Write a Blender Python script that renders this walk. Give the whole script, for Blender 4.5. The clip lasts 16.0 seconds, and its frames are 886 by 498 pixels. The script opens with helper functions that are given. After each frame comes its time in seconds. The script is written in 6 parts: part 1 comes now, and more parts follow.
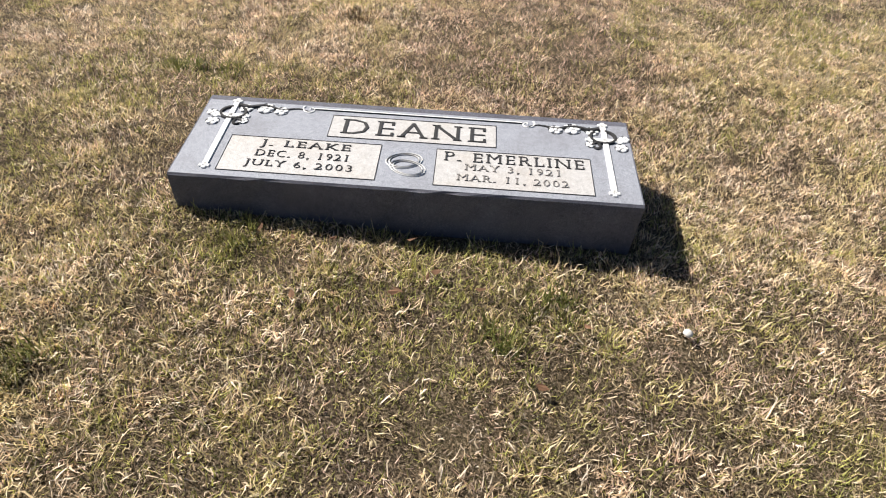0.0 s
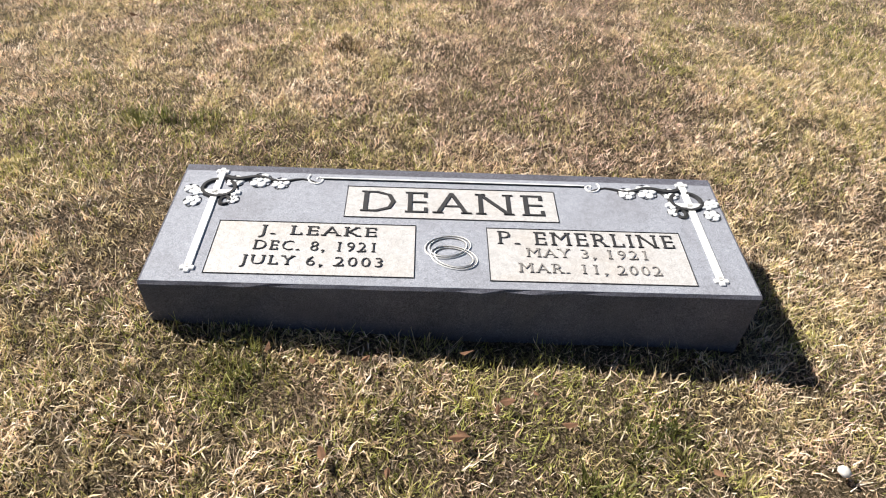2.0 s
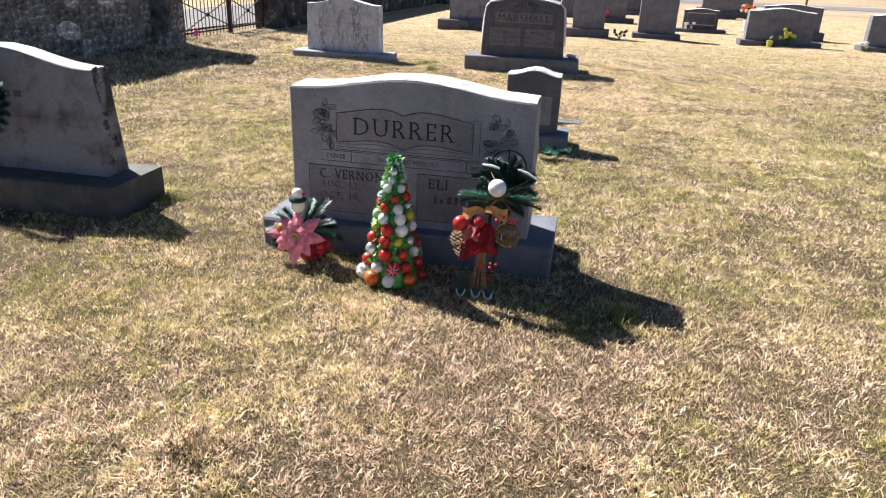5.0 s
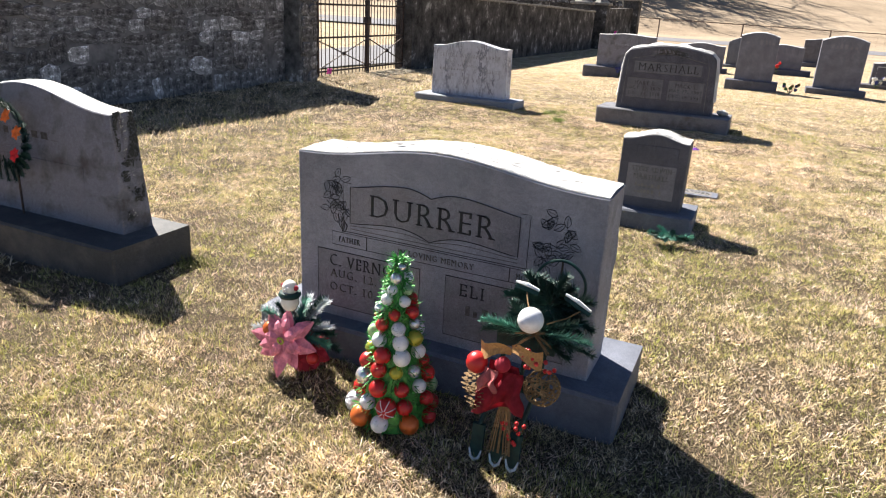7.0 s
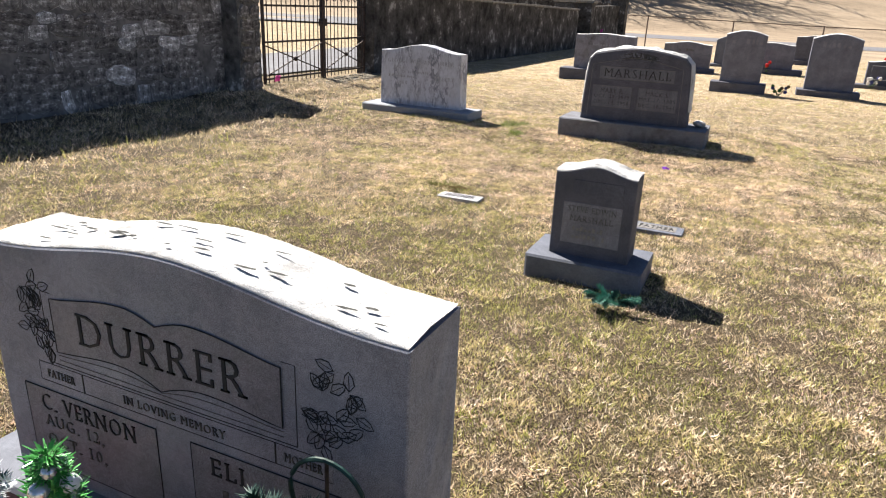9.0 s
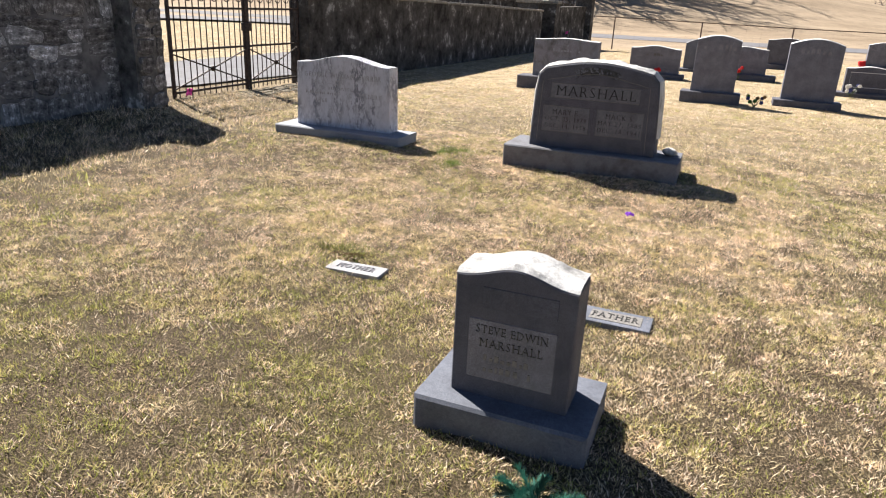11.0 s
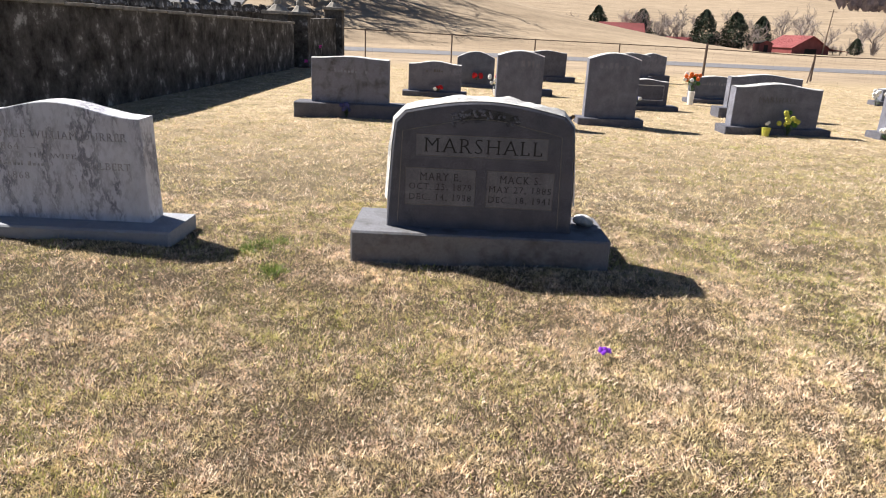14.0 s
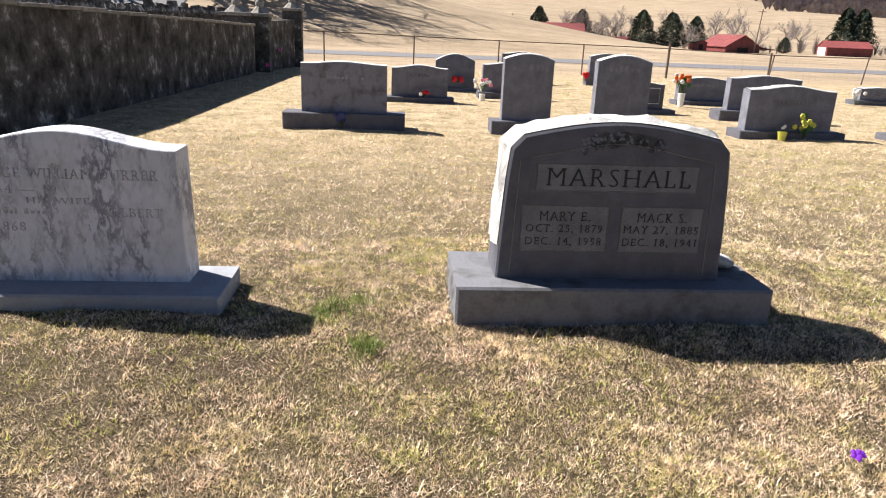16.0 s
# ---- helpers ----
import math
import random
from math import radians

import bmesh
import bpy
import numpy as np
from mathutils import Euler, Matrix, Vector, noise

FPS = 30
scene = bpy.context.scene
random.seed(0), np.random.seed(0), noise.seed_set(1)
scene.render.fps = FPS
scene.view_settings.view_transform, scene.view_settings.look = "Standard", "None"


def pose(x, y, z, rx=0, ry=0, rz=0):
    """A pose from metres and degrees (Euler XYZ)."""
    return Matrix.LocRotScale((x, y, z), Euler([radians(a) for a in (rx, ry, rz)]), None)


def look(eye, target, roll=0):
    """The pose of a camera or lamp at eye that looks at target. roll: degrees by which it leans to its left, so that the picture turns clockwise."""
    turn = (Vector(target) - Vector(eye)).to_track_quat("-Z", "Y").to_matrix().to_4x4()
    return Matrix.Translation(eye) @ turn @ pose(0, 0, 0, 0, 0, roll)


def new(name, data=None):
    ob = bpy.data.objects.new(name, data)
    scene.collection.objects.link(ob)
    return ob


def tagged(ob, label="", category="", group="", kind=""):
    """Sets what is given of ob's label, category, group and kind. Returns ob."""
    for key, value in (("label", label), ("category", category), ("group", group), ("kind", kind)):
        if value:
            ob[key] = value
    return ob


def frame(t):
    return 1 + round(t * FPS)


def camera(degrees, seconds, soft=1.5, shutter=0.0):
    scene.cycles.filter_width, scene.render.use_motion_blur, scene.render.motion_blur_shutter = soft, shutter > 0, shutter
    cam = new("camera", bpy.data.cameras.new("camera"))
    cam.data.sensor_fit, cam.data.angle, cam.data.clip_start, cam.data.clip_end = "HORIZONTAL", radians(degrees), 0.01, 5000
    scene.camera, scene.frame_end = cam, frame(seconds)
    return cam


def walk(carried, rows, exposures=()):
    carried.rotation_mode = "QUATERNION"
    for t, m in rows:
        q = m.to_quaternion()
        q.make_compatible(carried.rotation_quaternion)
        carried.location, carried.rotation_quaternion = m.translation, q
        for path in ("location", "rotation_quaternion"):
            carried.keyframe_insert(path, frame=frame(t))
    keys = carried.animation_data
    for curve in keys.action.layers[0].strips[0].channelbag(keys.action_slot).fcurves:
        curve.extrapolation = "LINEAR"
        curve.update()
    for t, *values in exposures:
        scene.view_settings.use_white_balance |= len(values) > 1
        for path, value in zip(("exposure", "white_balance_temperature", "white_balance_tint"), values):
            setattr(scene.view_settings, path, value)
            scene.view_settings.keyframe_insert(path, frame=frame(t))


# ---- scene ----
cam = camera(65.9, 16.0, soft=1.1)
PATH = [
    (0, (0.074, -0.125, 1.319), (0.031, 1.415, 0.044), 3.1),
    (0.5, (-0.083, 0.093, 1.259), (-0.045, 1.637, -0.012), 3.1),
    (1, (-0.166, 0.263, 1.201), (-0.115, 1.809, -0.067), 3.2),
    (1.5, (-0.179, 0.343, 1.202), (-0.116, 1.891, -0.064), 3.2),
    (2, (-0.182, 0.395, 1.206), (-0.112, 1.947, -0.053), 3.2),
    (2.5, (-0.147, 0.488, 1.253), (-0.054, 2.079, 0.045), 3.3),
    (3, (-0.059, 0.708, 1.31), (-0.013, 2.373, 0.203), 3.0),
    (3.5, (0.052, 0.91, 1.376), (0.012, 2.641, 0.375), 2.8),
    (4, (0.264, 1.208, 1.401), (0.096, 3.009, 0.548), 2.5),
    (4.5, (0.431, 1.437, 1.419), (0.178, 3.255, 0.624), 2.3),
    (7, (0.726, 2.724, 1.415), (-0.042, 4.441, 0.737), 3.1),
    (7.5, (0.731, 2.93, 1.414), (-0.045, 4.645, 0.739), 3.1),
    (8, (0.765, 3.229, 1.438), (-0.01, 4.945, 0.765), 2.8),
    (8.5, (0.842, 3.568, 1.444), (0.075, 5.286, 0.765), 2.6),
    (11, (0.681, 5.428, 1.51), (-0.01, 7.178, 0.831), 2.6),
    (11.5, (0.536, 5.87, 1.503), (0.029, 7.683, 0.829), 2.5),
    (12, (0.361, 6.317, 1.539), (0.02, 8.165, 0.856), 2.6),
    (12.5, (0.102, 6.684, 1.504), (-0.116, 8.555, 0.832), 2.8),
    (13, (-0.173, 6.991, 1.488), (-0.256, 8.891, 0.868), 2.6),
    (13.5, (-0.398, 7.373, 1.504), (-0.449, 9.273, 0.88), 2.7),
    (14, (-0.63, 7.675, 1.478), (-0.639, 9.577, 0.859), 2.6),
    (14.5, (-0.866, 7.946, 1.453), (-0.782, 9.846, 0.834), 2.3),
    (15, (-1.092, 8.2, 1.451), (-0.982, 10.099, 0.834), 2.2),
    (15.5, (-1.283, 8.409, 1.457), (-1.161, 10.309, 0.842), 2.2),
    (16, (-1.543, 8.615, 1.448), (-1.397, 10.514, 0.838), 2.3),
]
walk(cam, [(t, look(eye, target, roll)) for t, eye, target, roll in PATH], [(0.0, 0.94), (2.5, 1.05), (3.5, 1.18), (4.5, 1.43), (7.0, 1.7), (8.5, 1.52), (11.0, 1.42), (12.5, 1.27), (14.0, 1.3), (16.0, 1.41)])

scene.render.film_transparent = False

# ---- world and sun ----
SUN_TRAVEL = Vector((0.89, -0.54, -1.0))
world = bpy.data.worlds.new("sky_world")
scene.world = world
world.use_nodes = True
wn = world.node_tree
sky = wn.nodes.new("ShaderNodeTexSky")
sky.sky_type = "NISHITA"
sky.sun_disc = False
sky.sun_elevation = math.atan2(1.0, math.hypot(0.89, 0.54))
sky.sun_rotation = math.atan2(-0.89, 0.54)
sky.air_density, sky.dust_density, sky.ozone_density = 0.55, 0.15, 1.3
wn.links.new(sky.outputs[0], wn.nodes["Background"].inputs[0])
wn.nodes["Background"].inputs[1].default_value = 0.041
sun_data = bpy.data.lights.new("sun", "SUN")
sun_data.energy, sun_data.angle, sun_data.color = 5.0, radians(0.55), (1.0, 0.94, 0.86)
sun = new("sun", sun_data)
sun.matrix_world = look((-20, 12, 25), Vector((-20, 12, 25)) + SUN_TRAVEL)


# ---- materials ----
def mat(name, rough=0.8, metal=0.0, spec=0.3):
    m = bpy.data.materials.new(name)
    m.use_nodes = True
    b = m.node_tree.nodes["Principled BSDF"]
    b.inputs["Roughness"].default_value = rough
    b.inputs["Metallic"].default_value = metal
    b.inputs["Specular IOR Level"].default_value = spec
    return m, m.node_tree, b


def node(nt, kind, **vals):
    n = nt.nodes.new(kind)
    for k, v in vals.items():
        n.inputs[k.replace("_", " ")].default_value = v
    return n


def coords(nt, space="Object"):
    return nt.nodes.new("ShaderNodeTexCoord").outputs[space]


def noise_tex(nt, vec, scale, detail=4.0, rough=0.6):
    n = node(nt, "ShaderNodeTexNoise", Scale=scale, Detail=detail, Roughness=rough)
    nt.links.new(vec, n.inputs["Vector"])
    return n.outputs["Fac"]


def ramp(nt, fac, *stops):
    r = nt.nodes.new("ShaderNodeValToRGB")
    e = r.color_ramp.elements
    while len(e) < len(stops):
        e.new(0.5)
    for el, (p, c) in zip(e, stops):
        el.position, el.color = p, (*c, 1)
    nt.links.new(fac, r.inputs["Fac"])
    return r.outputs["Color"]


def mixc(nt, fac, a, b, mode="MIX"):
    m = nt.nodes.new("ShaderNodeMix")
    m.data_type, m.blend_type = "RGBA", mode
    for sock, v in ((m.inputs["Factor"], fac), (m.inputs["A"], a), (m.inputs["B"], b)):
        if hasattr(v, "is_linked"):
            nt.links.new(v, sock)
        elif isinstance(v, (int, float)):
            sock.default_value = v
        else:
            sock.default_value = (*v, 1)
    return m.outputs["Result"]


def bump(nt, b, height, strength, dist=0.01):
    n = node(nt, "ShaderNodeBump", Strength=strength, Distance=dist)
    nt.links.new(height, n.inputs["Height"])
    nt.links.new(n.outputs[0], b.inputs["Normal"])


def plain(name, col, rough=0.7, metal=0.0, spec=0.3, vary=0.25, scale=30.0, bumpy=0.2):
    m, nt, b = mat(name, rough, metal, spec)
    c = coords(nt)
    f = noise_tex(nt, c, scale)
    lo = tuple(v * (1 - vary) for v in col)
    hi = tuple(min(1, v * (1 + vary)) for v in col)
    nt.links.new(ramp(nt, f, (0.3, lo), (0.7, hi)), b.inputs["Base Color"])
    if bumpy:
        bump(nt, b, f, bumpy, 0.003)
    return m


def granite(name, lo, mid, hi, rough=0.75, stain=None, stain_amount=0.5, speck=420.0, bumpy=0.25):
    m, nt, b = mat(name, rough, 0, 0.35)
    c = coords(nt)
    fine = noise_tex(nt, c, speck, 2.0, 0.7)
    col = ramp(nt, fine, (0.32, lo), (0.5, mid), (0.68, hi))
    cloud = noise_tex(nt, c, 5.0, 5.0, 0.65)
    if stain:
        k = ramp(nt, cloud, (0.48, (0, 0, 0)), (0.68, (stain_amount,) * 3))
        col = mixc(nt, k, col, stain)
    else:
        col = mixc(nt, 0.6, col, ramp(nt, cloud, (0.34, (0.5,) * 3), (0.66, (1.2,) * 3)), "MULTIPLY")
    grit = noise_tex(nt, c, 75.0, 5.0, 0.8)
    col = mixc(nt, 0.5, col, ramp(nt, grit, (0.38, (0.72,) * 3), (0.5, (1.0,) * 3), (0.64, (1.25,) * 3)), "MULTIPLY")
    nt.links.new(col, b.inputs["Base Color"])
    bump(nt, b, noise_tex(nt, c, 160.0 if bumpy < 0.5 else 38.0, 6.0, 0.75), bumpy, 0.002 if bumpy < 0.5 else 0.012)
    return m


GRANITE = granite("grey_granite", (0.12, 0.124, 0.15), (0.26, 0.268, 0.318), (0.4, 0.412, 0.485))
GRANITE_MID = granite("mid_grey_granite", (0.0641, 0.0661, 0.0831), (0.155, 0.158, 0.194), (0.271, 0.279, 0.337))
GRANITE_PALE = granite("pale_granite", (0.24, 0.24, 0.256), (0.368, 0.368, 0.384), (0.48, 0.48, 0.48))
GRANITE_BLUE = granite("blue_grey_granite", (0.0735, 0.081, 0.105), (0.131, 0.143, 0.18), (0.188, 0.203, 0.246))
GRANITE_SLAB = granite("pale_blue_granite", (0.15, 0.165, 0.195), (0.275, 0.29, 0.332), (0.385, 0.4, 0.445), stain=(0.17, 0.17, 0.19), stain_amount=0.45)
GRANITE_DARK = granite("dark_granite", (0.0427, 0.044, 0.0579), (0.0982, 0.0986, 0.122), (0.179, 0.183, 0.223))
GRANITE_BLACKENED = granite("blackened_granite", (0.0231, 0.0238, 0.0264), (0.0561, 0.0565, 0.0607), (0.119, 0.121, 0.127), stain=(0.24, 0.225, 0.2), stain_amount=0.3)
GRANITE_OLD = granite("weathered_granite", (0.096, 0.097, 0.118), (0.199, 0.201, 0.243), (0.307, 0.314, 0.372), stain=(0.055, 0.05, 0.043), stain_amount=0.8)
# Paler than the dies: sunlight on rough tops and edges put into the colour.
GRANITE_PITCHED_LIT = granite("sunlit_pitched_granite", (0.42, 0.415, 0.41), (0.62, 0.615, 0.61), (0.78, 0.775, 0.77), stain=(0.13, 0.125, 0.12), stain_amount=0.8, bumpy=0.9)
GRANITE_BASE = granite("stained_grey_granite", (0.075, 0.077, 0.089), (0.155, 0.158, 0.18), (0.245, 0.249, 0.28), stain=(0.06, 0.055, 0.05), stain_amount=0.85)
TABLET = granite("polished_tablet", (0.331, 0.327, 0.327), (0.46, 0.451, 0.446), (0.58, 0.57, 0.561), 0.5, stain=(0.4, 0.34, 0.28), stain_amount=0.4)
PANEL_DARK = granite("dark_smooth_panel", (0.085, 0.085, 0.1), (0.155, 0.153, 0.178), (0.24, 0.24, 0.28), 0.6)
PANEL = granite("smooth_panel", (0.109, 0.108, 0.126), (0.2, 0.196, 0.226), (0.308, 0.309, 0.355), 0.6)
CUT = plain("dark_letter_cut", (0.03, 0.03, 0.032), 0.8, vary=0.3, bumpy=0)
CUT_SOFT = plain("worn_letter_cut", (0.1, 0.095, 0.09), 0.85, vary=0.5, scale=60.0, bumpy=0)
CUT_PALE = plain("pale_carving", (0.75, 0.75, 0.74), 0.8, vary=0.15, bumpy=0)
CUT_MARBLE = plain("worn_marble_cut", (0.36, 0.355, 0.375), 0.85, vary=0.4, scale=40.0, bumpy=0)
LICHEN_AND_PIT = plain("dark_lichen_and_pit", (0.06, 0.062, 0.058), 0.95, vary=0.5, scale=60.0, bumpy=0)
PEBBLE_LICHEN = plain("pale_lichen_crust", (0.42, 0.43, 0.4), 0.9, vary=0.3, scale=60.0, bumpy=0)
CUT_GREY = plain("grey_carving", (0.2, 0.19, 0.18), 0.85, vary=0.4, scale=60.0, bumpy=0)


def marble():
    m, nt, b = mat("veined_white_marble", 0.6, 0, 0.3)
    c = coords(nt)
    mp = node(nt, "ShaderNodeMapping", Rotation=(0.0, radians(42), 0.0), Scale=(1.7, 1.0, 0.75))
    nt.links.new(c, mp.inputs[0])
    n1 = noise_tex(nt, mp.outputs[0], 5.5, 9.0, 0.72)
    n2 = noise_tex(nt, mp.outputs[0], 3.1, 4.0, 0.6)
    n3 = noise_tex(nt, mp.outputs[0], 14.0, 6.0, 0.7)
    vein = ramp(nt, n1, (0.44, (0.0,) * 3), (0.49, (1.0,) * 3), (0.515, (0.9,) * 3), (0.56, (0.0,) * 3))
    where = ramp(nt, n2, (0.44, (0.12,) * 3), (0.6, (0.95,) * 3))
    dark = mixc(nt, 1.0, vein, where, "MULTIPLY")
    col = mixc(nt, dark, (0.63, 0.64, 0.71), (0.19, 0.19, 0.235))
    col = mixc(nt, ramp(nt, n3, (0.52, (0,) * 3), (0.66, (0.45,) * 3)), col, (0.36, 0.36, 0.42))
    col = mixc(nt, 0.5, col, ramp(nt, noise_tex(nt, c, 2.2, 5.0), (0.3, (0.72, 0.69, 0.66)), (0.6, (1, 1, 1))), "MULTIPLY")
    nt.links.new(col, b.inputs["Base Color"])
    bump(nt, b, noise_tex(nt, c, 90.0), 0.2, 0.002)
    return m


MARBLE = marble()


def wall_mat(name, dark, mid, pale, pale_at=0.62, scale=3.0, each=0.6):
    m, nt, b = mat(name, 0.92, 0, 0.15)
    c = coords(nt)
    mp = node(nt, "ShaderNodeMapping", Scale=(1.0, 1.0, 0.9))
    nt.links.new(c, mp.inputs[0])
    rnd = nt.nodes.new("ShaderNodeObjectInfo").outputs["Random"]
    f = noise_tex(nt, mp.outputs[0], scale, 7.0, 0.7)
    g = noise_tex(nt, c, 13.0, 5.0, 0.65)
    col = ramp(nt, f, (0.36, dark), (0.56, mid), (pale_at, mid), (min(pale_at + 0.08, 1.0), pale))
    col = mixc(nt, 0.5, col, ramp(nt, g, (0.3, (0.4,) * 3), (0.7, (1.1,) * 3)), "MULTIPLY")
    col = mixc(nt, each, col, ramp(nt, rnd, (0.0, (0.45, 0.43, 0.41)), (0.45, (0.75, 0.73, 0.71)), (0.74, (1.0, 0.98, 0.97)), (0.87, (1.7, 1.7, 1.7)), (1.0, (2.4, 2.4, 2.4))), "MULTIPLY")
    nt.links.new(col, b.inputs["Base Color"])
    bump(nt, b, g, 0.45, 0.02)
    return m


WALL_STONE = wall_mat("field_stone", (0.09, 0.085, 0.084), (0.32, 0.308, 0.303), (0.72, 0.71, 0.71), 0.55, 5.0, 0.85)
WALL_RENDER = wall_mat("mossy_stained_wall", (0.03, 0.028, 0.026), (0.13, 0.122, 0.115), (0.46, 0.45, 0.44), 0.57, 2.7)
WALL_RUBBLE = wall_mat("mossy_rubble_stone", (0.04, 0.037, 0.034), (0.16, 0.15, 0.142), (0.55, 0.54, 0.53), 0.565, 3.2, 0.45)
MORTAR = plain("dark_mortar", (0.17, 0.16, 0.157), 0.95, vary=0.55, scale=5.0, bumpy=0.6)
COPING = plain("pale_coping_stone", (0.22, 0.205, 0.185), 0.9, vary=0.4, scale=9.0, bumpy=0.6)
IRON = plain("rusty_black_iron", (0.05, 0.035, 0.03), 0.6, 0.4, 0.4, vary=0.6, scale=25.0)
STEEL = plain("rusty_galvanised_pipe", (0.16, 0.12, 0.1), 0.6, 0.5, 0.4, vary=0.45, scale=14.0)
PAVE = plain("mossy_paving_stone", (0.15, 0.13, 0.095), 0.95, vary=0.45, scale=9.0, bumpy=0.5)
ASPHALT = plain("grey_asphalt", (0.15, 0.148, 0.16), 0.9, vary=0.2, scale=3.0, bumpy=0.3)
BARN_RED = plain("red_metal_siding", (0.16, 0.04, 0.04), 0.55, vary=0.25, scale=0.6, bumpy=0)
ROOF_RED = plain("red_metal_roof", (0.23, 0.062, 0.062), 0.55, vary=0.2, scale=0.4, bumpy=0)
BARN_DARK = plain("dark_barn_opening", (0.03, 0.025, 0.022), 0.9, bumpy=0)
BARN_WHITE = plain("white_trim_paint", (0.75, 0.75, 0.75), 0.6, vary=0.1, bumpy=0)
WOOD_GREY = plain("weathered_timber", (0.2, 0.15, 0.11), 0.85, vary=0.4, scale=8.0)
BARK = plain("grey_brown_bark", (0.16, 0.13, 0.11), 0.95, vary=0.4, scale=4.0, bumpy=0.6)
TWIG = plain("bare_twigs", (0.3, 0.26, 0.245), 0.95, vary=0.3, scale=1.0, bumpy=0)
CONIFER = plain("dark_conifer_needles", (0.028, 0.045, 0.026), 0.8, vary=0.5, scale=1.5, bumpy=0)
WOODS = plain("winter_woods", (0.25, 0.205, 0.195), 0.95, vary=0.45, scale=0.25, bumpy=0)


def ground_mat():
    m, nt, b = mat("dry_lawn_soil", 0.95, 0, 0.1)
    c = coords(nt)
    big = noise_tex(nt, c, 0.9, 4.0, 0.6)
    mid = noise_tex(nt, c, 11.0, 5.0, 0.7)
    fine = noise_tex(nt, c, 120.0, 8.0, 0.85)
    col = ramp(nt, fine, (0.43, (0.014, 0.01, 0.006)), (0.51, (0.105, 0.078, 0.05)), (0.61, (0.42, 0.33, 0.235)))
    col = mixc(nt, ramp(nt, big, (0.45, (0, 0, 0)), (0.65, (0.2,) * 3)), col, (0.14, 0.13, 0.05))
    col = mixc(nt, 0.55, col, ramp(nt, mid, (0.3, (0.62,) * 3), (0.65, (1.15,) * 3)), "MULTIPLY")
    far = nt.nodes.new("ShaderNodeSeparateXYZ")
    nt.links.new(c, far.inputs[0])
    k = nt.nodes.new("ShaderNodeMapRange")
    k.inputs["From Min"].default_value, k.inputs["From Max"].default_value = 34.0, 46.0
    nt.links.new(far.outputs["Y"], k.inputs["Value"])
    mow = node(nt, "ShaderNodeMapping", Rotation=(0, 0, radians(-22)), Scale=(0.05, 0.16, 0.1))
    nt.links.new(c, mow.inputs[0])
    field = ramp(nt, noise_tex(nt, mow.outputs[0], 1.0, 5.0, 0.65), (0.3, (0.24, 0.185, 0.13)), (0.52, (0.325, 0.255, 0.182)), (0.72, (0.42, 0.335, 0.245)))
    field = mixc(nt, 0.45, field, ramp(nt, noise_tex(nt, c, 0.5, 8.0, 0.8), (0.36, (0.55,) * 3), (0.64, (1.2,) * 3)), "MULTIPLY")
    k2 = nt.nodes.new("ShaderNodeMapRange")
    k2.inputs["From Min"].default_value, k2.inputs["From Max"].default_value = 12.0, 19.0
    nt.links.new(far.outputs["Y"], k2.inputs["Value"])
    turf = ramp(nt, noise_tex(nt, c, 30.0, 8.0, 0.85), (0.38, (0.15, 0.115, 0.072)), (0.5, (0.38, 0.3, 0.2)), (0.62, (0.66, 0.55, 0.405)))
    turf = mixc(nt, 0.8, turf, ramp(nt, noise_tex(nt, c, 2.6, 9.0, 0.82), (0.4, (0.42, 0.44, 0.32)), (0.5, (0.95, 0.93, 0.88)), (0.6, (1.3, 1.27, 1.27))), "MULTIPLY")
    nt.links.new(mixc(nt, k.outputs[0], mixc(nt, k2.outputs[0], col, turf), field), b.inputs["Base Color"])
    bump(nt, b, fine, 0.7, 0.02)
    return m


def blade_mat(name, tint, *cols):
    """Grass blades: each its own shade, drifting towards tint in soft patches."""
    m, nt, b = mat(name, 0.6, 0, 0.3)
    g = nt.nodes.new("ShaderNodeNewGeometry")
    rnd = g.outputs["Random Per Island"]
    n = len(cols) - 1
    col = ramp(nt, rnd, *[(i / n, c) for i, c in enumerate(cols)])
    c = coords(nt)
    col = mixc(nt, ramp(nt, noise_tex(nt, c, 4.5, 7.0, 0.75), (0.46, (0, 0, 0)), (0.56, (1.0,) * 3)), col, mixc(nt, 0.65, col, tint))
    col = mixc(nt, 0.9, col, ramp(nt, noise_tex(nt, c, 20.0, 5.0, 0.8), (0.38, (0.2,) * 3), (0.46, (1.0,) * 3), (0.57, (1.6,) * 3)), "MULTIPLY")
    nt.links.new(col, b.inputs["Base Color"])
    tr = nt.nodes.new("ShaderNodeBsdfTranslucent")
    nt.links.new(col, tr.inputs["Color"])
    mx = nt.nodes.new("ShaderNodeMixShader")
    mx.inputs[0].default_value = 0.35
    nt.links.new(b.outputs[0], mx.inputs[1])
    nt.links.new(tr.outputs[0], mx.inputs[2])
    nt.links.new(mx.outputs[0], nt.nodes["Material Output"].inputs["Surface"])
    return m


SOIL = ground_mat()
STRAW = blade_mat("straw_blades", (0.52, 0.44, 0.22), (0.2, 0.125, 0.075), (0.66, 0.49, 0.33), (0.84, 0.69, 0.52), (0.92, 0.81, 0.68), (0.72, 0.56, 0.39), (0.34, 0.24, 0.14))
GREEN = blade_mat("green_blades", (0.42, 0.39, 0.13), (0.1, 0.115, 0.026), (0.34, 0.35, 0.085), (0.58, 0.56, 0.21), (0.19, 0.22, 0.047))
DARK_GREEN = blade_mat("dark_green_blades", (0.16, 0.15, 0.05), (0.05, 0.065, 0.018), (0.12, 0.14, 0.035), (0.2, 0.2, 0.07), (0.09, 0.1, 0.025))
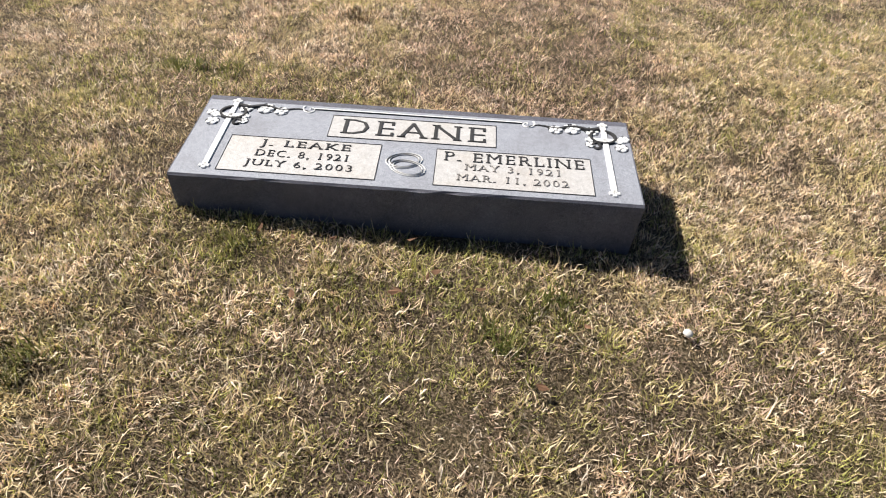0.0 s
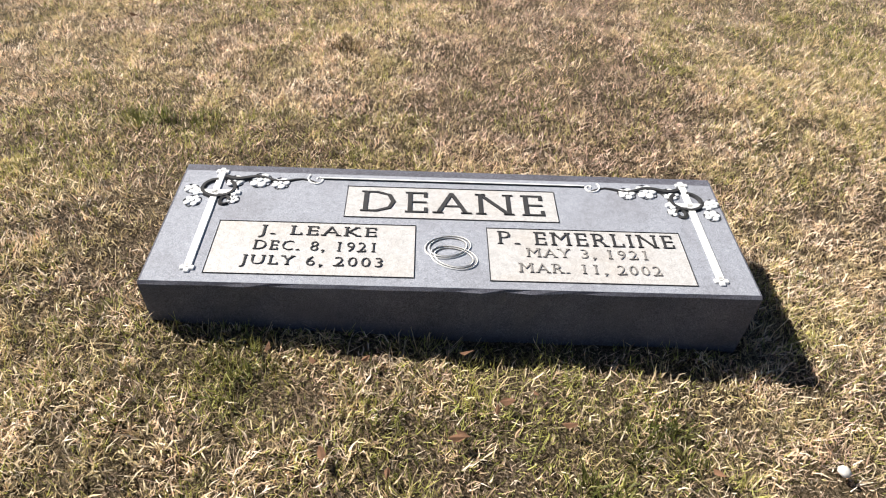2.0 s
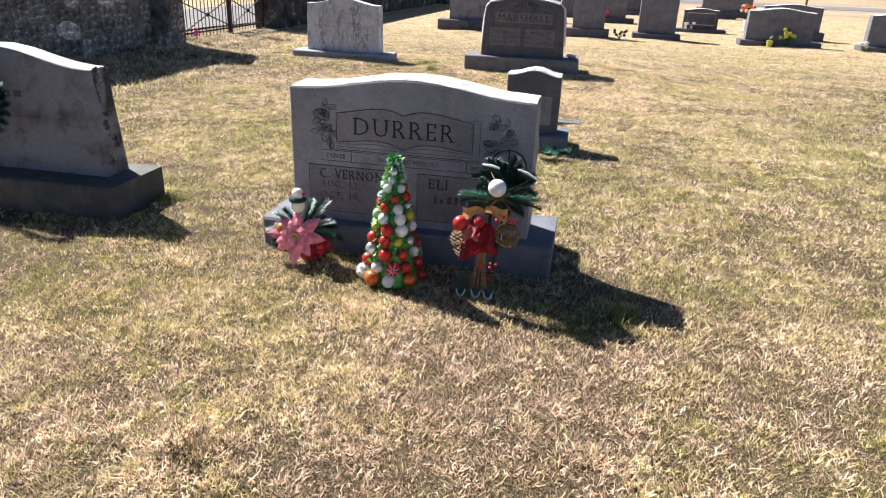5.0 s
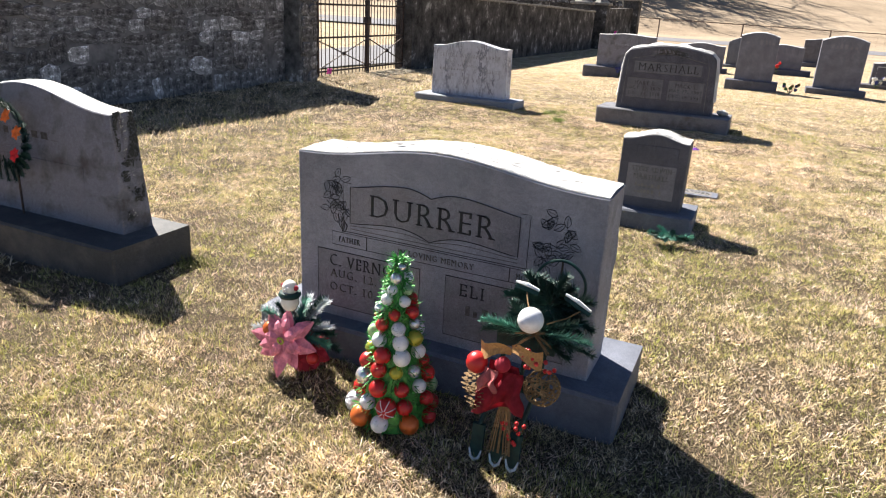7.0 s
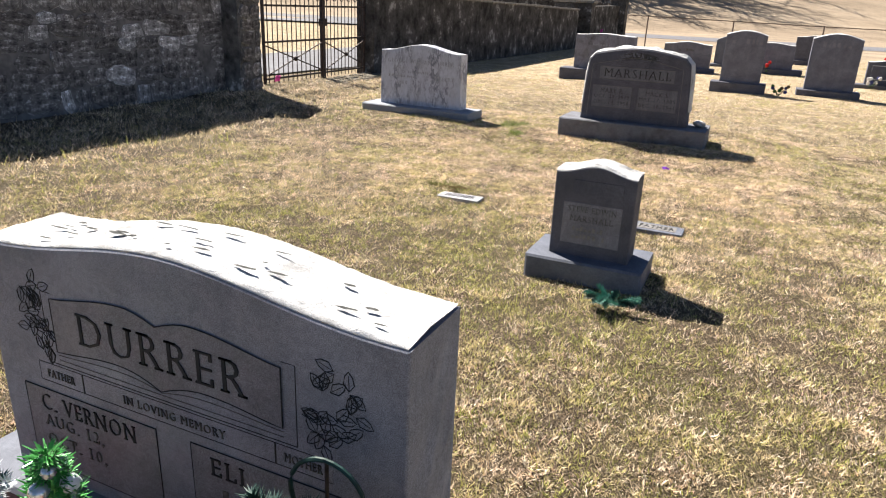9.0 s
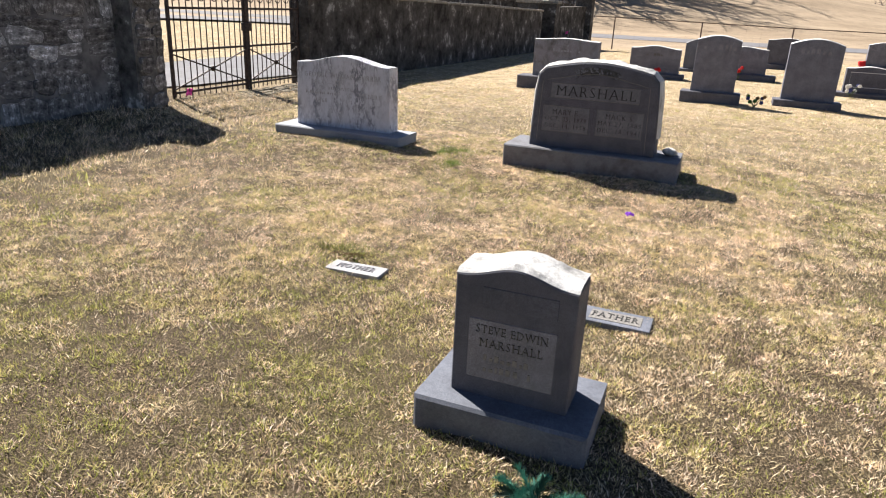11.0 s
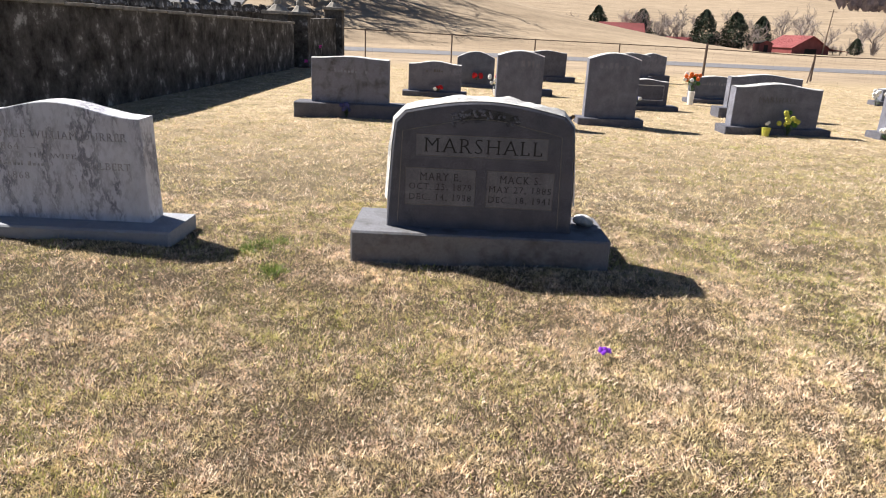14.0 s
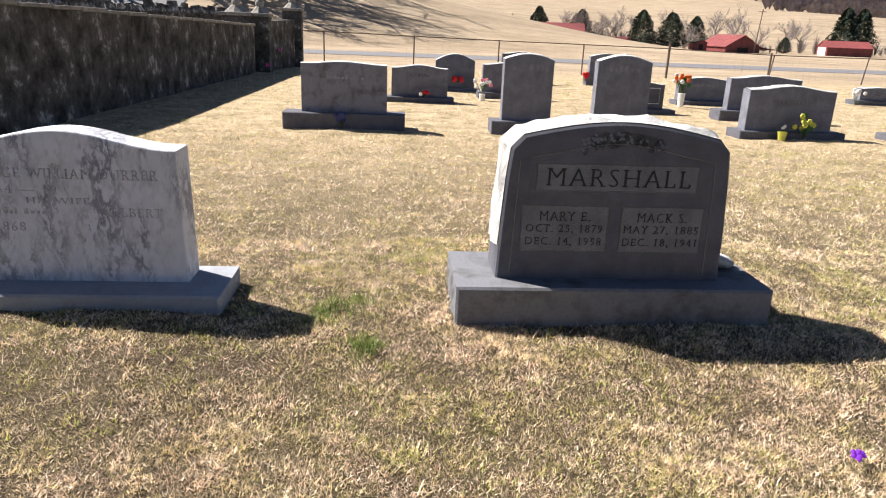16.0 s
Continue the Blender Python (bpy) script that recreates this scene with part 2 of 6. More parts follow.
VIVID_GREEN = blade_mat("fresh_green_blades", (0.15, 0.19, 0.05), (0.06, 0.09, 0.022), (0.13, 0.185, 0.045), (0.22, 0.27, 0.085), (0.09, 0.13, 0.03))
DARK_BROWN = blade_mat("dark_brown_twiggy_grass", (0.2, 0.14, 0.08), (0.05, 0.036, 0.02), (0.13, 0.095, 0.05), (0.3, 0.23, 0.14), (0.08, 0.06, 0.03))
DEAD = blade_mat("dead_matted_thatch", (0.34, 0.26, 0.16), (0.18, 0.125, 0.08), (0.42, 0.31, 0.22), (0.64, 0.51, 0.39), (0.3, 0.215, 0.15))
BROWN = blade_mat("brown_thatch", (0.5, 0.36, 0.26), (0.33, 0.205, 0.15), (0.65, 0.455, 0.365), (0.82, 0.64, 0.54), (0.52, 0.355, 0.275))


# ---- mesh helpers ----
def part(name, bm, material, parent=None, label="", kind=""):
    me = bpy.data.meshes.new(name)
    bm.to_mesh(me)
    bm.free()
    me.materials.append(material)
    ob = new(name, me)
    if parent:
        ob.parent = parent
    return tagged(ob, label, kind=kind)


def thing(name, x, y, z, rz=0.0, label="", category="", group="", kind=""):
    e = new(name)
    e.empty_display_size = 0.1
    e.matrix_basis = pose(x, y, z, 0, 0, rz)
    return tagged(e, label, category, group, kind)


def box(x0, x1, y0, y1, z0, z1, bev=0.0, seg=2, into=None):
    bm = into or bmesh.new()
    r = bmesh.ops.create_cube(bm, size=1.0)
    for v in r["verts"]:
        v.co = ((x0 + x1) / 2 + v.co.x * (x1 - x0), (y0 + y1) / 2 + v.co.y * (y1 - y0), (z0 + z1) / 2 + v.co.z * (z1 - z0))
    if bev:
        ed = {e for v in r["verts"] for e in v.link_edges}
        bmesh.ops.bevel(bm, geom=list(ed), offset=bev, segments=seg, affect="EDGES", profile=0.5)
    return bm


def tube(points, radius, sides=6, into=None, closed=False):
    """A round bar along points; radius is one number or one for each point."""
    bm = into or bmesh.new()
    pts = [Vector(p) for p in points]
    rad = radius if isinstance(radius, (list, tuple)) else [radius] * len(pts)
    rings = []
    for i, p in enumerate(pts):
        a = pts[i - 1] if (i or closed) else p
        b = pts[(i + 1) % len(pts)] if (i < len(pts) - 1 or closed) else p
        d = (b - a).normalized()
        u = d.orthogonal().normalized() if abs(d.z) > 0.95 else d.cross(Vector((0, 0, 1))).normalized()
        w = d.cross(u)
        rings.append([bm.verts.new(p + (u * math.cos(k * math.tau / sides) + w * math.sin(k * math.tau / sides)) * rad[i]) for k in range(sides)])
    pairs = list(zip(rings, rings[1:])) + ([(rings[-1], rings[0])] if closed else [])
    for r0, r1 in pairs:
        for k in range(sides):
            bm.faces.new((r0[k], r0[(k + 1) % sides], r1[(k + 1) % sides], r1[k]))
    if not closed:
        bm.faces.new(rings[0][::-1])
        bm.faces.new(rings[-1])
    return bm


def ball(c, r, into=None, u=12, v=8, sz=1.0):
    bm = into or bmesh.new()
    res = bmesh.ops.create_uvsphere(bm, u_segments=u, v_segments=v, radius=r)
    for q in res["verts"]:
        q.co = Vector((q.co.x, q.co.y, q.co.z * sz)) + Vector(c)
    for q in res["verts"]:
        for f in q.link_faces:
            f.smooth = True
    return bm


def add_serifs(bm):
    """Foot and head serifs on the stems of built-in letters, and ticks at the ends of their arms."""
    bars = []
    for e in bm.edges:
        p, q = sorted((v.co for v in e.verts), key=lambda c: c.x)
        if min(p.z, q.z) <= 0 or abs(p.y - q.y) > 2e-3 or q.x - p.x < 0.02:
            continue
        foot, head = abs(p.y - 0.024) < 0.003, abs(p.y - 0.658) < 0.003
        if not (foot or head):
            continue
        y0, y1 = (p.y, p.y + 0.034) if foot else (p.y - 0.034, p.y)
        if q.x - p.x < 0.15:
            bars.append((p.x - 0.06, q.x + 0.06, y0, y1))
            continue
        for v in e.verts:
            near = [o.other_vert(v).co for o in v.link_edges if o is not e and any(abs(f.normal.z) < 0.5 for f in o.link_faces)]
            if any(c.z > 0 and abs(c.x - v.co.x) < 0.2 * abs(c.y - v.co.y) for c in near):
                if v.co.x < q.x - 1e-4:
                    bars.append((p.x - 0.05, p.x + 0.02, y0, y1))
                else:
                    bars.append((q.x - 0.035, q.x, p.y if foot else p.y - 0.15, p.y + 0.15 if foot else p.y))
    for x0, x1, y0, y1 in bars:
        for c in bmesh.ops.create_cube(bm, size=1.0)["verts"]:
            c.co = ((x0 + x1) / 2 + c.co.x * (x1 - x0), (y0 + y1) / 2 + c.co.y * (y1 - y0), c.co.z * 0.0086)


def text_bm(body, width, height, flat=False, depth=0.0015, thin=-0.024, bold=0.03):
    """Serif letters with heavy stems, centred on the origin, standing in the plane y = 0 and read from -y, or lying flat and read from above."""
    cu = bpy.data.curves.new("lettering", "FONT")
    cu.body, cu.extrude, cu.resolution_u = body, 0.004, 2
    cu.space_character = 1.2
    cu.offset = thin
    tmp = new("lettering_tmp", cu)
    bpy.context.view_layer.update()
    me = bpy.data.meshes.new_from_object(tmp.evaluated_get(bpy.context.evaluated_depsgraph_get()))
    bpy.data.objects.remove(tmp)
    bpy.data.curves.remove(cu)
    bm = bmesh.new()
    bm.from_mesh(me)
    bpy.data.meshes.remove(me)
    add_serifs(bm)
    again = bmesh.ops.duplicate(bm, geom=list(bm.verts) + list(bm.edges) + list(bm.faces))["geom"]
    for v in again:
        if isinstance(v, bmesh.types.BMVert):
            v.co.x += bold
            v.co.z *= 1.06
    xs, ys = [v.co.x for v in bm.verts], [v.co.y for v in bm.verts]
    cx, cy, sx, sy = (min(xs) + max(xs)) / 2, (min(ys) + max(ys)) / 2, width / (max(xs) - min(xs)), height / (max(ys) - min(ys))
    for v in bm.verts:
        a, b, d = (v.co.x - cx) * sx, (v.co.y - cy) * sy, v.co.z / 0.004 * depth
        v.co = (a, b, d) if flat else (a, -d, b)
    return bm


def moved(bm, x, y, z):
    bmesh.ops.translate(bm, verts=bm.verts, vec=(x, y, z))
    return bm


# ---- ground ----
def smooth(a, b, v):
    t = np.clip((np.asarray(v, float) - a) / (b - a), 0, 1)
    return t * t * (3 - 2 * t)


TABLES = {}


def value_noise(x, y, cell, seed=0):
    """Smooth random heights from 0 to 1 over a lattice of that cell."""
    if seed not in TABLES:
        TABLES[seed] = np.random.default_rng(seed).random((256, 256))
    table = TABLES[seed]
    u, v = x / cell, y / cell
    i, j = np.floor(u).astype(int), np.floor(v).astype(int)
    fu, fv = u - i, v - j
    fu, fv = fu * fu * (3 - 2 * fu), fv * fv * (3 - 2 * fv)
    a = table[i % 256, j % 256] * (1 - fu) + table[(i + 1) % 256, j % 256] * fu
    b = table[i % 256, (j + 1) % 256] * (1 - fu) + table[(i + 1) % 256, (j + 1) % 256] * fu
    return a * (1 - fv) + b * fv


def land(x, y):
    x, y = np.asarray(x, float), np.asarray(y, float)
    near = 0.012 * np.sin(1.7 * x + 0.6 * y) + 0.01 * np.sin(0.8 * x - 1.9 * y + 1) + 0.006 * np.sin(4.1 * x + 3.3 * y)
    near = near - 0.01 * (1 - smooth(0.2, 2.4, y))
    near = near - 0.055 * np.clip(x, -1.5, 1.5) * (1 - smooth(1.7, 3.2, y)) * smooth(-3, 0.5, y)
    near = near + 0.02 * (value_noise(x, y, 0.27, 11) - 0.5) + 0.01 * (value_noise(x, y, 0.12, 12) - 0.5)
    near = near + 0.058 * smooth(10.9, 11.7, y) * (1 - smooth(13.0, 17.0, y)) * (1 - smooth(0.9, 2.2, x))
    away = smooth(16, 24, y)
    z = near * (1 - away) - 0.45 * smooth(28, 52, y) - 1.6 * smooth(90, 240, y)
    rise = 15.0 * (1 - smooth(-52, 54, x)) * smooth(-120, -40, x)
    z = z + rise * smooth(70, 118, y) * (1 - smooth(122, 200, y))
    z = z + 24 * smooth(280, 520, y) + 70 * smooth(500, 1100, y)
    z = z + 1.6 * np.sin(x * 0.025 + 1) * smooth(280, 400, y)
    return z + 0.5 * (1 - smooth(-40, -9, x)) * (1 - smooth(20, 60, y))


def spread(lo, hi, fine, far, growth=1.16):
    v = list(np.arange(lo, hi + 1e-6, fine))
    s, a = fine, hi
    while a < far:
        s *= growth
        a += s
        v.append(a)
    s, a = fine, lo
    while a > -far:
        s *= growth
        a -= s
        v.insert(0, a)
    return np.array(v)


def sheet(name, xs, ys, height, material, lift=0.0):
    gx, gy = np.meshgrid(xs, ys)
    gz = height(gx, gy) + lift
    verts = np.stack([gx, gy, gz], -1).reshape(-1, 3)
    nx = len(xs)
    i, j = np.meshgrid(np.arange(nx - 1), np.arange(len(ys) - 1))
    a = (j * nx + i).ravel()
    me = bpy.data.meshes.new(name)
    me.from_pydata(verts.tolist(), [], np.stack([a, a + 1, a + nx + 1, a + nx], -1).tolist())
    me.polygons.foreach_set("use_smooth", [True] * len(me.polygons))
    me.materials.append(material)
    return new(name, me)


ground = tagged(sheet("ground", spread(-5, 5, 0.1, 1500), np.concatenate([spread(0, 24, 0.2, 30)[0:1] * 0 - 1500, [-700, -300, -120, -50, -25, -12, -6, -3], np.arange(-1.0, 14, 0.1), np.arange(14, 24, 0.3), np.arange(24, 130, 1.5), np.arange(130, 560, 8), np.arange(560, 1600, 60)]), land, SOIL),
                "dry straw-coloured cemetery lawn running on to hay fields", "ground", kind="structure")
road = tagged(sheet("road", np.arange(-60, 260, 4.0), np.arange(58.0, 66.1, 2.0), land, ASPHALT, 0.02), "grey country road beyond the wire fence", "road", kind="structure")
drive = tagged(sheet("road", np.arange(-10.7, -7.1, 0.3), np.arange(-20, 40, 0.5), land, ASPHALT, 0.03), "grey asphalt drive outside the iron gate", "road", kind="structure")
lane = tagged(sheet("road", np.arange(-34, -23.5, 1.0), np.arange(-20, 90, 2.0), land, ASPHALT, 0.1), "grey lane past the drive", "road", kind="structure")



# ---- gravestones ----
def top_serp(x0, x1, zs, crest, n=20, dip=0.0):
    """A serpentine top: a raised middle that runs out into hollow shoulders."""
    out = []
    for i in range(n + 1):
        u = i / n
        k = 0.5 - 0.5 * math.cos(math.tau * u)
        out.append((x1 + (x0 - x1) * u, zs + (crest - zs) * k ** 1.15 - dip * math.sin(math.tau * u * 2) ** 2))
    return out


def top_oval(x0, x1, zs, crest, n=14):
    return [(x1 + (x0 - x1) * i / n, zs + (crest - zs) * math.sin(math.pi * i / n)) for i in range(n + 1)]


def slab_bm(profile, y0, y1, steps=6, rough=0.0, batter=0.0, seed=0, chamfer=0.006, top_rough=False):
    """A stone cut to the outline profile (x, z), from y0 to y1; rough breaks its top and flanks like pitched rock."""
    bm = bmesh.new()
    zlo = min(z for _, z in profile)
    zhi = max(z for _, z in profile)
    cx = sum(x for x, _ in profile) / len(profile)
    ys = [y0, y0 + chamfer] + [y0 + (y1 - y0) * i / steps for i in range(1, steps)] + [y1 - chamfer, y1]
    rings = []
    for j, y in enumerate(ys):
        ring = []
        end = j in (0, len(ys) - 1)
        for x, z in profile:
            up = (z - zlo) / (zhi - zlo)
            sx, sz = x, z
            if end:
                sx = x + (chamfer if x < cx else -chamfer)
                sz = z - (chamfer if up > 0.02 else 0)
            elif rough and up > 0.02 and 1 < j < len(ys) - 2:
                n = noise.noise(Vector((x * 9, y * 14, z * 9 + seed)))
                n2 = noise.noise(Vector((x * 25, y * 30, z * 25 + seed)))
                sx += (1 if x > cx else -1) * rough * (0.5 * n + 0.3 * n2) if up < 0.9 else 0
                sz += rough * (0.7 * n + 0.45 * n2) if up > 0.7 and top_rough else 0
            lean = batter * up * (1 if y < (y0 + y1) / 2 else -1)
            ring.append(bm.verts.new((sx, y + lean, sz)))
        rings.append(ring)
    m = len(profile)
    for r0, r1 in zip(rings, rings[1:]):
        for k in range(m):
            bm.faces.new((r0[k], r1[k], r1[(k + 1) % m], r0[(k + 1) % m]))
    bm.faces.new(rings[0])
    bm.faces.new(rings[-1][::-1])
    bmesh.ops.recalc_face_normals(bm, faces=bm.faces)
    return bm


def outline(x0, x1, z0, top, flank=6, taper=0.0):
    """Bottom left, bottom right, up the flank, along the top from x1 back to x0, and down."""
    a, b = top[0], top[-1]
    right = [(x1 + (a[0] - x1) * i / flank, z0 + (a[1] - z0) * i / flank) for i in range(flank)]
    left = [(b[0] + (x0 - b[0]) * i / flank, b[1] + (z0 - b[1]) * i / flank) for i in range(1, flank + 1)]
    return right + top + left


def letters(body, x, z, y, w, h, parent, material=CUT, name="inscription"):
    return part(name, moved(text_bm(body, w, h), x, y - 0.0015, z), material, parent, kind="stuff")


def bar_words(x, z, y, w, h, parent, material, seed, name="worn_inscription"):
    """A line of writing too worn to read: short uneven strokes."""
    r = random.Random(seed)
    bm = bmesh.new()
    a = x - w / 2
    while a < x + w / 2:
        s = r.uniform(0.35, 0.7) * h
        if r.random() < 0.85:
            box(a, a + s, y - 0.0015, y + 0.001, z - h / 2, z - h / 2 + h * r.choice((1, 1, 0.55)), into=bm)
        a += s + r.uniform(0.25, 0.5) * h
    return part(name, bm, material, parent, kind="stuff")


def frame_line(x0, x1, z0, z1, y, parent, material, t=0.004, name="carved_border"):
    pts = [(x0, y, z0), (x1, y, z0), (x1, y, z1), (x0, y, z1)]
    return part(name, tube(pts, t / 2, 4, closed=True), material, parent)


def panel(x0, x1, z0, z1, y, parent, material, name="panel", depth=0.003):
    return part(name, box(x0, x1, y - depth, y + 0.004, z0, z1, 0.0015, 1), material, parent)


def leaf_bm(cx, cz, y, a, length, wide, into, flat=False):
    """One small carved leaf from its foot, in the plane of the face."""
    d = Vector((math.cos(a), math.sin(a)))
    p = Vector((-d.y, d.x))
    c = Vector((cx, cz))
    pts = [c, c + d * length * 0.35 + p * wide, c + d * length * 0.75 + p * wide * 0.7, c + d * length, c + d * length * 0.75 - p * wide * 0.7, c + d * length * 0.35 - p * wide]
    vs = [into.verts.new((q.x, q.y, y + 0.003) if flat else (q.x, y - 0.003, q.y)) for q in pts]
    mid = into.verts.new((c.x + d.x * length / 2, c.y + d.y * length / 2, y + 0.007) if flat else (c.x + d.x * length / 2, y - 0.007, c.y + d.y * length / 2))
    for i in range(6):
        into.faces.new((vs[i], vs[(i + 1) % 6], mid))


def leaf_line(cx, cz, y, a, length, wide, into):
    """The cut outline of one carved leaf with its midrib."""
    d = Vector((math.cos(a), math.sin(a)))
    p = Vector((-d.y, d.x))
    c = Vector((cx, cz))
    pts = [c, c + d * length * 0.35 + p * wide, c + d * length * 0.75 + p * wide * 0.7, c + d * length, c + d * length * 0.75 - p * wide * 0.7, c + d * length * 0.35 - p * wide]
    tube([(q.x, y - 0.001, q.y) for q in pts], 0.0014, 4, into=into, closed=True)
    tube([(c.x, y - 0.001, c.y), (c.x + d.x * length * 0.8, y - 0.001, c.y + d.y * length * 0.8)], 0.0009, 3, into=into)


def base_stone(parent, x0, x1, y0, y1, h, material, rough=0.01, seed=1):
    bm = slab_bm(outline(x0, x1, -0.08, [(x1 + (x0 - x1) * i / 24, h) for i in range(25)], 7), y0, y1, 9, rough, 0.0, seed, 0.012)
    return part("base", bm, material, parent)


# flat companion marker with a sloping top
slab = thing("grave_marker", -0.09, 1.78, 0, label="low grey granite companion marker with carved crosses, in dry grass", category="gravestone")
SX0, SX1, SY0, SY1, SZ0, SZ1 = -0.722, 0.706, -0.238, 0.212, 0.156, 0.188
bm = bmesh.new()
n = 24
front = [[bm.verts.new((SX0 + (SX1 - SX0) * i / n + (0.02 if i == 0 else -0.02 if i == n else 0) * (1 - j / 3), SY0 + 0.006 * (noise.noise(Vector((i * 0.9, j * 1.3, 2)))), -0.12 + (SZ0 - 0.006 + 0.12) * j / 3)) for i in range(n + 1)] for j in range(4)]
top0 = [bm.verts.new((SX0 + (SX1 - SX0) * i / n, SY0 + 0.006, SZ0)) for i in range(n + 1)]
top1 = [bm.verts.new((SX0 + (SX1 - SX0) * i / n, SY1 - 0.006, SZ1)) for i in range(n + 1)]
back0 = [bm.verts.new((SX0 + (SX1 - SX0) * i / n, SY1, SZ1 - 0.006 + 0.004 * noise.noise(Vector((i, 3, 1))))) for i in range(n + 1)]
back1 = [bm.verts.new((SX0 + (SX1 - SX0) * i / n, SY1, -0.12)) for i in range(n + 1)]
rows = front + [top0, top1, back0, back1]
for r0, r1 in zip(rows, rows[1:]):
    for i in range(n):
        bm.faces.new((r0[i], r0[i + 1], r1[i + 1], r1[i]))
bm.faces.new([r[0] for r in rows][::-1])
bm.faces.new([r[n] for r in rows])
bmesh.ops.recalc_face_normals(bm, faces=bm.faces)
# Body darker than the top: the shade on its sides is in the colour.
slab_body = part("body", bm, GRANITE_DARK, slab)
TILT_SLAB = math.atan2(SZ1 - SZ0, SY1 - SY0)


def on_slab(bm, x, v, lift=0.002):
    """Lays a flat mesh on the marker's top, v metres up its face from the middle."""
    bmesh.ops.transform(bm, matrix=Matrix.Translation((x, v * math.cos(TILT_SLAB), 0.1729 + v * math.sin(TILT_SLAB) + lift)) @ Matrix.Rotation(TILT_SLAB, 4, "X"), verts=bm.verts)
    return bm


def flat_panel(x0, x1, v0, v1, material, name):
    p = part(name, on_slab(box((x0 - x1) / 2, (x1 - x0) / 2, (v0 - v1) / 2, (v1 - v0) / 2, -0.004, 0.0012, 0.001, 1), (x0 + x1) / 2, (v0 + v1) / 2, 0.0), material, slab_body)
    w, h = (x1 - x0) / 2, (v1 - v0) / 2
    part("carved_border", on_slab(tube([(-w, -h, 0), (w, -h, 0), (w, h, 0), (-w, h, 0)], 0.0022, 4, closed=True), (x0 + x1) / 2, (v0 + v1) / 2, 0.001), CUT, slab_body)
    return p


# Thin paler plate: the sunlight on the top is put into its colour.
part("polished_top", on_slab(box(SX0 + 0.004, SX1 - 0.004, -0.232, 0.206, -0.006, 0.0), 0.0, 0.0, 0.0004), GRANITE_SLAB, slab_body, "smooth blue-grey top face, coloured paler than the sides as if lit")
flat_panel(-0.284, 0.263, 0.006, 0.13, TABLET, "name_tablet")
flat_panel(-0.585, -0.102, -0.204, -0.022, TABLET, "name_tablet")
flat_panel(0.075, 0.562, -0.207, -0.023, TABLET, "name_tablet")
for body, x, v, w, h, m in (("DEANE", -0.008, 0.07, 0.475, 0.082, CUT), ("J. LEAKE", -0.34, -0.058, 0.285, 0.044, CUT), ("DEC. 8, 1921", -0.342, -0.11, 0.29, 0.038, CUT), ("JULY 6, 2003", -0.342, -0.163, 0.33, 0.04, CUT),
                            ("P. EMERLINE", 0.32, -0.058, 0.44, 0.046, CUT), ("MAY 3, 1921", 0.315, -0.112, 0.295, 0.036, CUT_GREY), ("MAR. 11, 2002", 0.315, -0.165, 0.34, 0.036, CUT_GREY)):
    part("inscription", on_slab(text_bm(body, w, h, True, bold=0.036 if body == "DEANE" else 0.028), x, v), m, slab_body, kind="stuff")
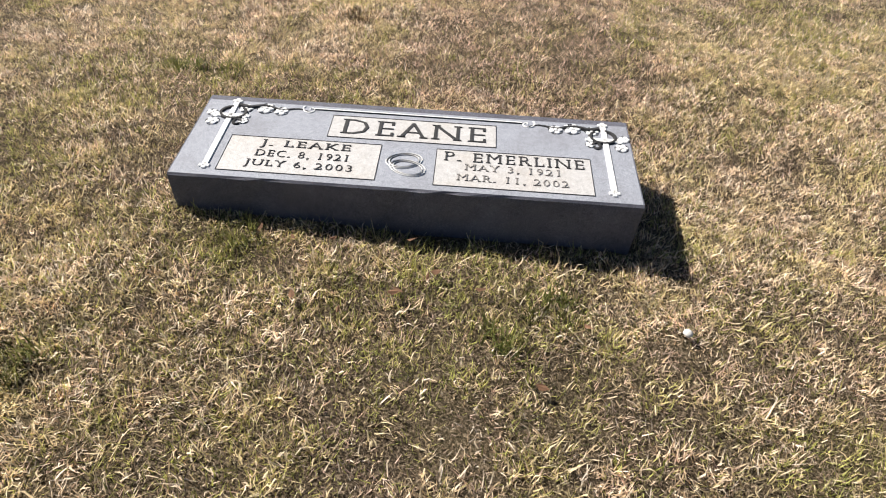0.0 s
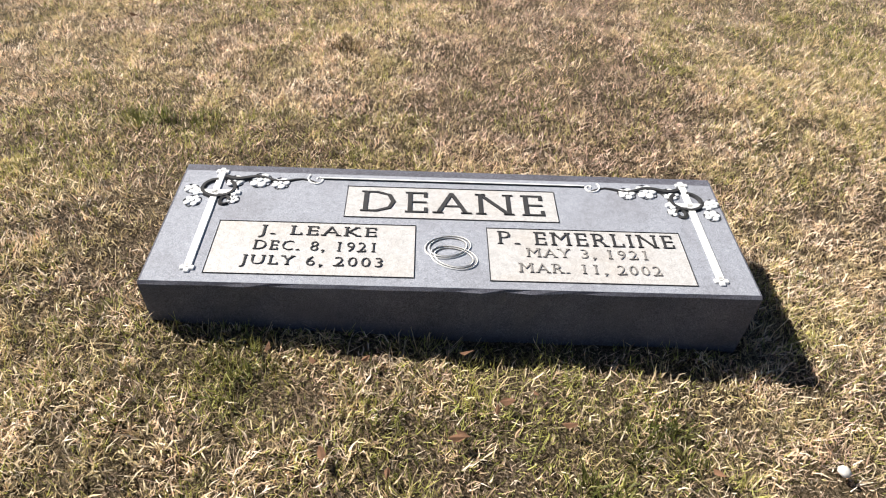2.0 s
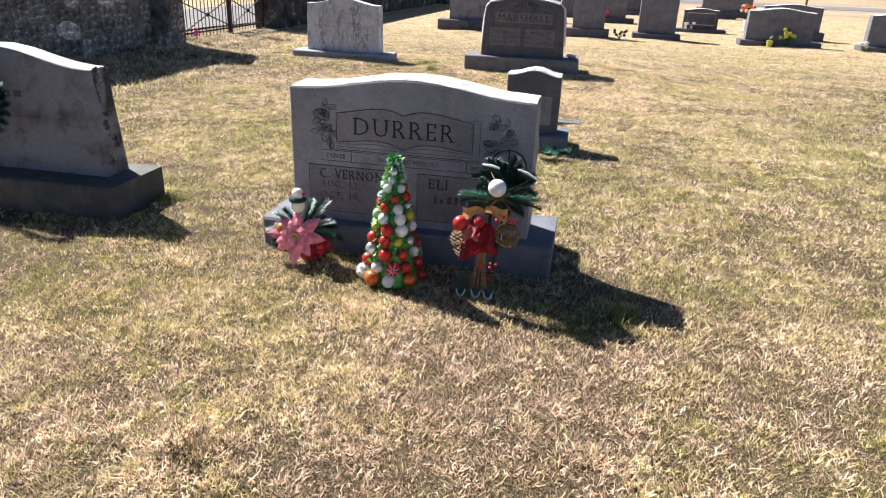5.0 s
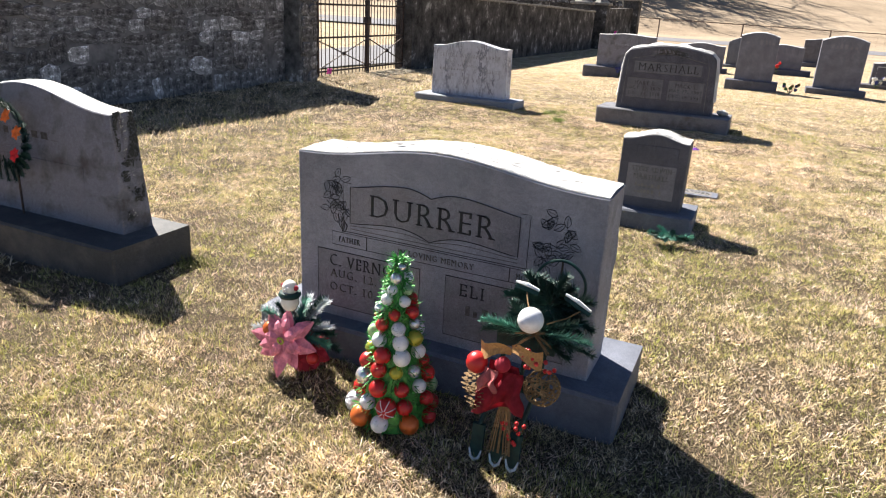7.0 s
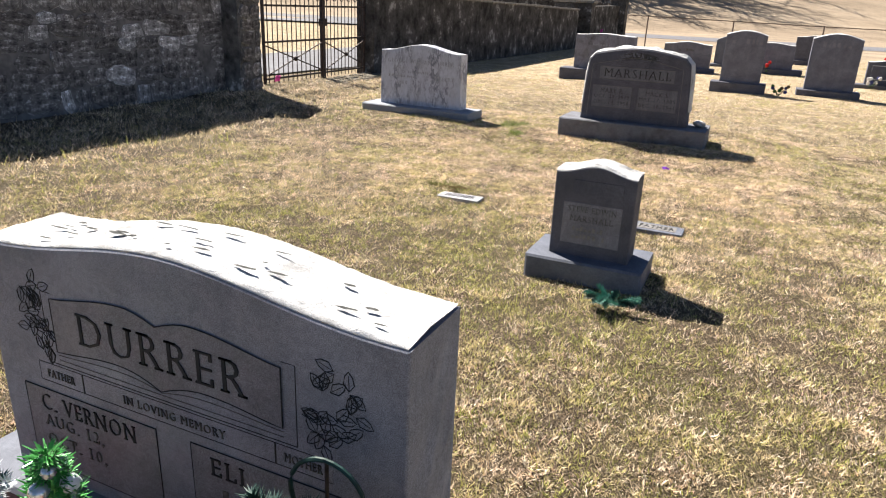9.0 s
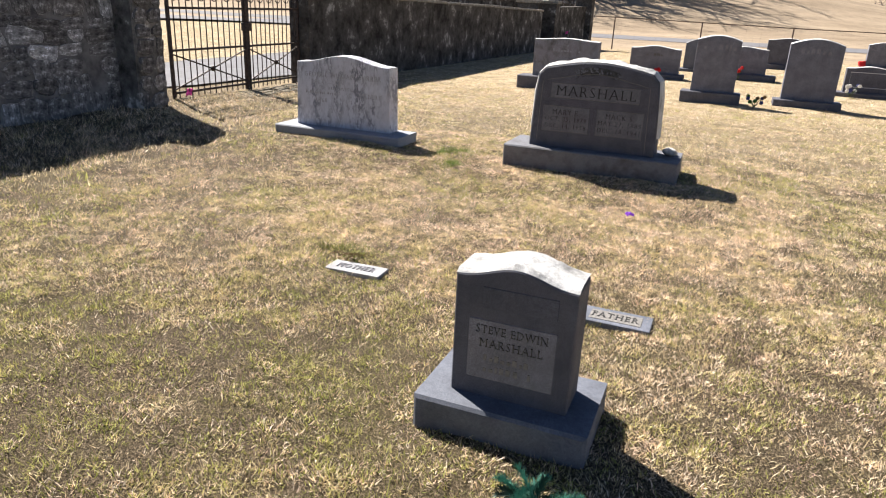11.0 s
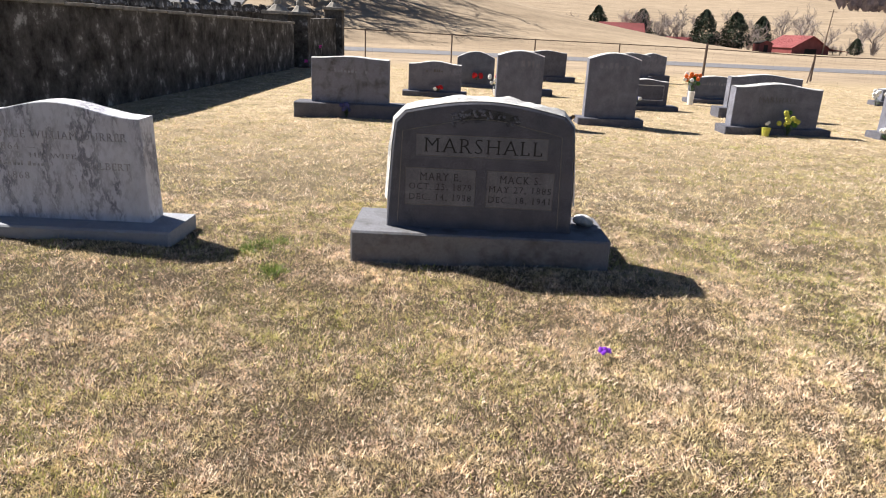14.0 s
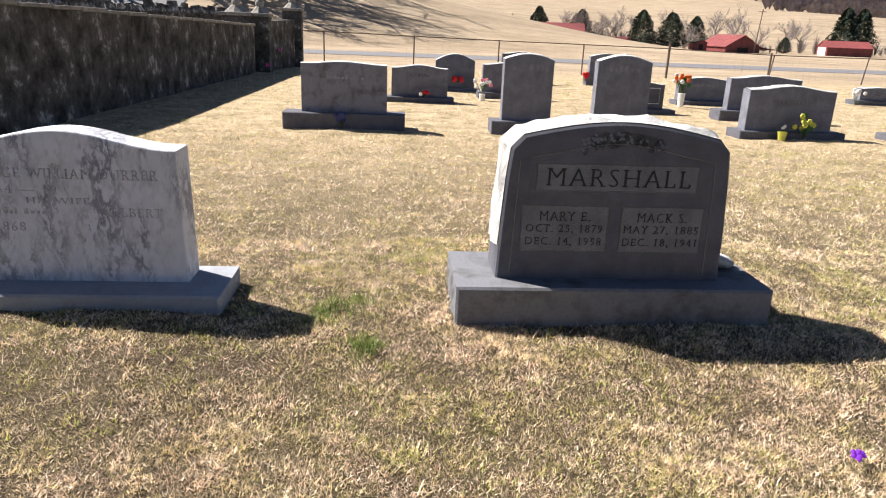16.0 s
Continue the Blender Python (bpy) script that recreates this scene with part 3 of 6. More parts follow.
for s in (-1, 1):
    CX = s * 0.622
    bm = bmesh.new()
    for x0, x1, v0, v1 in ((-0.009, 0.009, -0.19, 0.175), (-0.048, 0.048, 0.078, 0.096)):
        box(x0, x1, v0, v1, -0.003, 0.003, 0.001, 1, into=bm)
    for cx, cv in ((0, 0.175), (0, -0.19), (-0.048, 0.087), (0.048, 0.087)):
        for dx, dv in ((0, 0.008), (0.01, 0), (-0.01, 0), (0, -0.008)):
            box(cx + dx - 0.007, cx + dx + 0.007, cv + dv - 0.007, cv + dv + 0.007, -0.003, 0.003, 0.002, 1, into=bm)
    part("carved_cross", on_slab(bm, CX, 0.0), CUT_PALE, slab_body)
    bm = bmesh.new()
    tube([(-s * (0.015 + i * 0.02), 0.15 - 0.008 * math.sin(i * 1.1) - 0.0004 * i, 0) for i in range(13)], [0.011 - 0.0007 * i for i in range(13)], 6, into=bm)
    tube([(s * (-0.005 + 0.042 * math.sin(a)), 0.105 + 0.036 * math.cos(a), 0) for a in np.linspace(0.2, 5.6, 16)], 0.0075, 6, into=bm)
    tube([(-s * (0.03 + 0.012 * math.cos(a)), 0.055 + 0.016 * math.sin(a), 0) for a in np.linspace(0.0, 5.6, 12)], 0.006, 5, into=bm)
    part("carved_scroll", on_slab(bm, CX, 0.0, 0.0), CUT, slab_body)
    r = random.Random(5)
    for cx, cv, sz in ((-s * 0.04, 0.135, 0.024), (-s * 0.105, 0.142, 0.03), (-s * 0.16, 0.132, 0.024), (s * 0.05, 0.05, 0.022), (s * 0.065, 0.1, 0.018), (-s * 0.05, 0.06, 0.016)):
        bm = bmesh.new()
        for k in range(5):
            a = k * math.tau / 5 + r.uniform(-0.2, 0.2)
            ball((cx + sz * 0.62 * math.cos(a), cv + sz * 0.62 * math.sin(a), 0.0), sz * 0.42, bm, 8, 5, 0.25)
        ball((cx, cv, 0.001), sz * 0.3, bm, 8, 5, 0.4)
        part("carved_flower", on_slab(bm, CX, 0.0, 0.002), CUT_PALE, slab_body)
        bm = bmesh.new()
        for k in range(5):
            a = k * math.tau / 5 + 0.6
            tube([(cx + sz * (0.62 * math.cos(a) + 0.42 * math.cos(t)), cv + sz * (0.62 * math.sin(a) + 0.42 * math.sin(t)), 0) for t in np.linspace(0, math.tau, 9)[:-1]], 0.0013, 4, into=bm, closed=True)
        part("carved_outline", on_slab(bm, CX, 0.0, 0.0015), CUT, slab_body)
    part("carved_curl", on_slab(tube([(-s * (0.255 - 0.02 * math.cos(a) * a / 5), 0.155 + 0.02 * math.sin(a) * a / 5, 0) for a in np.linspace(0, 7, 18)], 0.003, 5), CX, 0.0, 0.001), CUT_PALE, slab_body)
part("carved_line", on_slab(box(-0.36, 0.35, -0.002, 0.002, -0.001, 0.002), 0, 0.16), CUT_PALE, slab_body)
part("carved_line", on_slab(box(-0.36, 0.35, -0.001, 0.001, -0.001, 0.002), 0, 0.156), CUT, slab_body)
for cx, cv, a in ((-0.008, 0.018, 0.2), (0.006, -0.018, -0.25)):
    for rr in (0.056, 0.046):
        part("carved_ring", on_slab(tube([(cx + rr * math.cos(t), cv + rr * 0.72 * math.sin(t + a), 0) for t in np.linspace(0, math.tau, 28)[:-1]], 0.002, 4, closed=True), -0.014, -0.115), CUT_PALE, slab_body)
        part("carved_ring", on_slab(tube([(cx + rr * 0.96 * math.cos(t), cv + rr * 0.68 * math.sin(t + a), 0) for t in np.linspace(0, math.tau, 28)[:-1]], 0.0011, 4, closed=True), -0.014, -0.115), CUT_GREY, slab_body)


# tall companion stone with an open book and three grave decorations
book = thing("headstone", -0.29, 5.03, 0, label="grey granite companion headstone with serpentine rock-pitched top and carved book", category="gravestone")
base_stone(book, -0.77, 0.76, -0.2, 0.3, 0.155, GRANITE_BLUE, 0.006, 3)
prof = outline(-0.62, 0.625, 0.15, [(x, z) for x, z in top_serp(-0.62, 0.625, 0.835, 0.9, 24)], 8)
die = part("die", slab_bm(prof, -0.105, 0.135, 7, 0.022, 0.0, 7, 0.004), GRANITE, book)
bm = bmesh.new()
cap = top_serp(-0.615, 0.62, 0.838, 0.903, 70)
rws = [[bm.verts.new((x, y, z + (0.0 if j == 0 else 0.005 + 0.005 * (noise.noise(Vector((x * 9, y * 13, 1))) + 0.5 * noise.noise(Vector((x * 24, y * 28, 4))) + 0.35 * noise.noise(Vector((x * 60, y * 60, 9))))))) for x, z in cap] for j, y in enumerate(np.linspace(-0.1, 0.132, 16))]
for r0, r1 in zip(rws, rws[1:]):
    for i in range(len(cap) - 1):
        bm.faces.new((r0[i + 1], r0[i], r1[i], r1[i + 1])).smooth = True
lo = [bm.verts.new((v.co.x, v.co.y, v.co.z - 0.03)) for v in rws[0]]
for i in range(len(cap) - 1):
    bm.faces.new((lo[i], lo[i + 1], rws[0][i + 1], rws[0][i]))
bmesh.ops.recalc_face_normals(bm, faces=bm.faces)
# Cap coloured near white to paint the sun on the broken rock.
top_stone = part("pitched_top", bm, GRANITE_PITCHED_LIT, die, "broken rock-pitched top, paled in colour for the sun")
lr = random.Random(17)
bm = bmesh.new()
for k in range(26):
    px, py = lr.uniform(-0.5, 0.58), lr.uniform(-0.07, 0.11)
    pz = 0.838 + 0.065 * (0.5 - 0.5 * math.cos(math.tau * (px + 0.615) / 1.235)) ** 1.15 + 0.0135
    ln, wd = lr.uniform(0.008, 0.04), lr.uniform(0.003, 0.008)
    ring = [bm.verts.new((px + ln * math.cos(a) * lr.uniform(0.6, 1.1), py + wd * math.sin(a) * lr.uniform(0.5, 1.2), pz + 0.0004 * k / 26)) for a in np.linspace(0, math.tau, 9)[:-1]]
    bm.faces.new(ring)
# Flat dark patches paint the shade of small hollows; none are cut.
part("dark_pit", bm, LICHEN_AND_PIT, top_stone, "flat dark patches painted as shaded hollows in the rough top", kind="stuff")
FY = -0.105
bm = bmesh.new()
n = 24
hi, low = [], []
for i in range(n + 1):
    v = 1 - abs(2 * i / n - 1)
    x = -0.375 + 0.7 * i / n
    hi.append((x, 0.722 + 0.034 * math.sin(math.pi * 0.5 * min(1.0, v / 0.72)) ** 1.4 - 0.026 * max(0.0, (v - 0.72) / 0.28) ** 1.6))
    low.append((x, 0.574 + 0.02 * math.sin(math.pi * 0.5 * min(1.0, v / 0.6)) ** 1.5 - 0.034 * max(0.0, (v - 0.6) / 0.4) ** 2))
va = [bm.verts.new((x, FY - 0.004, z)) for x, z in hi]
vb = [bm.verts.new((x, FY - 0.004, z)) for x, z in low]
vc = [bm.verts.new((x, FY + 0.002, z)) for x, z in hi]
vd = [bm.verts.new((x, FY + 0.002, z)) for x, z in low]
for i in range(n):
    bm.faces.new((vb[i], vb[i + 1], va[i + 1], va[i]))
    bm.faces.new((va[i], va[i + 1], vc[i + 1], vc[i]))
    bm.faces.new((vd[i], vd[i + 1], vb[i + 1], vb[i]))
part("book_panel", bm, PANEL, die, "smooth pale open-book panel")
part("carved_border", tube([(x, FY - 0.004, z) for x, z in hi + low[::-1]], 0.0016, 4, closed=True), CUT, die)
for k in (0.45, 1.0):
    part("carved_page_line", tube([(x, FY - 0.001, z + (0.556 - z) * k - 0.006 * k) for x, z in low], 0.0011, 4), CUT_SOFT, die)
part("carved_border", tube([(-0.41, FY, 0.535), (-0.41, FY, 0.735), (-0.375, FY, 0.735)], 0.0014, 4), CUT, die)
part("carved_border", tube([(0.36, FY, 0.535), (0.36, FY, 0.735), (0.325, FY, 0.735)], 0.0014, 4), CUT, die)
part("carved_border", tube([(-0.41, FY, 0.535), (0.36, FY, 0.535)], 0.0014, 4), CUT, die)
frame_line(-0.46, 0.45, 0.472, 0.527, FY, die, CUT, 0.0024)
for x in (-0.3, 0.3):
    part("carved_border", box(x - 0.0015, x + 0.0015, FY - 0.002, FY, 0.472, 0.527), CUT, die)
letters("DURRER", -0.025, 0.662, FY - 0.004, 0.52, 0.085, die)
letters("FATHER", -0.38, 0.499, FY, 0.1, 0.022, die, CUT_SOFT)
letters("IN LOVING MEMORY", 0.0, 0.499, FY, 0.32, 0.022, die, CUT_SOFT)
letters("MOTHER", 0.375, 0.499, FY, 0.1, 0.022, die, CUT_SOFT)
for x0, x1 in ((-0.53, -0.06), (0.05, 0.53)):
    panel(x0, x1, 0.2, 0.445, FY, die, PANEL)
    frame_line(x0, x1, 0.2, 0.445, FY - 0.002, die, CUT)
letters("C. VERNON", -0.3, 0.405, FY - 0.003, 0.34, 0.048, die)
letters("AUG. 12,", -0.36, 0.345, FY - 0.003, 0.22, 0.04, die, CUT_SOFT)
letters("OCT. 10,", -0.36, 0.285, FY - 0.003, 0.22, 0.04, die, CUT_SOFT)
letters("ELI", 0.16, 0.4, FY - 0.003, 0.1, 0.048, die)
bar_words(0.25, 0.32, FY - 0.003, 0.22, 0.04, die, CUT_SOFT, 4)
r = random.Random(2)
for s in (-1, 1):
    bm = bmesh.new()
    for k in range(30):
        cz = 0.56 + 0.19 * r.random()
        cx = s * 0.455 + (0.02 if s < 0 else 0.0) + r.uniform(-0.045, 0.045) + (-0.02 if s < 0 else 0.02) * (cz - 0.6) * 8
        leaf_line(cx, cz, FY, r.uniform(0, math.tau), 0.045, 0.013, bm)
    part("carved_flower_spray", bm, CUT, die, kind="stuff")


def stone(x, y, w, d, h, crest, base, kind="serp", material=GRANITE_MID, base_material=None, label="", rz=0.0, rough=0.0, taper=0.0, batter=0.0, group="", seed=0, bh=0.12, cap=True):
    """An upright headstone whose die's front middle foot is at (x, y); base: (left, right, front, back) overhangs."""
    g = thing("headstone", x, y, float(land(x, y)), rz, label, "gravestone", group)
    l, rr, f, b = base
    base_stone(g, -w / 2 - l, w / 2 + rr, -f, d + b, bh, base_material or material, 0.008, seed)
    t = (top_serp if kind == "serp" else top_oval)(-w / 2 + taper, w / 2 - taper, h, crest, 44 if rough else 22)
    body = part("die", slab_bm(outline(-w / 2, w / 2, bh - 0.01, t, 7), 0, d, 6, rough, batter, seed, 0.005), material, g)
    # A paler sheet over the die's top carries its sunlight in the colour.
    if cap:
        bm = bmesh.new()
        rws = []
        for j, yy in enumerate(np.linspace(0.004, d - 0.004, 11 if rough else 7)):
            lean = batter * (1 - 2 * yy / d)
            rws.append([bm.verts.new((px, yy + lean, pz + (0.0 if j == 0 else 0.004 + (0.007 if rough else 0.002) * (1.25 + noise.noise(Vector((px * 12 + seed, yy * 16, 3))) + 0.6 * noise.noise(Vector((px * 33, yy * 33, seed))))))) for px, pz in t])
        for r0, r1 in zip(rws, rws[1:]):
            for k in range(len(t) - 1):
                bm.faces.new((r0[k + 1], r0[k], r1[k], r1[k + 1])).smooth = True
        bmesh.ops.recalc_face_normals(bm, faces=bm.faces)
        part("pitched_top", bm, GRANITE_PITCHED_LIT, body, "rough top, paler than the stone as if sunlit")
    return g, body


old, old_die = stone(-2.845, 5.1, 1.36, 0.2, 0.815, 0.915, (0.14, 0.15, 0.2, 0.12), "serp", GRANITE_OLD, GRANITE_BLACKENED, "old weathered grey granite headstone with dark lichen stains", taper=0.035, batter=0.03, seed=11, bh=0.2)
# This cap is a dimmer grey, still paler than its die for the sun.
old_die.children[0].data.materials[0] = GRANITE_PALE
bar_words(-0.1, 0.63, 0.02, 0.6, 0.08, old_die, CUT_SOFT, 8)
panel(-0.5, 0.42, 0.28, 0.52, 0.012, old_die, GRANITE_OLD)
lr = random.Random(63)
for lichen, cnt, name in ((LICHEN_AND_PIT, 2600, "dark_lichen"), (PEBBLE_LICHEN, 420, "pale_lichen")):
    bm = bmesh.new()
    for k in range(cnt):
        cz = 0.825 - 0.56 * lr.random() ** 1.2
        cy = lr.uniform(0.034, 0.168)
        field = noise.noise(Vector((cy * 17, cz * 9, 2.0 if cnt > 1000 else 7.0))) + 0.5 * noise.noise(Vector((cy * 45, cz * 40, 5)))
        if field < (0.02 if cnt > 1000 else 0.25) + (0.8 - cz) * 0.5:
            continue
        rad = lr.uniform(0.002, 0.007)
        ring = []
        for j in range(7):
            a = j * math.tau / 7
            q = rad * lr.uniform(0.45, 1.2)
            py, pz = cy + q * math.cos(a), cz + q * math.sin(a)
            ring.append(bm.verts.new((0.6838 - 0.035 * (pz - 0.19) / 0.625 + (0.0015 if cnt < 1000 else 0.0) + 0.000002 * k, py, pz)))
        bm.faces.new(ring)
    part(name, bm, lichen, old_die, name.replace("_", " ") + " crust", kind="stuff")

small, small_die = stone(0.11, 7.59, 0.45, 0.2, 0.605, 0.65, (0.11, 0.1, 0.11, 0.12), "serp", GRANITE_DARK, GRANITE_BLUE, "small dark grey granite headstone on a pale base", seed=21, rough=0.01, bh=0.125)
panel(-0.165, 0.165, 0.2, 0.44, 0, small_die, PANEL)
panel(-0.12, 0.16, 0.49, 0.57, 0, small_die, GRANITE_DARK)
letters("STEVE EDWIN", 0, 0.405, -0.003, 0.27, 0.032, small_die, CUT_SOFT)
letters("MARSHALL", 0, 0.35, -0.003, 0.24, 0.032, small_die, CUT_SOFT)
bar_words(0, 0.29, -0.003, 0.2, 0.025, small_die, CUT_GREY, 3)
bar_words(0, 0.245, -0.003, 0.2, 0.025, small_die, CUT_GREY, 13)

white, white_die = stone(-3.17, 12.0, 1.16, 0.2, 0.815, 0.9, (0.17, 0.2, 0.2, 0.07), "serp", MARBLE, GRANITE_SLAB, "white marble headstone with grey veins on a low base", taper=0.015, seed=31, bh=0.135, cap=False)
white.location.z -= 0.058
letters("GEORGE WILLIAM DURRER", 0.0, 0.69, 0, 0.94, 0.05, white_die, CUT_MARBLE)
letters("1864 \u2014 19", -0.2, 0.61, 0, 0.36, 0.045, white_die, CUT_MARBLE)
bar_words(-0.28, 0.5, 0, 0.36, 0.03, white_die, CUT_MARBLE, 6)
letters("GILBERT", 0.34, 0.5, 0, 0.27, 0.045, white_die, CUT_MARBLE)
letters("HIS WIFE", -0.02, 0.555, 0, 0.3, 0.03, white_die, CUT_MARBLE)
letters("1868", -0.26, 0.42, 0, 0.14, 0.045, white_die, CUT_MARBLE)

# stone with a carved spray over its name
spray = thing("headstone", -0.43, 11.88, 0, label="dark grey granite headstone with pitched pale flanks and carved flowers", category="gravestone")
base_stone(spray, -0.8, 0.82, -0.15, 0.44, 0.25, GRANITE_BASE, 0.03, 41)
prof = [(0.59, 0.245), (0.582, 0.42), (0.572, 0.6), (0.562, 0.76), (0.545, 0.92), (0.49, 0.98)] + [(0.49 - 0.98 * i / 20, 0.98 + 0.07 * math.sin(math.pi * i / 20)) for i in range(1, 20)] + [(-0.49, 0.98), (-0.545, 0.92), (-0.562, 0.76), (-0.572, 0.6), (-0.582, 0.42), (-0.59, 0.245)]
sd = part("die", slab_bm(prof, 0.0, 0.3, 7, 0.02, 0.0, 43, 0.01), GRANITE_DARK, spray)
bm = bmesh.new()
rim = prof[1:-1]
rws = []
for j, y in enumerate(np.linspace(0.016, 0.3, 8)):
    row = []
    for x, z in rim:
        swell = 0.022 * math.sin(math.pi * min(1.0, j / 5)) + (0.012 if j > 4 else 0.0)
        k = swell + 0.016 * (noise.noise(Vector((x * 12, y * 15, z * 12))) + 0.6 * noise.noise(Vector((x * 31, y * 31, z * 31)))) if 0 < j < 7 else 0.0
        d = Vector((x * 0.8 if abs(x) > 0.51 else x * 0.1, max(0.0, z - 0.9) * 3)).normalized() if (abs(x) > 0.51 or z > 0.9) else Vector((0, 1))
        row.append(bm.verts.new((x + d.x * (0.006 + k), y, z + d.y * (0.006 + k))))
    rws.append(row)
for r0, r1 in zip(rws, rws[1:]):
    for i in range(len(rim) - 1):
        bm.faces.new((r0[i], r0[i + 1], r1[i + 1], r1[i]))
bmesh.ops.recalc_face_normals(bm, faces=bm.faces)
# Edge coloured pale for the sun that strikes flank and top.
part("pitched_edge", bm, GRANITE_PITCHED_LIT, sd, "rough pitched edge, paled in colour for the sun")
panel(-0.415, 0.4, 0.715, 0.845, 0, sd, PANEL_DARK, depth=0.002)
frame_line(-0.415, 0.4, 0.715, 0.845, -0.002, sd, CUT_GREY)
letters("MARSHALL", 0, 0.782, -0.002, 0.73, 0.088, sd)
for x0, x1, words in ((-0.475, -0.035, ("MARY E.", "OCT. 25, 1879", "DEC. 14, 1958")), (0.035, 0.455, ("MACK S.", "MAY 27, 1885", "DEC. 18, 1941"))):
    panel(x0, x1, 0.4, 0.635, 0, sd, PANEL_DARK, depth=0.002)
    frame_line(x0, x1, 0.4, 0.635, -0.002, sd, CUT_GREY)
    for i, wd in enumerate(words):
        letters(wd, (x0 + x1) / 2, 0.583 - 0.067 * i, -0.002, 0.26 if i == 0 else 0.39, 0.046, sd)
bm = bmesh.new()
tube([(-0.52, -0.001, 0.28), (-0.5, -0.001, 0.86), (-0.42, -0.001, 0.88)] + [(-0.4 + 0.79 * i / 12, -0.001, 0.885 + 0.065 * math.sin(math.pi * i / 12) ** 1.3) for i in range(13)] + [(0.41, -0.001, 0.88), (0.48, -0.001, 0.86), (0.5, -0.001, 0.28)], 0.0025, 4, into=bm)
part("carved_border", bm, CUT_GREY, sd)
bm = bmesh.new()
r = random.Random(12)
for k in range(34):
    u = r.uniform(-1, 1)
    leaf_bm(u * 0.2, 0.982 - 0.04 * u * u + r.uniform(-0.022, 0.024), 0.0, r.uniform(0, math.tau), 0.026, 0.009, bm)
part("carved_flower_spray", bm, GRANITE_MID, sd, kind="stuff")
bm = bmesh.new()
pts = [(0.21 * math.cos(t), -0.0012, 0.976 + 0.034 * math.sin(t) - 0.02 * math.cos(t) ** 2) for t in np.linspace(0, math.tau, 30)[:-1]]
bm.faces.new([bm.verts.new(q) for q in pts])
part("carved_recess", bm, GRANITE_BLACKENED, sd)
bm = bmesh.new()
r = random.Random(14)
for k in range(26):
    u = -1 + 2 * k / 25
    leaf_line(u * 0.18, 0.972 - 0.03 * u * u + r.uniform(-0.02, 0.02), -0.003, r.uniform(0, math.tau), 0.034, 0.011, bm)
part("carved_outline", bm, CUT, sd, kind="stuff")

# far rows
far = "far row of headstones"
h1, d1 = stone(-2.29, 18.87, 1.24, 0.22, 0.9, 0.935, (0.26, 0.27, 0.16, 0.1), "serp", GRANITE_OLD, GRANITE_DARK, "grey granite headstone streaked with pale stains on a wide dark base", group=far, seed=51, bh=0.215)
bar_words(0, 0.72, 0, 0.5, 0.06, d1, GRANITE, 3)
h2, d2 = stone(-1.05, 23.1, 1.16, 0.2, 0.68, 0.745, (0.12, 0.13, 0.15, 0.1), "serp", GRANITE_MID, GRANITE_DARK, "low grey granite headstone with a red bow before it", group=far, seed=52, bh=0.11)
bar_words(0, 0.55, 0, 0.4, 0.06, d2, CUT_SOFT, 5)
h3, d3 = stone(-0.08, 26.0, 0.97, 0.2, 0.74, 0.9, (0.08, 0.1, 0.1, 0.1), "oval", GRANITE_BLUE, GRANITE_BLUE, "blue-grey granite headstone with rounded top", group=far, seed=53, bh=0.08)
h4, d4 = stone(0.95, 24.5, 1.05, 0.2, 0.74, 0.79, (0.1, 0.25, 0.15, 0.1), "serp", GRANITE_MID, GRANITE_DARK, "grey granite headstone with flowers at its foot", group=far, seed=54, bh=0.14)
h5, d5 = stone(0.42, 18.92, 0.74, 0.2, 1.08, 1.16, (0.16, 0.12, 0.12, 0.1), "oval", GRANITE_MID, GRANITE_DARK, "tall grey granite headstone with arched top", group=far, seed=55, bh=0.19, rough=0.012)
bar_words(0, 0.97, 0, 0.5, 0.09, d5, PANEL, 5)
h6, d6 = stone(2.02, 19.4, 0.86, 0.2, 1.07, 1.17, (0.12, 0.12, 0.14, 0.1), "oval", GRANITE_MID, GRANITE_DARK, "tall grey granite headstone with arched top and pale pitched edge", group=far, seed=56, rough=0.02)
bar_words(0, 0.97, 0, 0.5, 0.09, d6, PANEL, 6)
h7, d7 = stone(3.38, 22.3, 0.9, 0.18, 0.575, 0.62, (0.2, 0.22, 0.15, 0.1), "serp", GRANITE_DARK, GRANITE_DARK, "low dark polished granite headstone", group=far, seed=57, bh=0.09)
frame_line(-0.36, 0.36, 0.2, 0.5, 0, d7, CUT_PALE, 0.012)
h8, d8 = stone(5.63, 24.5, 1.2, 0.2, 0.58, 0.63, (0.08, 0.1, 0.15, 0.1), "serp", GRANITE_BLUE, GRANITE_DARK, "low blue-grey granite headstone beside a flower vase", group=far, seed=58, bh=0.1)
bar_words(0, 0.45, 0, 0.7, 0.07, d8, PANEL, 7)
h9, d9 = stone(4.7, 19.2, 1.42, 0.24, 0.745, 0.815, (0.12, 0.2, 0.12, 0.12), "serp", GRANITE_MID, GRANITE_DARK, "broad grey granite headstone with pale rock-pitched end", group=far, seed=59, rough=0.02, bh=0.115)
letters("MARSHALL", 0, 0.56, 0, 0.62, 0.09, d9, CUT_SOFT)
h10, d10 = stone(5.48, 21.5, 1.4, 0.2, 0.79, 0.85, (0.2, 0.1, 0.15, 0.1), "serp", GRANITE_MID, GRANITE_DARK, "grey granite headstone on a dark base", group=far, seed=60, bh=0.2)
h11, d11 = stone(7.1, 19.2, 1.1, 0.22, 0.77, 0.83, (0.12, 0.12, 0.12, 0.12), "serp", GRANITE_MID, GRANITE_DARK, "grey granite headstone with pale pitched end", group=far, seed=61, rough=0.02)
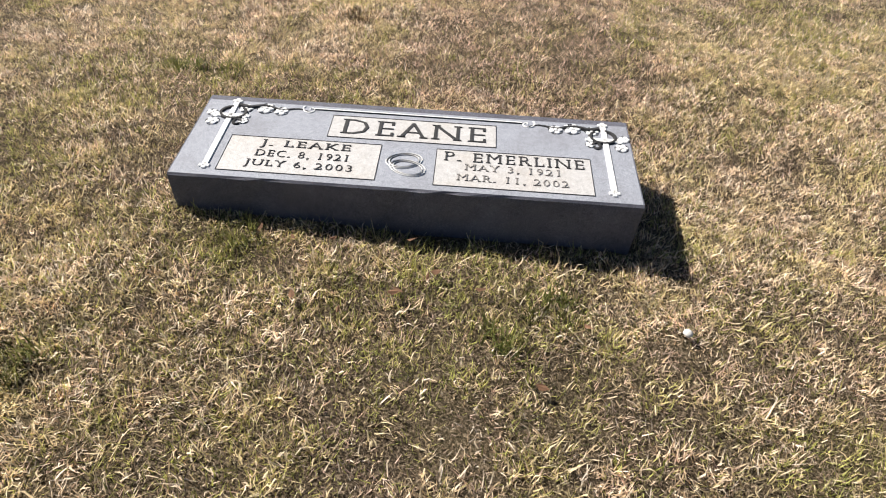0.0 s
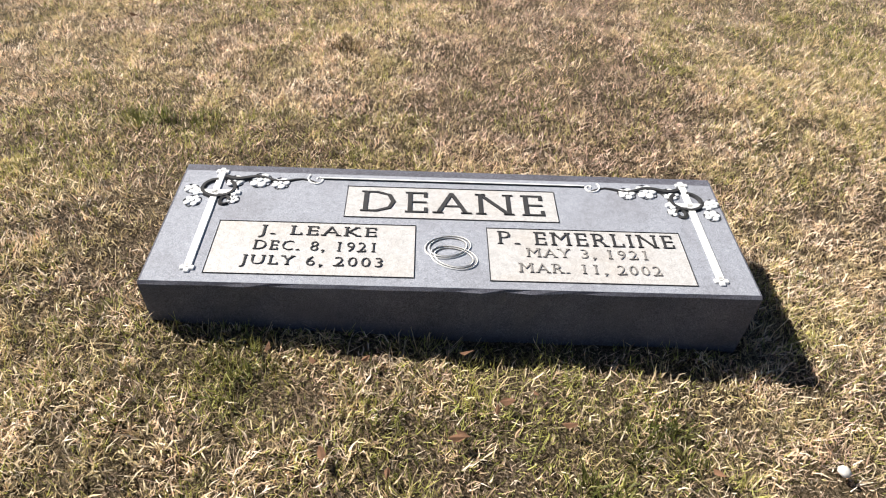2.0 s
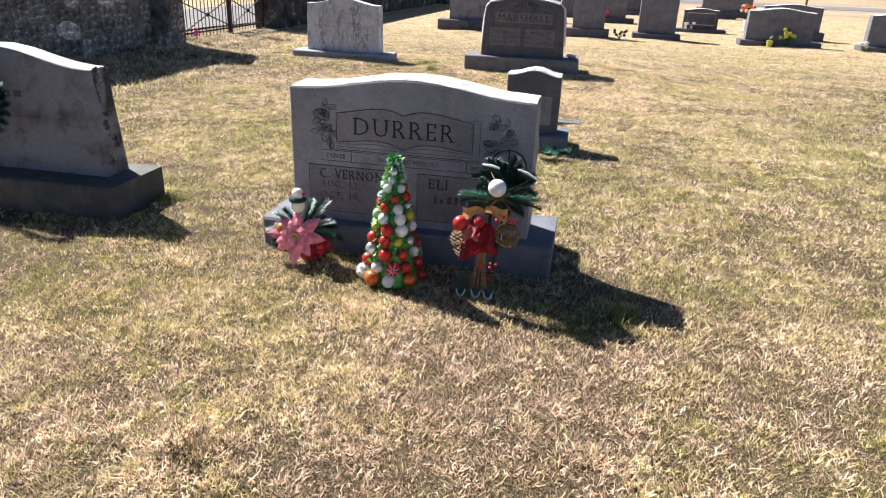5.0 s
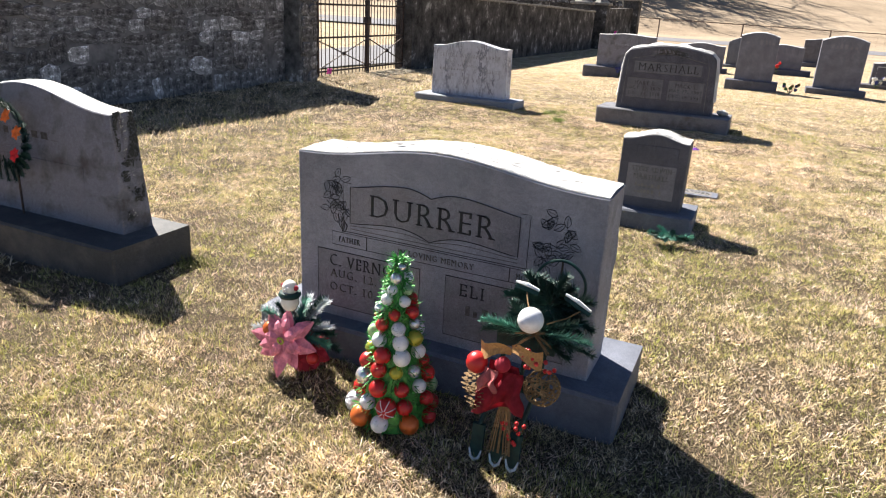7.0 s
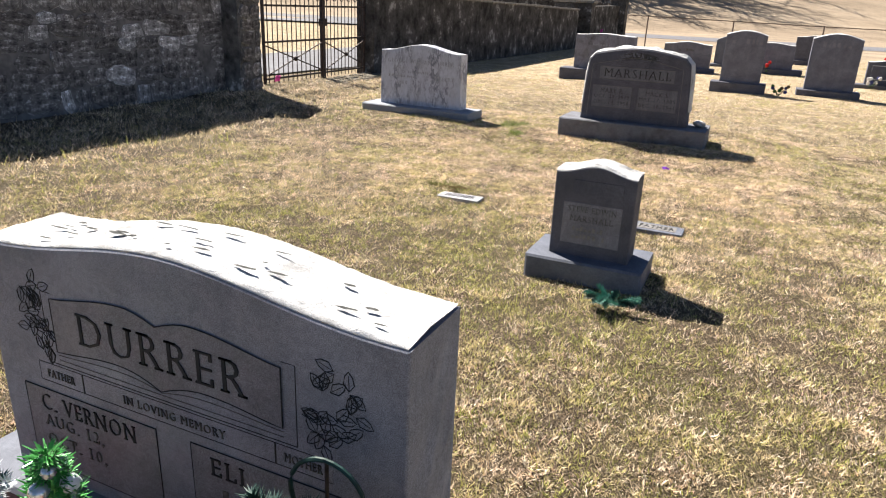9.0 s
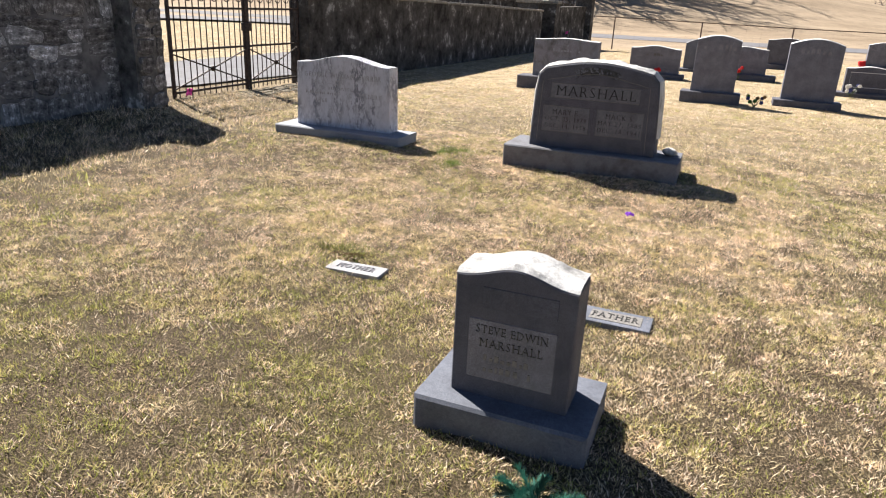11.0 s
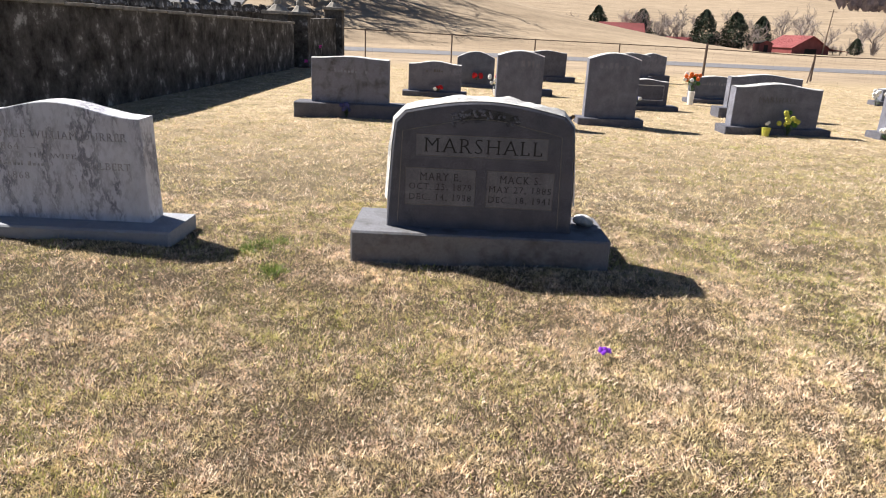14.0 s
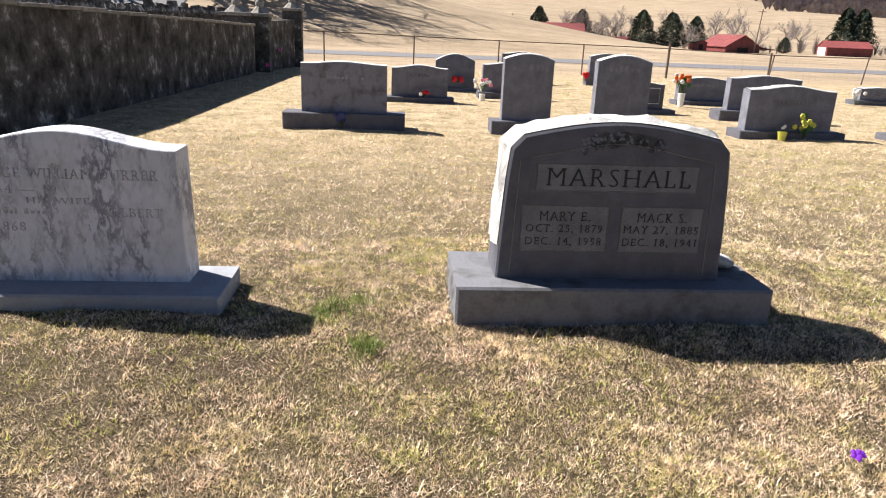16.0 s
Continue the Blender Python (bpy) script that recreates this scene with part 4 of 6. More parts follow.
h12, d12 = stone(11.0, 26.0, 1.0, 0.25, 0.42, 0.45, (0.15, 0.15, 0.1, 0.1), "serp", GRANITE_MID, GRANITE_DARK, "low grey granite headstone with white flowers", group=far, seed=62)
h13, d13 = stone(4.95, 30.0, 1.1, 0.2, 0.86, 0.95, (0.1, 0.15, 0.1, 0.1), "oval", GRANITE_MID, GRANITE_DARK, "grey granite headstone in the last row", group=far, seed=63, bh=0.25)
h14, d14 = stone(6.0, 31.5, 0.9, 0.2, 0.86, 0.95, (0.1, 0.15, 0.1, 0.1), "serp", GRANITE_MID, GRANITE_DARK, "grey granite headstone in the last row", group=far, seed=64, bh=0.25)
h15, d15 = stone(2.2, 29.5, 1.2, 0.2, 0.86, 0.92, (0.1, 0.3, 0.1, 0.1), "serp", GRANITE_DARK, GRANITE_DARK, "dark grey granite headstone in the last row", group=far, seed=65, bh=0.15)

# flush foot markers
for nm, x, y, w, d, rz, word, lab, mt in (("foot_marker", -1.165, 8.73, 0.35, 0.15, 1.5, "MOTHER", "small pale flush marker lettered MOTHER, half sunk in grass", GRANITE_PALE), ("foot_marker", 0.34, 8.78, 0.37, 0.19, -0.5, "FATHER", "small grey flush marker lettered FATHER with dark panel", GRANITE_BLUE)):
    mk = thing(nm, x, y, float(land(x, y)) + 0.006, rz, lab, "grave marker", "foot markers")
    part("body", box(-w / 2, w / 2, -d / 2, d / 2, -0.08, 0.016, 0.005), mt, mk)
    if word == "FATHER":
        part("panel", box(-0.13, 0.135, -0.06, 0.055, 0.01, 0.0185, 0.001, 1), CUT_GREY, mk)
    part("inscription", moved(text_bm(word, 0.24, 0.06, True), 0, 0, 0.0195), PANEL if word == "MOTHER" else CUT, mk, kind="stuff")



# ---- boundary wall, gate and fence ----
def wall_run(name, a, b, h0, h1, thick, material, label):
    """A wall body from a to b (its graveyard face), thick metres deep on the outer side, with uneven top."""
    a, b = Vector(a), Vector(b)
    d = (b - a).normalized()
    out = Vector((-abs(d.y), d.x * (1 if d.y > 0 else -1)))
    n = max(2, int((b - a).length / 0.5))
    bm = bmesh.new()
    grid = []
    for i in range(n + 1):
        p = a + (b - a) * i / n
        h = h0 + (h1 - h0) * i / n
        wob = 0.03 * noise.noise(Vector((p.x * 2, p.y * 2, 0)))
        col = [(p.x + wob, p.y, -0.15), (p.x + wob * 0.6, p.y, h * 0.5), (p.x, p.y, h), (p.x + out.x * thick, p.y + out.y * thick, h), (p.x + out.x * thick, p.y + out.y * thick, -0.15)]
        grid.append([bm.verts.new(c) for c in col])
    for c0, c1 in zip(grid, grid[1:]):
        for k in range(4):
            bm.faces.new((c0[k], c1[k], c1[k + 1], c0[k + 1]))
    bm.faces.new(grid[0])
    bm.faces.new(grid[-1][::-1])
    bmesh.ops.recalc_face_normals(bm, faces=bm.faces)
    ob = part(name, bm, material)
    return tagged(ob, label, "wall", kind="structure")


LW_A, LW_B = (-6.95, 2.0), (-6.5, 12.2)
left_wall = wall_run("wall_west", LW_A, LW_B, 2.1, 2.1, 0.45, MORTAR, "dark fieldstone cemetery wall beside the gate, in shade")
RW_A, RW_B = (-6.3, 16.2), (-5.75, 30.2)
right_wall = wall_run("wall_north", RW_A, RW_B, 1.56, 1.34, 0.4, WALL_RENDER, "dark moss-stained stone wall with pale coping, in shade")
RW_C = (-5.3, 36.0)
end_wall = wall_run("wall_end", (-5.7, 31.6), RW_C, 1.5, 1.6, 0.4, WALL_RENDER, "dark stone wall end behind the pillars, in shade")
outer_wall = wall_run("wall_outer", (-15.0, 32.0), (-8.6, 50.0), 1.75, 1.75, 0.4, WALL_RENDER, "low stone wall across the drive with jagged top")

# coping on the long wall
r = random.Random(3)
v = Vector(RW_B) - Vector(RW_A)
n = 17
for i in range(n):
    p0, p1 = Vector(RW_A) + v * (i / n), Vector(RW_A) + v * ((i + 1) / n)
    h = 1.56 - 0.22 * (i + 0.5) / n
    bm = box(-0.45, 0.05, 0.006, (p1 - p0).length - 0.006, 0.0, 0.06 + r.uniform(-0.01, 0.012), 0.012, 2)
    cop = part("coping_stone", bm, COPING, right_wall)
    cop.matrix_basis = pose(p0.x, p0.y, h, r.uniform(-0.4, 0.2), r.uniform(-1, 1), math.degrees(math.atan2(-v.x, v.y)))

# piers
def pier(x, y, w, h, cap, label, spike=True, material=WALL_RENDER):
    g = thing("pier", x, y, 0, 2.0, label, "pillar", "wall piers")
    part("shaft", slab_bm(outline(-w / 2, w / 2, -0.15, [(w / 2 - w * i / 6, h) for i in range(7)], 6), -w / 2, w / 2, 6, 0.05, 0, int(y), 0.02), material, g)
    if spike:
        part("cap", box(-w / 2 - 0.06, w / 2 + 0.06, -w / 2 - 0.06, w / 2 + 0.06, h, h + 0.1, 0.02), COPING, g)
        bm = bmesh.new()
        res = bmesh.ops.create_cone(bm, segments=8, radius1=w * 0.5, radius2=0.09, depth=cap * 0.6, cap_ends=True)
        for q in res["verts"]:
            q.co += Vector((0.03 * noise.noise(q.co * 7), 0.03 * noise.noise(q.co * 9), 0))
        moved(bm, 0, 0, h + 0.1 + cap * 0.3)
        ball((0, 0, h + 0.1 + cap * 0.7), 0.13, bm, 8, 6, 1.2)
        part("finial", bm, COPING, g, "rough pointed stone finial")
    return g


gate_pier = pier(-6.45, 12.38, 0.5, 2.2, 0.3, "dark fieldstone gate pier in shade", False)
pier(-6.35, 30.7, 0.75, 1.62, 0.4, "stone pier with rough pointed cap")
pier(-5.75, 31.2, 0.6, 1.62, 0.4, "stone pier with rough pointed cap")
pier(-5.45, 36.0, 0.7, 1.9, 0.4, "stone pier at the wall's end")

# jagged upright stones along the top of the outer wall
a, b = Vector((-15.2, 32.0)), Vector((-8.8, 50.0))
for i in range(52):
    p = a + (b - a) * (i + r.uniform(0.2, 0.8)) / 52
    w, h = r.uniform(0.16, 0.34), r.uniform(0.22, 0.5)
    bm = box(-w, w, -w * 0.8, w * 0.8, -0.03, h, 0.03, 1)
    for q in bm.verts:
        if q.co.z > h * 0.6:
            q.co.x *= r.uniform(0.3, 0.8)
            q.co.y *= r.uniform(0.4, 0.8)
    s = part("coping_stone", bm, WALL_RUBBLE, outer_wall)
    s.matrix_basis = pose(p.x, p.y, 1.75, r.uniform(-8, 8), r.uniform(-8, 8), r.uniform(0, 90))

# iron gate: two leaves hung between the walls
gate = thing("iron_gate", -6.5, 14.72, 0, label="closed rusty black wrought-iron double gate with scrolls", category="gate")
for s, y0, y1 in ((-1, -1.68, -0.02), (1, 0.02, 1.46)):
    bm = bmesh.new()
    for z in (1.28, 0.72, 0.14):
        box(-0.012, 0.012, y0, y1, z - 0.016, z + 0.016, into=bm)
    box(-0.02, 0.02, y0, y0 + 0.04, 0.05, 2.0, into=bm)
    box(-0.02, 0.02, y1 - 0.04, y1, 0.05, 2.0, into=bm)
    box(-0.012, 0.012, y0, y1, 1.8, 1.83, into=bm)
    leaf = part("gate_leaf", bm, IRON, gate)
    n = 13 if s < 0 else 12
    for i in range(1, n):
        y = y0 + (y1 - y0) * i / n
        part("bar", tube([(0, y, 0.06), (0, y, 1.95)], 0.0085, 6), IRON, leaf)
    for p, q in (((0.015, y0, 0.68), (0.015, y1, 0.18)), ((0.015, y0, 0.18), (0.015, y1, 0.68))):
        part("brace", tube([p, q], 0.011, 6), IRON, leaf)
    part("boss", ball((0.02, (y0 + y1) / 2, 0.43), 0.04, None, 10, 6), IRON, leaf)
    for i in range(6):
        y = y0 + (y1 - y0) * (i + 0.5) / 6
        part("scroll", tube([(0.0, y + (0.02 + 0.011 * a) * math.cos(a), 1.45 + (0.02 + 0.011 * a) * math.sin(a)) for a in np.linspace(0, 9.5, 26)], 0.008, 5), IRON, leaf)
part("meeting_stile", box(-0.03, 0.03, -0.05, 0.05, 0.03, 1.95, 0.006), IRON, gate)
part("latch", box(-0.04, 0.05, -0.07, 0.07, 0.95, 1.08, 0.01), IRON, gate)

# flat stones of the threshold
r = random.Random(8)
sill = tagged(part("threshold", box(-6.5, -5.95, 12.7, 16.2, -0.06, 0.012, 0.01), MORTAR), "worn flat-stone threshold inside the gate", "threshold", kind="structure")
for i in range(11):
    for k in range(3):
        w, d = r.uniform(0.1, 0.15), r.uniform(0.06, 0.085)
        bm = box(-d, d, -w, w, -0.02, 0.022 + r.uniform(0, 0.012), 0.012, 1)
        for q in bm.verts:
            q.co.x += r.uniform(-0.02, 0.02)
            q.co.y += r.uniform(-0.02, 0.02)
        fs = part("paving_stone", bm, PAVE, sill)
        fs.matrix_basis = pose(-6.38 + 0.17 * k, 12.88 + 0.31 * i + (0.12 if k % 2 else 0), 0.012, 0, 0, r.uniform(-14, 14))

# pipe-and-wire fence
FENCE = [(-9.0, 38.4), (-4.55, 38.6), (-0.8, 38.7), (2.84, 38.9), (6.5, 38.8), (10.2, 38.6), (14.6, 38.0), (19.4, 38.8), (24.5, 39.5), (30, 40), (36, 40.5)]
TOPZ = [1.25, 1.2, 1.15, 1.1, 1.08, 1.05, 0.95, 0.95, 0.95, 0.95, 0.95]
fence = thing("fence", 0, 38.7, 0, label="rusty pipe-rail and wire fence along the cemetery's far edge", category="fence")
for i, ((x, y), zt) in enumerate(zip(FENCE, TOPZ)):
    lean = 0.0 if i < 6 else 0.14
    r0 = 0.055 if i == 5 else 0.03
    zb = float(land(x, y)) - 0.1
    part("post", tube([(x - lean, y - 38.7, zb), (x, y - 38.7, zt + (0.22 if i == 5 else 0.03))], r0, 8), STEEL, fence)
for i in range(len(FENCE) - 1):
    (x0, y0), (x1, y1) = FENCE[i], FENCE[i + 1]
    part("rail", tube([(x0, y0 - 38.7, TOPZ[i]), (x1, y1 - 38.7, TOPZ[i + 1])], 0.022, 6), STEEL, fence)
    bm = bmesh.new()
    za, zb = float(land(x0, y0)), float(land(x1, y1))
    for k in range(1, 8):
        u = k / 8
        tube([(x0, y0 - 38.7, za + (TOPZ[i] - za) * u), (x1, y1 - 38.7, zb + (TOPZ[i + 1] - zb) * u)], 0.0018, 3, into=bm)
    m = int((x1 - x0) / 0.3)
    for k in range(1, m):
        u = k / m
        tube([(x0 + (x1 - x0) * u, y0 + (y1 - y0) * u - 38.7, za + (zb - za) * u), (x0 + (x1 - x0) * u, y0 + (y1 - y0) * u - 38.7, TOPZ[i] + (TOPZ[i + 1] - TOPZ[i]) * u)], 0.0015, 3, into=bm)
    part("wire_mesh", bm, STEEL, fence)
part("post", tube([(16.2, 2.5, -0.6), (16.2, 2.5, 1.0)], 0.05, 8), STEEL, fence)


# ---- farms and trees in the valley ----
def gable(name, x, y, w, d, eave, ridge, rz, wall_m, roof_m, label, door=True, over=0.5, leanto=0.0, z=None):
    g = thing(name, x, y, float(land(x, y)) if z is None else z, rz, label, "barn")
    prof = [(-w / 2, -0.5), (w / 2, -0.5), (w / 2, eave), (0, ridge), (-w / 2, eave)]
    part("wall", slab_bm(prof, -d / 2, d / 2, 2, 0, 0, 0, 0.01), wall_m, g)
    for s in (-1, 1):
        bm = bmesh.new()
        e = Vector((s * (w / 2 + over), eave - (ridge - eave) / (w / 2) * over))
        cs = [(0, ridge), (e.x, e.y), (e.x, e.y + 0.15), (0, ridge + 0.15)]
        f0 = [bm.verts.new((cx, -d / 2 - over, cz)) for cx, cz in cs]
        f1 = [bm.verts.new((cx, d / 2 + over, cz)) for cx, cz in cs]
        for k in range(4):
            bm.faces.new((f0[k], f0[(k + 1) % 4], f1[(k + 1) % 4], f1[k]))
        bm.faces.new(f0[::-1])
        bm.faces.new(f1)
        bmesh.ops.recalc_face_normals(bm, faces=bm.faces)
        roof = part("roof", bm, roof_m, g)
        m = int(d / 0.9)
        bm = bmesh.new()
        for k in range(m):
            yy = -d / 2 + d * (k + 0.5) / m
            tube([(0, yy, ridge + 0.17), (e.x, yy, e.y + 0.17)], 0.03, 3, into=bm)
        part("seam", bm, roof_m, roof)
    if door:
        part("door", box(-w * 0.16, w * 0.16, -d / 2 - 0.05, -d / 2 + 0.02, 0, eave * 0.85), BARN_DARK, g)
    if leanto:
        bm = bmesh.new()
        for sx in (1,):
            cs = [(w / 2 * sx, eave - 0.1), ((w / 2 + leanto) * sx, eave * 0.55), ((w / 2 + leanto) * sx, eave * 0.55 + 0.15), (w / 2 * sx, eave + 0.05)]
            f0 = [bm.verts.new((cx, -d / 2, cz)) for cx, cz in cs]
            f1 = [bm.verts.new((cx, d / 2, cz)) for cx, cz in cs]
            for k in range(4):
                bm.faces.new((f0[k], f0[(k + 1) % 4], f1[(k + 1) % 4], f1[k]))
            bm.faces.new(f0[::-1])
            bm.faces.new(f1)
        bmesh.ops.recalc_face_normals(bm, faces=bm.faces)
        part("lean_to_roof", bm, roof_m, g)
        for k in range(5):
            part("post", box(w / 2 + leanto - 0.3, w / 2 + leanto - 0.1, -d / 2 + k * d / 4.4, -d / 2 + 0.2 + k * d / 4.4, -0.5, eave * 0.55), WOOD_GREY, g)
    return g


def conifer(x, y, h, w, seed, label="dark green conifer by the farm"):
    r = random.Random(seed)
    t = thing("conifer", x, y, float(land(x, y)), 0, label, "tree", "conifers of the valley")
    part("trunk", tube([(0, 0, -0.3), (0, 0, h * 0.5), (0, 0, h * 0.95)], [0.22, 0.14, 0.03], 7), BARK, t)
    bm = bmesh.new()
    for i in range(4200):
        u = r.random() ** 0.95
        z = h * (0.06 + 0.94 * u)
        lump = 0.75 + 0.35 * noise.noise(Vector((u * 5, seed, r.random() * 0.1))) + 0.25 * math.sin(i * 0.37)
        rad = w * (0.35 + 0.65 * min(1.0, u / 0.18)) * (1 - u) ** 0.62 * (0.35 + 0.65 * r.random()) * (0.55 + 0.45 * lump)
        a = r.uniform(0, math.tau)
        c = Vector((rad * math.cos(a), rad * math.sin(a), z))
        o = Vector((math.cos(a), math.sin(a), r.uniform(-0.5, 0.2)))
        p = Vector((-math.sin(a), math.cos(a), r.uniform(-0.3, 0.3)))
        s = h * r.uniform(0.025, 0.06)
        bm.faces.new([bm.verts.new(c - p * s * 0.5), bm.verts.new(c + o * s), bm.verts.new(c + p * s * 0.5 + Vector((0, 0, s * 0.4)))])
    part("crown", bm, CONIFER, t)
    return t


def bare_tree(x, y, h, seed, twigs=5, label="bare winter tree", material=TWIG, spreadf=1.0, rad=0.03, wispy=1.0):
    r = random.Random(seed)
    t = thing("bare_tree", x, y, float(land(x, y)), 0, label, "tree", "bare trees of the valley")
    bt, bl = bmesh.new(), bmesh.new()

    def grow(p, d, length, radius, level):
        pts, q, dd = [p], Vector(p), Vector(d)
        for k in range(3):
            dd = (dd + Vector((r.uniform(-1, 1), r.uniform(-1, 1), r.uniform(-0.2, 0.6))) * 0.22).normalized()
            q = q + dd * length / 3
            pts.append(q.copy())
        tube(pts, [radius * (1 - 0.22 * k) for k in range(4)], 5 if level < 2 else 3, into=bt if level == 0 else bl)
        if level < twigs:
            for k in range(3 if level else 5):
                b = pts[1 + (k % 3)] if level else pts[2 + (k % 2)]
                a = r.uniform(0, math.tau)
                nd = (dd * 0.75 + Vector((math.cos(a), math.sin(a), r.uniform(0.0, 0.6))) * spreadf * 0.75).normalized()
                grow(b, nd, length * r.uniform(0.58, 0.78), max(radius * 0.5, 0.012 * wispy), level + 1)

    grow(Vector((0, 0, -0.2)), Vector((0, 0, 1)), h * 0.4, h * rad, 0)
    part("trunk", bt, BARK, t)
    part("limb", bl, material, t, kind="stuff")
    return t


# ---- the valley ----
gable("barn", 114, 250, 13.0, 16, 1.9, 5.6, 8, BARN_RED, ROOF_RED, "red metal barn with open lean-to in the valley", leanto=7.0, z=-2.0)
gable("shed", 101.5, 247, 4.4, 4.4, 2.6, 3.6, 5, BARN_RED, BARN_DARK, "small red shed beside the barn", over=0.2, z=-2.0)
b3 = gable("barn", 156, 250, 9.0, 15, 2.8, 4.9, 80, BARN_RED, ROOF_RED, "long red barn with white end doors", over=0.3, door=False, z=-2.0)
part("door", box(-3.2, 3.2, 7.45, 7.56, 0, 2.7), BARN_WHITE, b3, "white barn doors")
gable("barn", 54.5, 250, 12.0, 14, 2.6, 6.6, 84, BARN_RED, ROOF_RED, "long red metal roof behind the field's brow", door=False, z=-1.4)
gable("shed", 75, 252, 6.0, 8, 2.0, 3.4, 82, BARN_RED, ROOF_RED, "low red roof among trees", door=False, over=0.3, z=-2.0)
for k, (x, y, h, w) in enumerate(((82.5, 250, 12.5, 6.0), (92, 248, 12.0, 6.4), (50, 268, 13, 5.4), (66, 268, 12.5, 5.6), (63, 262, 11.0, 5.2), (168, 270, 17.0, 6.5), (177, 274, 17.0, 6.5), (134, 250, 5.6, 3.0), (112, 275, 12.0, 5.4), (186, 262, 13, 5))):
    conifer(x, y, h, w * 1.15, 100 + k)
for k, (x, y, h) in enumerate(((60, 262, 11.5), (72, 262, 10), (78, 264, 11), (87, 266, 11), (103, 275, 12.5), (120, 275, 13), (127, 272, 13), (145, 268, 11), (152, 280, 12), (43, 270, 9.0), (160, 285, 12), (36, 276, 9), (97, 262, 8), (108, 264, 9), (69, 256, 10), (75, 257, 9), (64, 258, 11), (121, 263, 11), (99, 258, 7), (130, 262, 9))):
    bare_tree(x, y, h * 1.3, 200 + k, 5 if k < 8 else 4, wispy=4.8, spreadf=1.25, label="bare grey-brown winter tree by the farm")
pole = thing("utility_pole", 118, 240, -2.0, 0, "weathered wooden utility pole by the barn", "utility pole")
part("shaft", tube([(0, 0, -0.5), (0.9, 0, 14.0)], [0.22, 0.16], 8), WOOD_GREY, pole)
part("crossarm", tube([(-0.5, 0, 13.2), (2.2, 0, 13.2)], 0.1, 5), WOOD_GREY, pole)
for k, (x, y, h) in enumerate(((-17, 94, 19), (-22, 99, 20), (-26, 92, 21), (-19, 106, 20), (-31, 98, 21), (-24, 112, 18), (-16.5, 88, 14), (-36, 90, 20), (-28, 104, 19), (-14, 99, 17), (-33, 107, 20), (-21, 91, 17), (-12, 106, 18))):
    bare_tree(x, y, h, 301 + k, 5 if k < 6 else 4, wispy=4.0, spreadf=1.2, label="tall bare tree whose shadow falls across the field")

# winter woods on the far ridge: many small bare crowns
bm = bmesh.new()
r = random.Random(9)
for i in range(5200):
    y = r.uniform(500, 760)
    x = r.uniform(-200, 520) + (y - 500) * 0.2
    if x - 0.32 * y < 140 + 25 * math.sin(y * 0.05) or r.random() < 0.35:
        continue
    z = float(land(x, y))
    h, w = r.uniform(7, 12), r.uniform(2.2, 4.2)
    c = [Vector((x, y, z - 0.5)), Vector((x - w, y + r.uniform(-2, 2), z + h * 0.55)), Vector((x - w * 0.4, y, z + h)), Vector((x + w * 0.5, y, z + h * 0.95)), Vector((x + w, y + r.uniform(-2, 2), z + h * 0.5))]
    vs = [bm.verts.new(p) for p in c]
    bm.faces.new(vs)
tagged(part("woods", bm, WOODS), "leafless winter woods on the far ridge", "woods", kind="stuff")

# brush and hedgerow trees along the foot of the far field
bm = bmesh.new()
r = random.Random(19)
for i in range(130):
    x, y = r.uniform(25, 210), r.uniform(262, 300)
    if i % 3 == 0:
        x, y = r.uniform(40, 100), r.uniform(262, 275)
    z, h = float(land(x, y)), r.uniform(3.5, 9.5)
    for k in range(70):
        a, u = r.uniform(0, math.tau), r.random()
        p = Vector((x + math.cos(a) * h * 0.16 * u, y + math.sin(a) * h * 0.16 * u, z + h * 0.25 * r.random()))
        q = Vector((x + math.cos(a) * h * (0.1 + 0.36 * u), y + math.sin(a) * h * (0.1 + 0.36 * u), z + h * (0.45 + 0.55 * r.random() * (1.1 - 0.5 * u))))
        w = Vector((-math.sin(a), math.cos(a), 0)) * h * 0.012
        bm.faces.new([bm.verts.new(p - w), bm.verts.new(p + w), bm.verts.new(q)])
tagged(part("brush", bm, TWIG), "grey-brown leafless brush along the valley farms", "bushes", kind="stuff")



# ---- flowers and decorations ----
def glossy(name, col, rough=0.25, metal=0.0):
    return plain(name, col, rough, metal, 0.5, vary=0.12, scale=40.0, bumpy=0.05)


ORB = {"red": glossy("red_bauble", (0.5, 0.02, 0.02), 0.35), "white": glossy("pearl_white_bauble", (0.75, 0.76, 0.8), 0.3), "green": glossy("sage_green_bauble", (0.36, 0.5, 0.27), 0.4), "orange": glossy("copper_bauble", (0.6, 0.14, 0.03), 0.3, 0.3), "silver": glossy("silver_bauble", (0.7, 0.72, 0.75), 0.2, 0.7), "lime": glossy("lime_gold_bauble", (0.45, 0.42, 0.05), 0.3, 0.3)}
TINSEL = plain("green_tinsel", (0.05, 0.27, 0.05), 0.35, 0.3, 0.6, vary=0.6, scale=60.0, bumpy=0)
NEEDLE = plain("artificial_pine_needles", (0.022, 0.06, 0.048), 0.6, vary=0.5, scale=50.0, bumpy=0)
NEEDLE_TEAL = plain("teal_green_needles", (0.1, 0.27, 0.21), 0.55, vary=0.5, scale=50.0, bumpy=0)
FROST = plain("snow_flocking", (0.7, 0.74, 0.76), 0.8, vary=0.2, scale=60.0)
PINK = plain("pink_cloth_petal", (0.78, 0.24, 0.32), 0.8, vary=0.4, scale=30.0)
RED_CLOTH = plain("red_cloth", (0.36, 0.025, 0.045), 0.8, vary=0.3, scale=35.0)
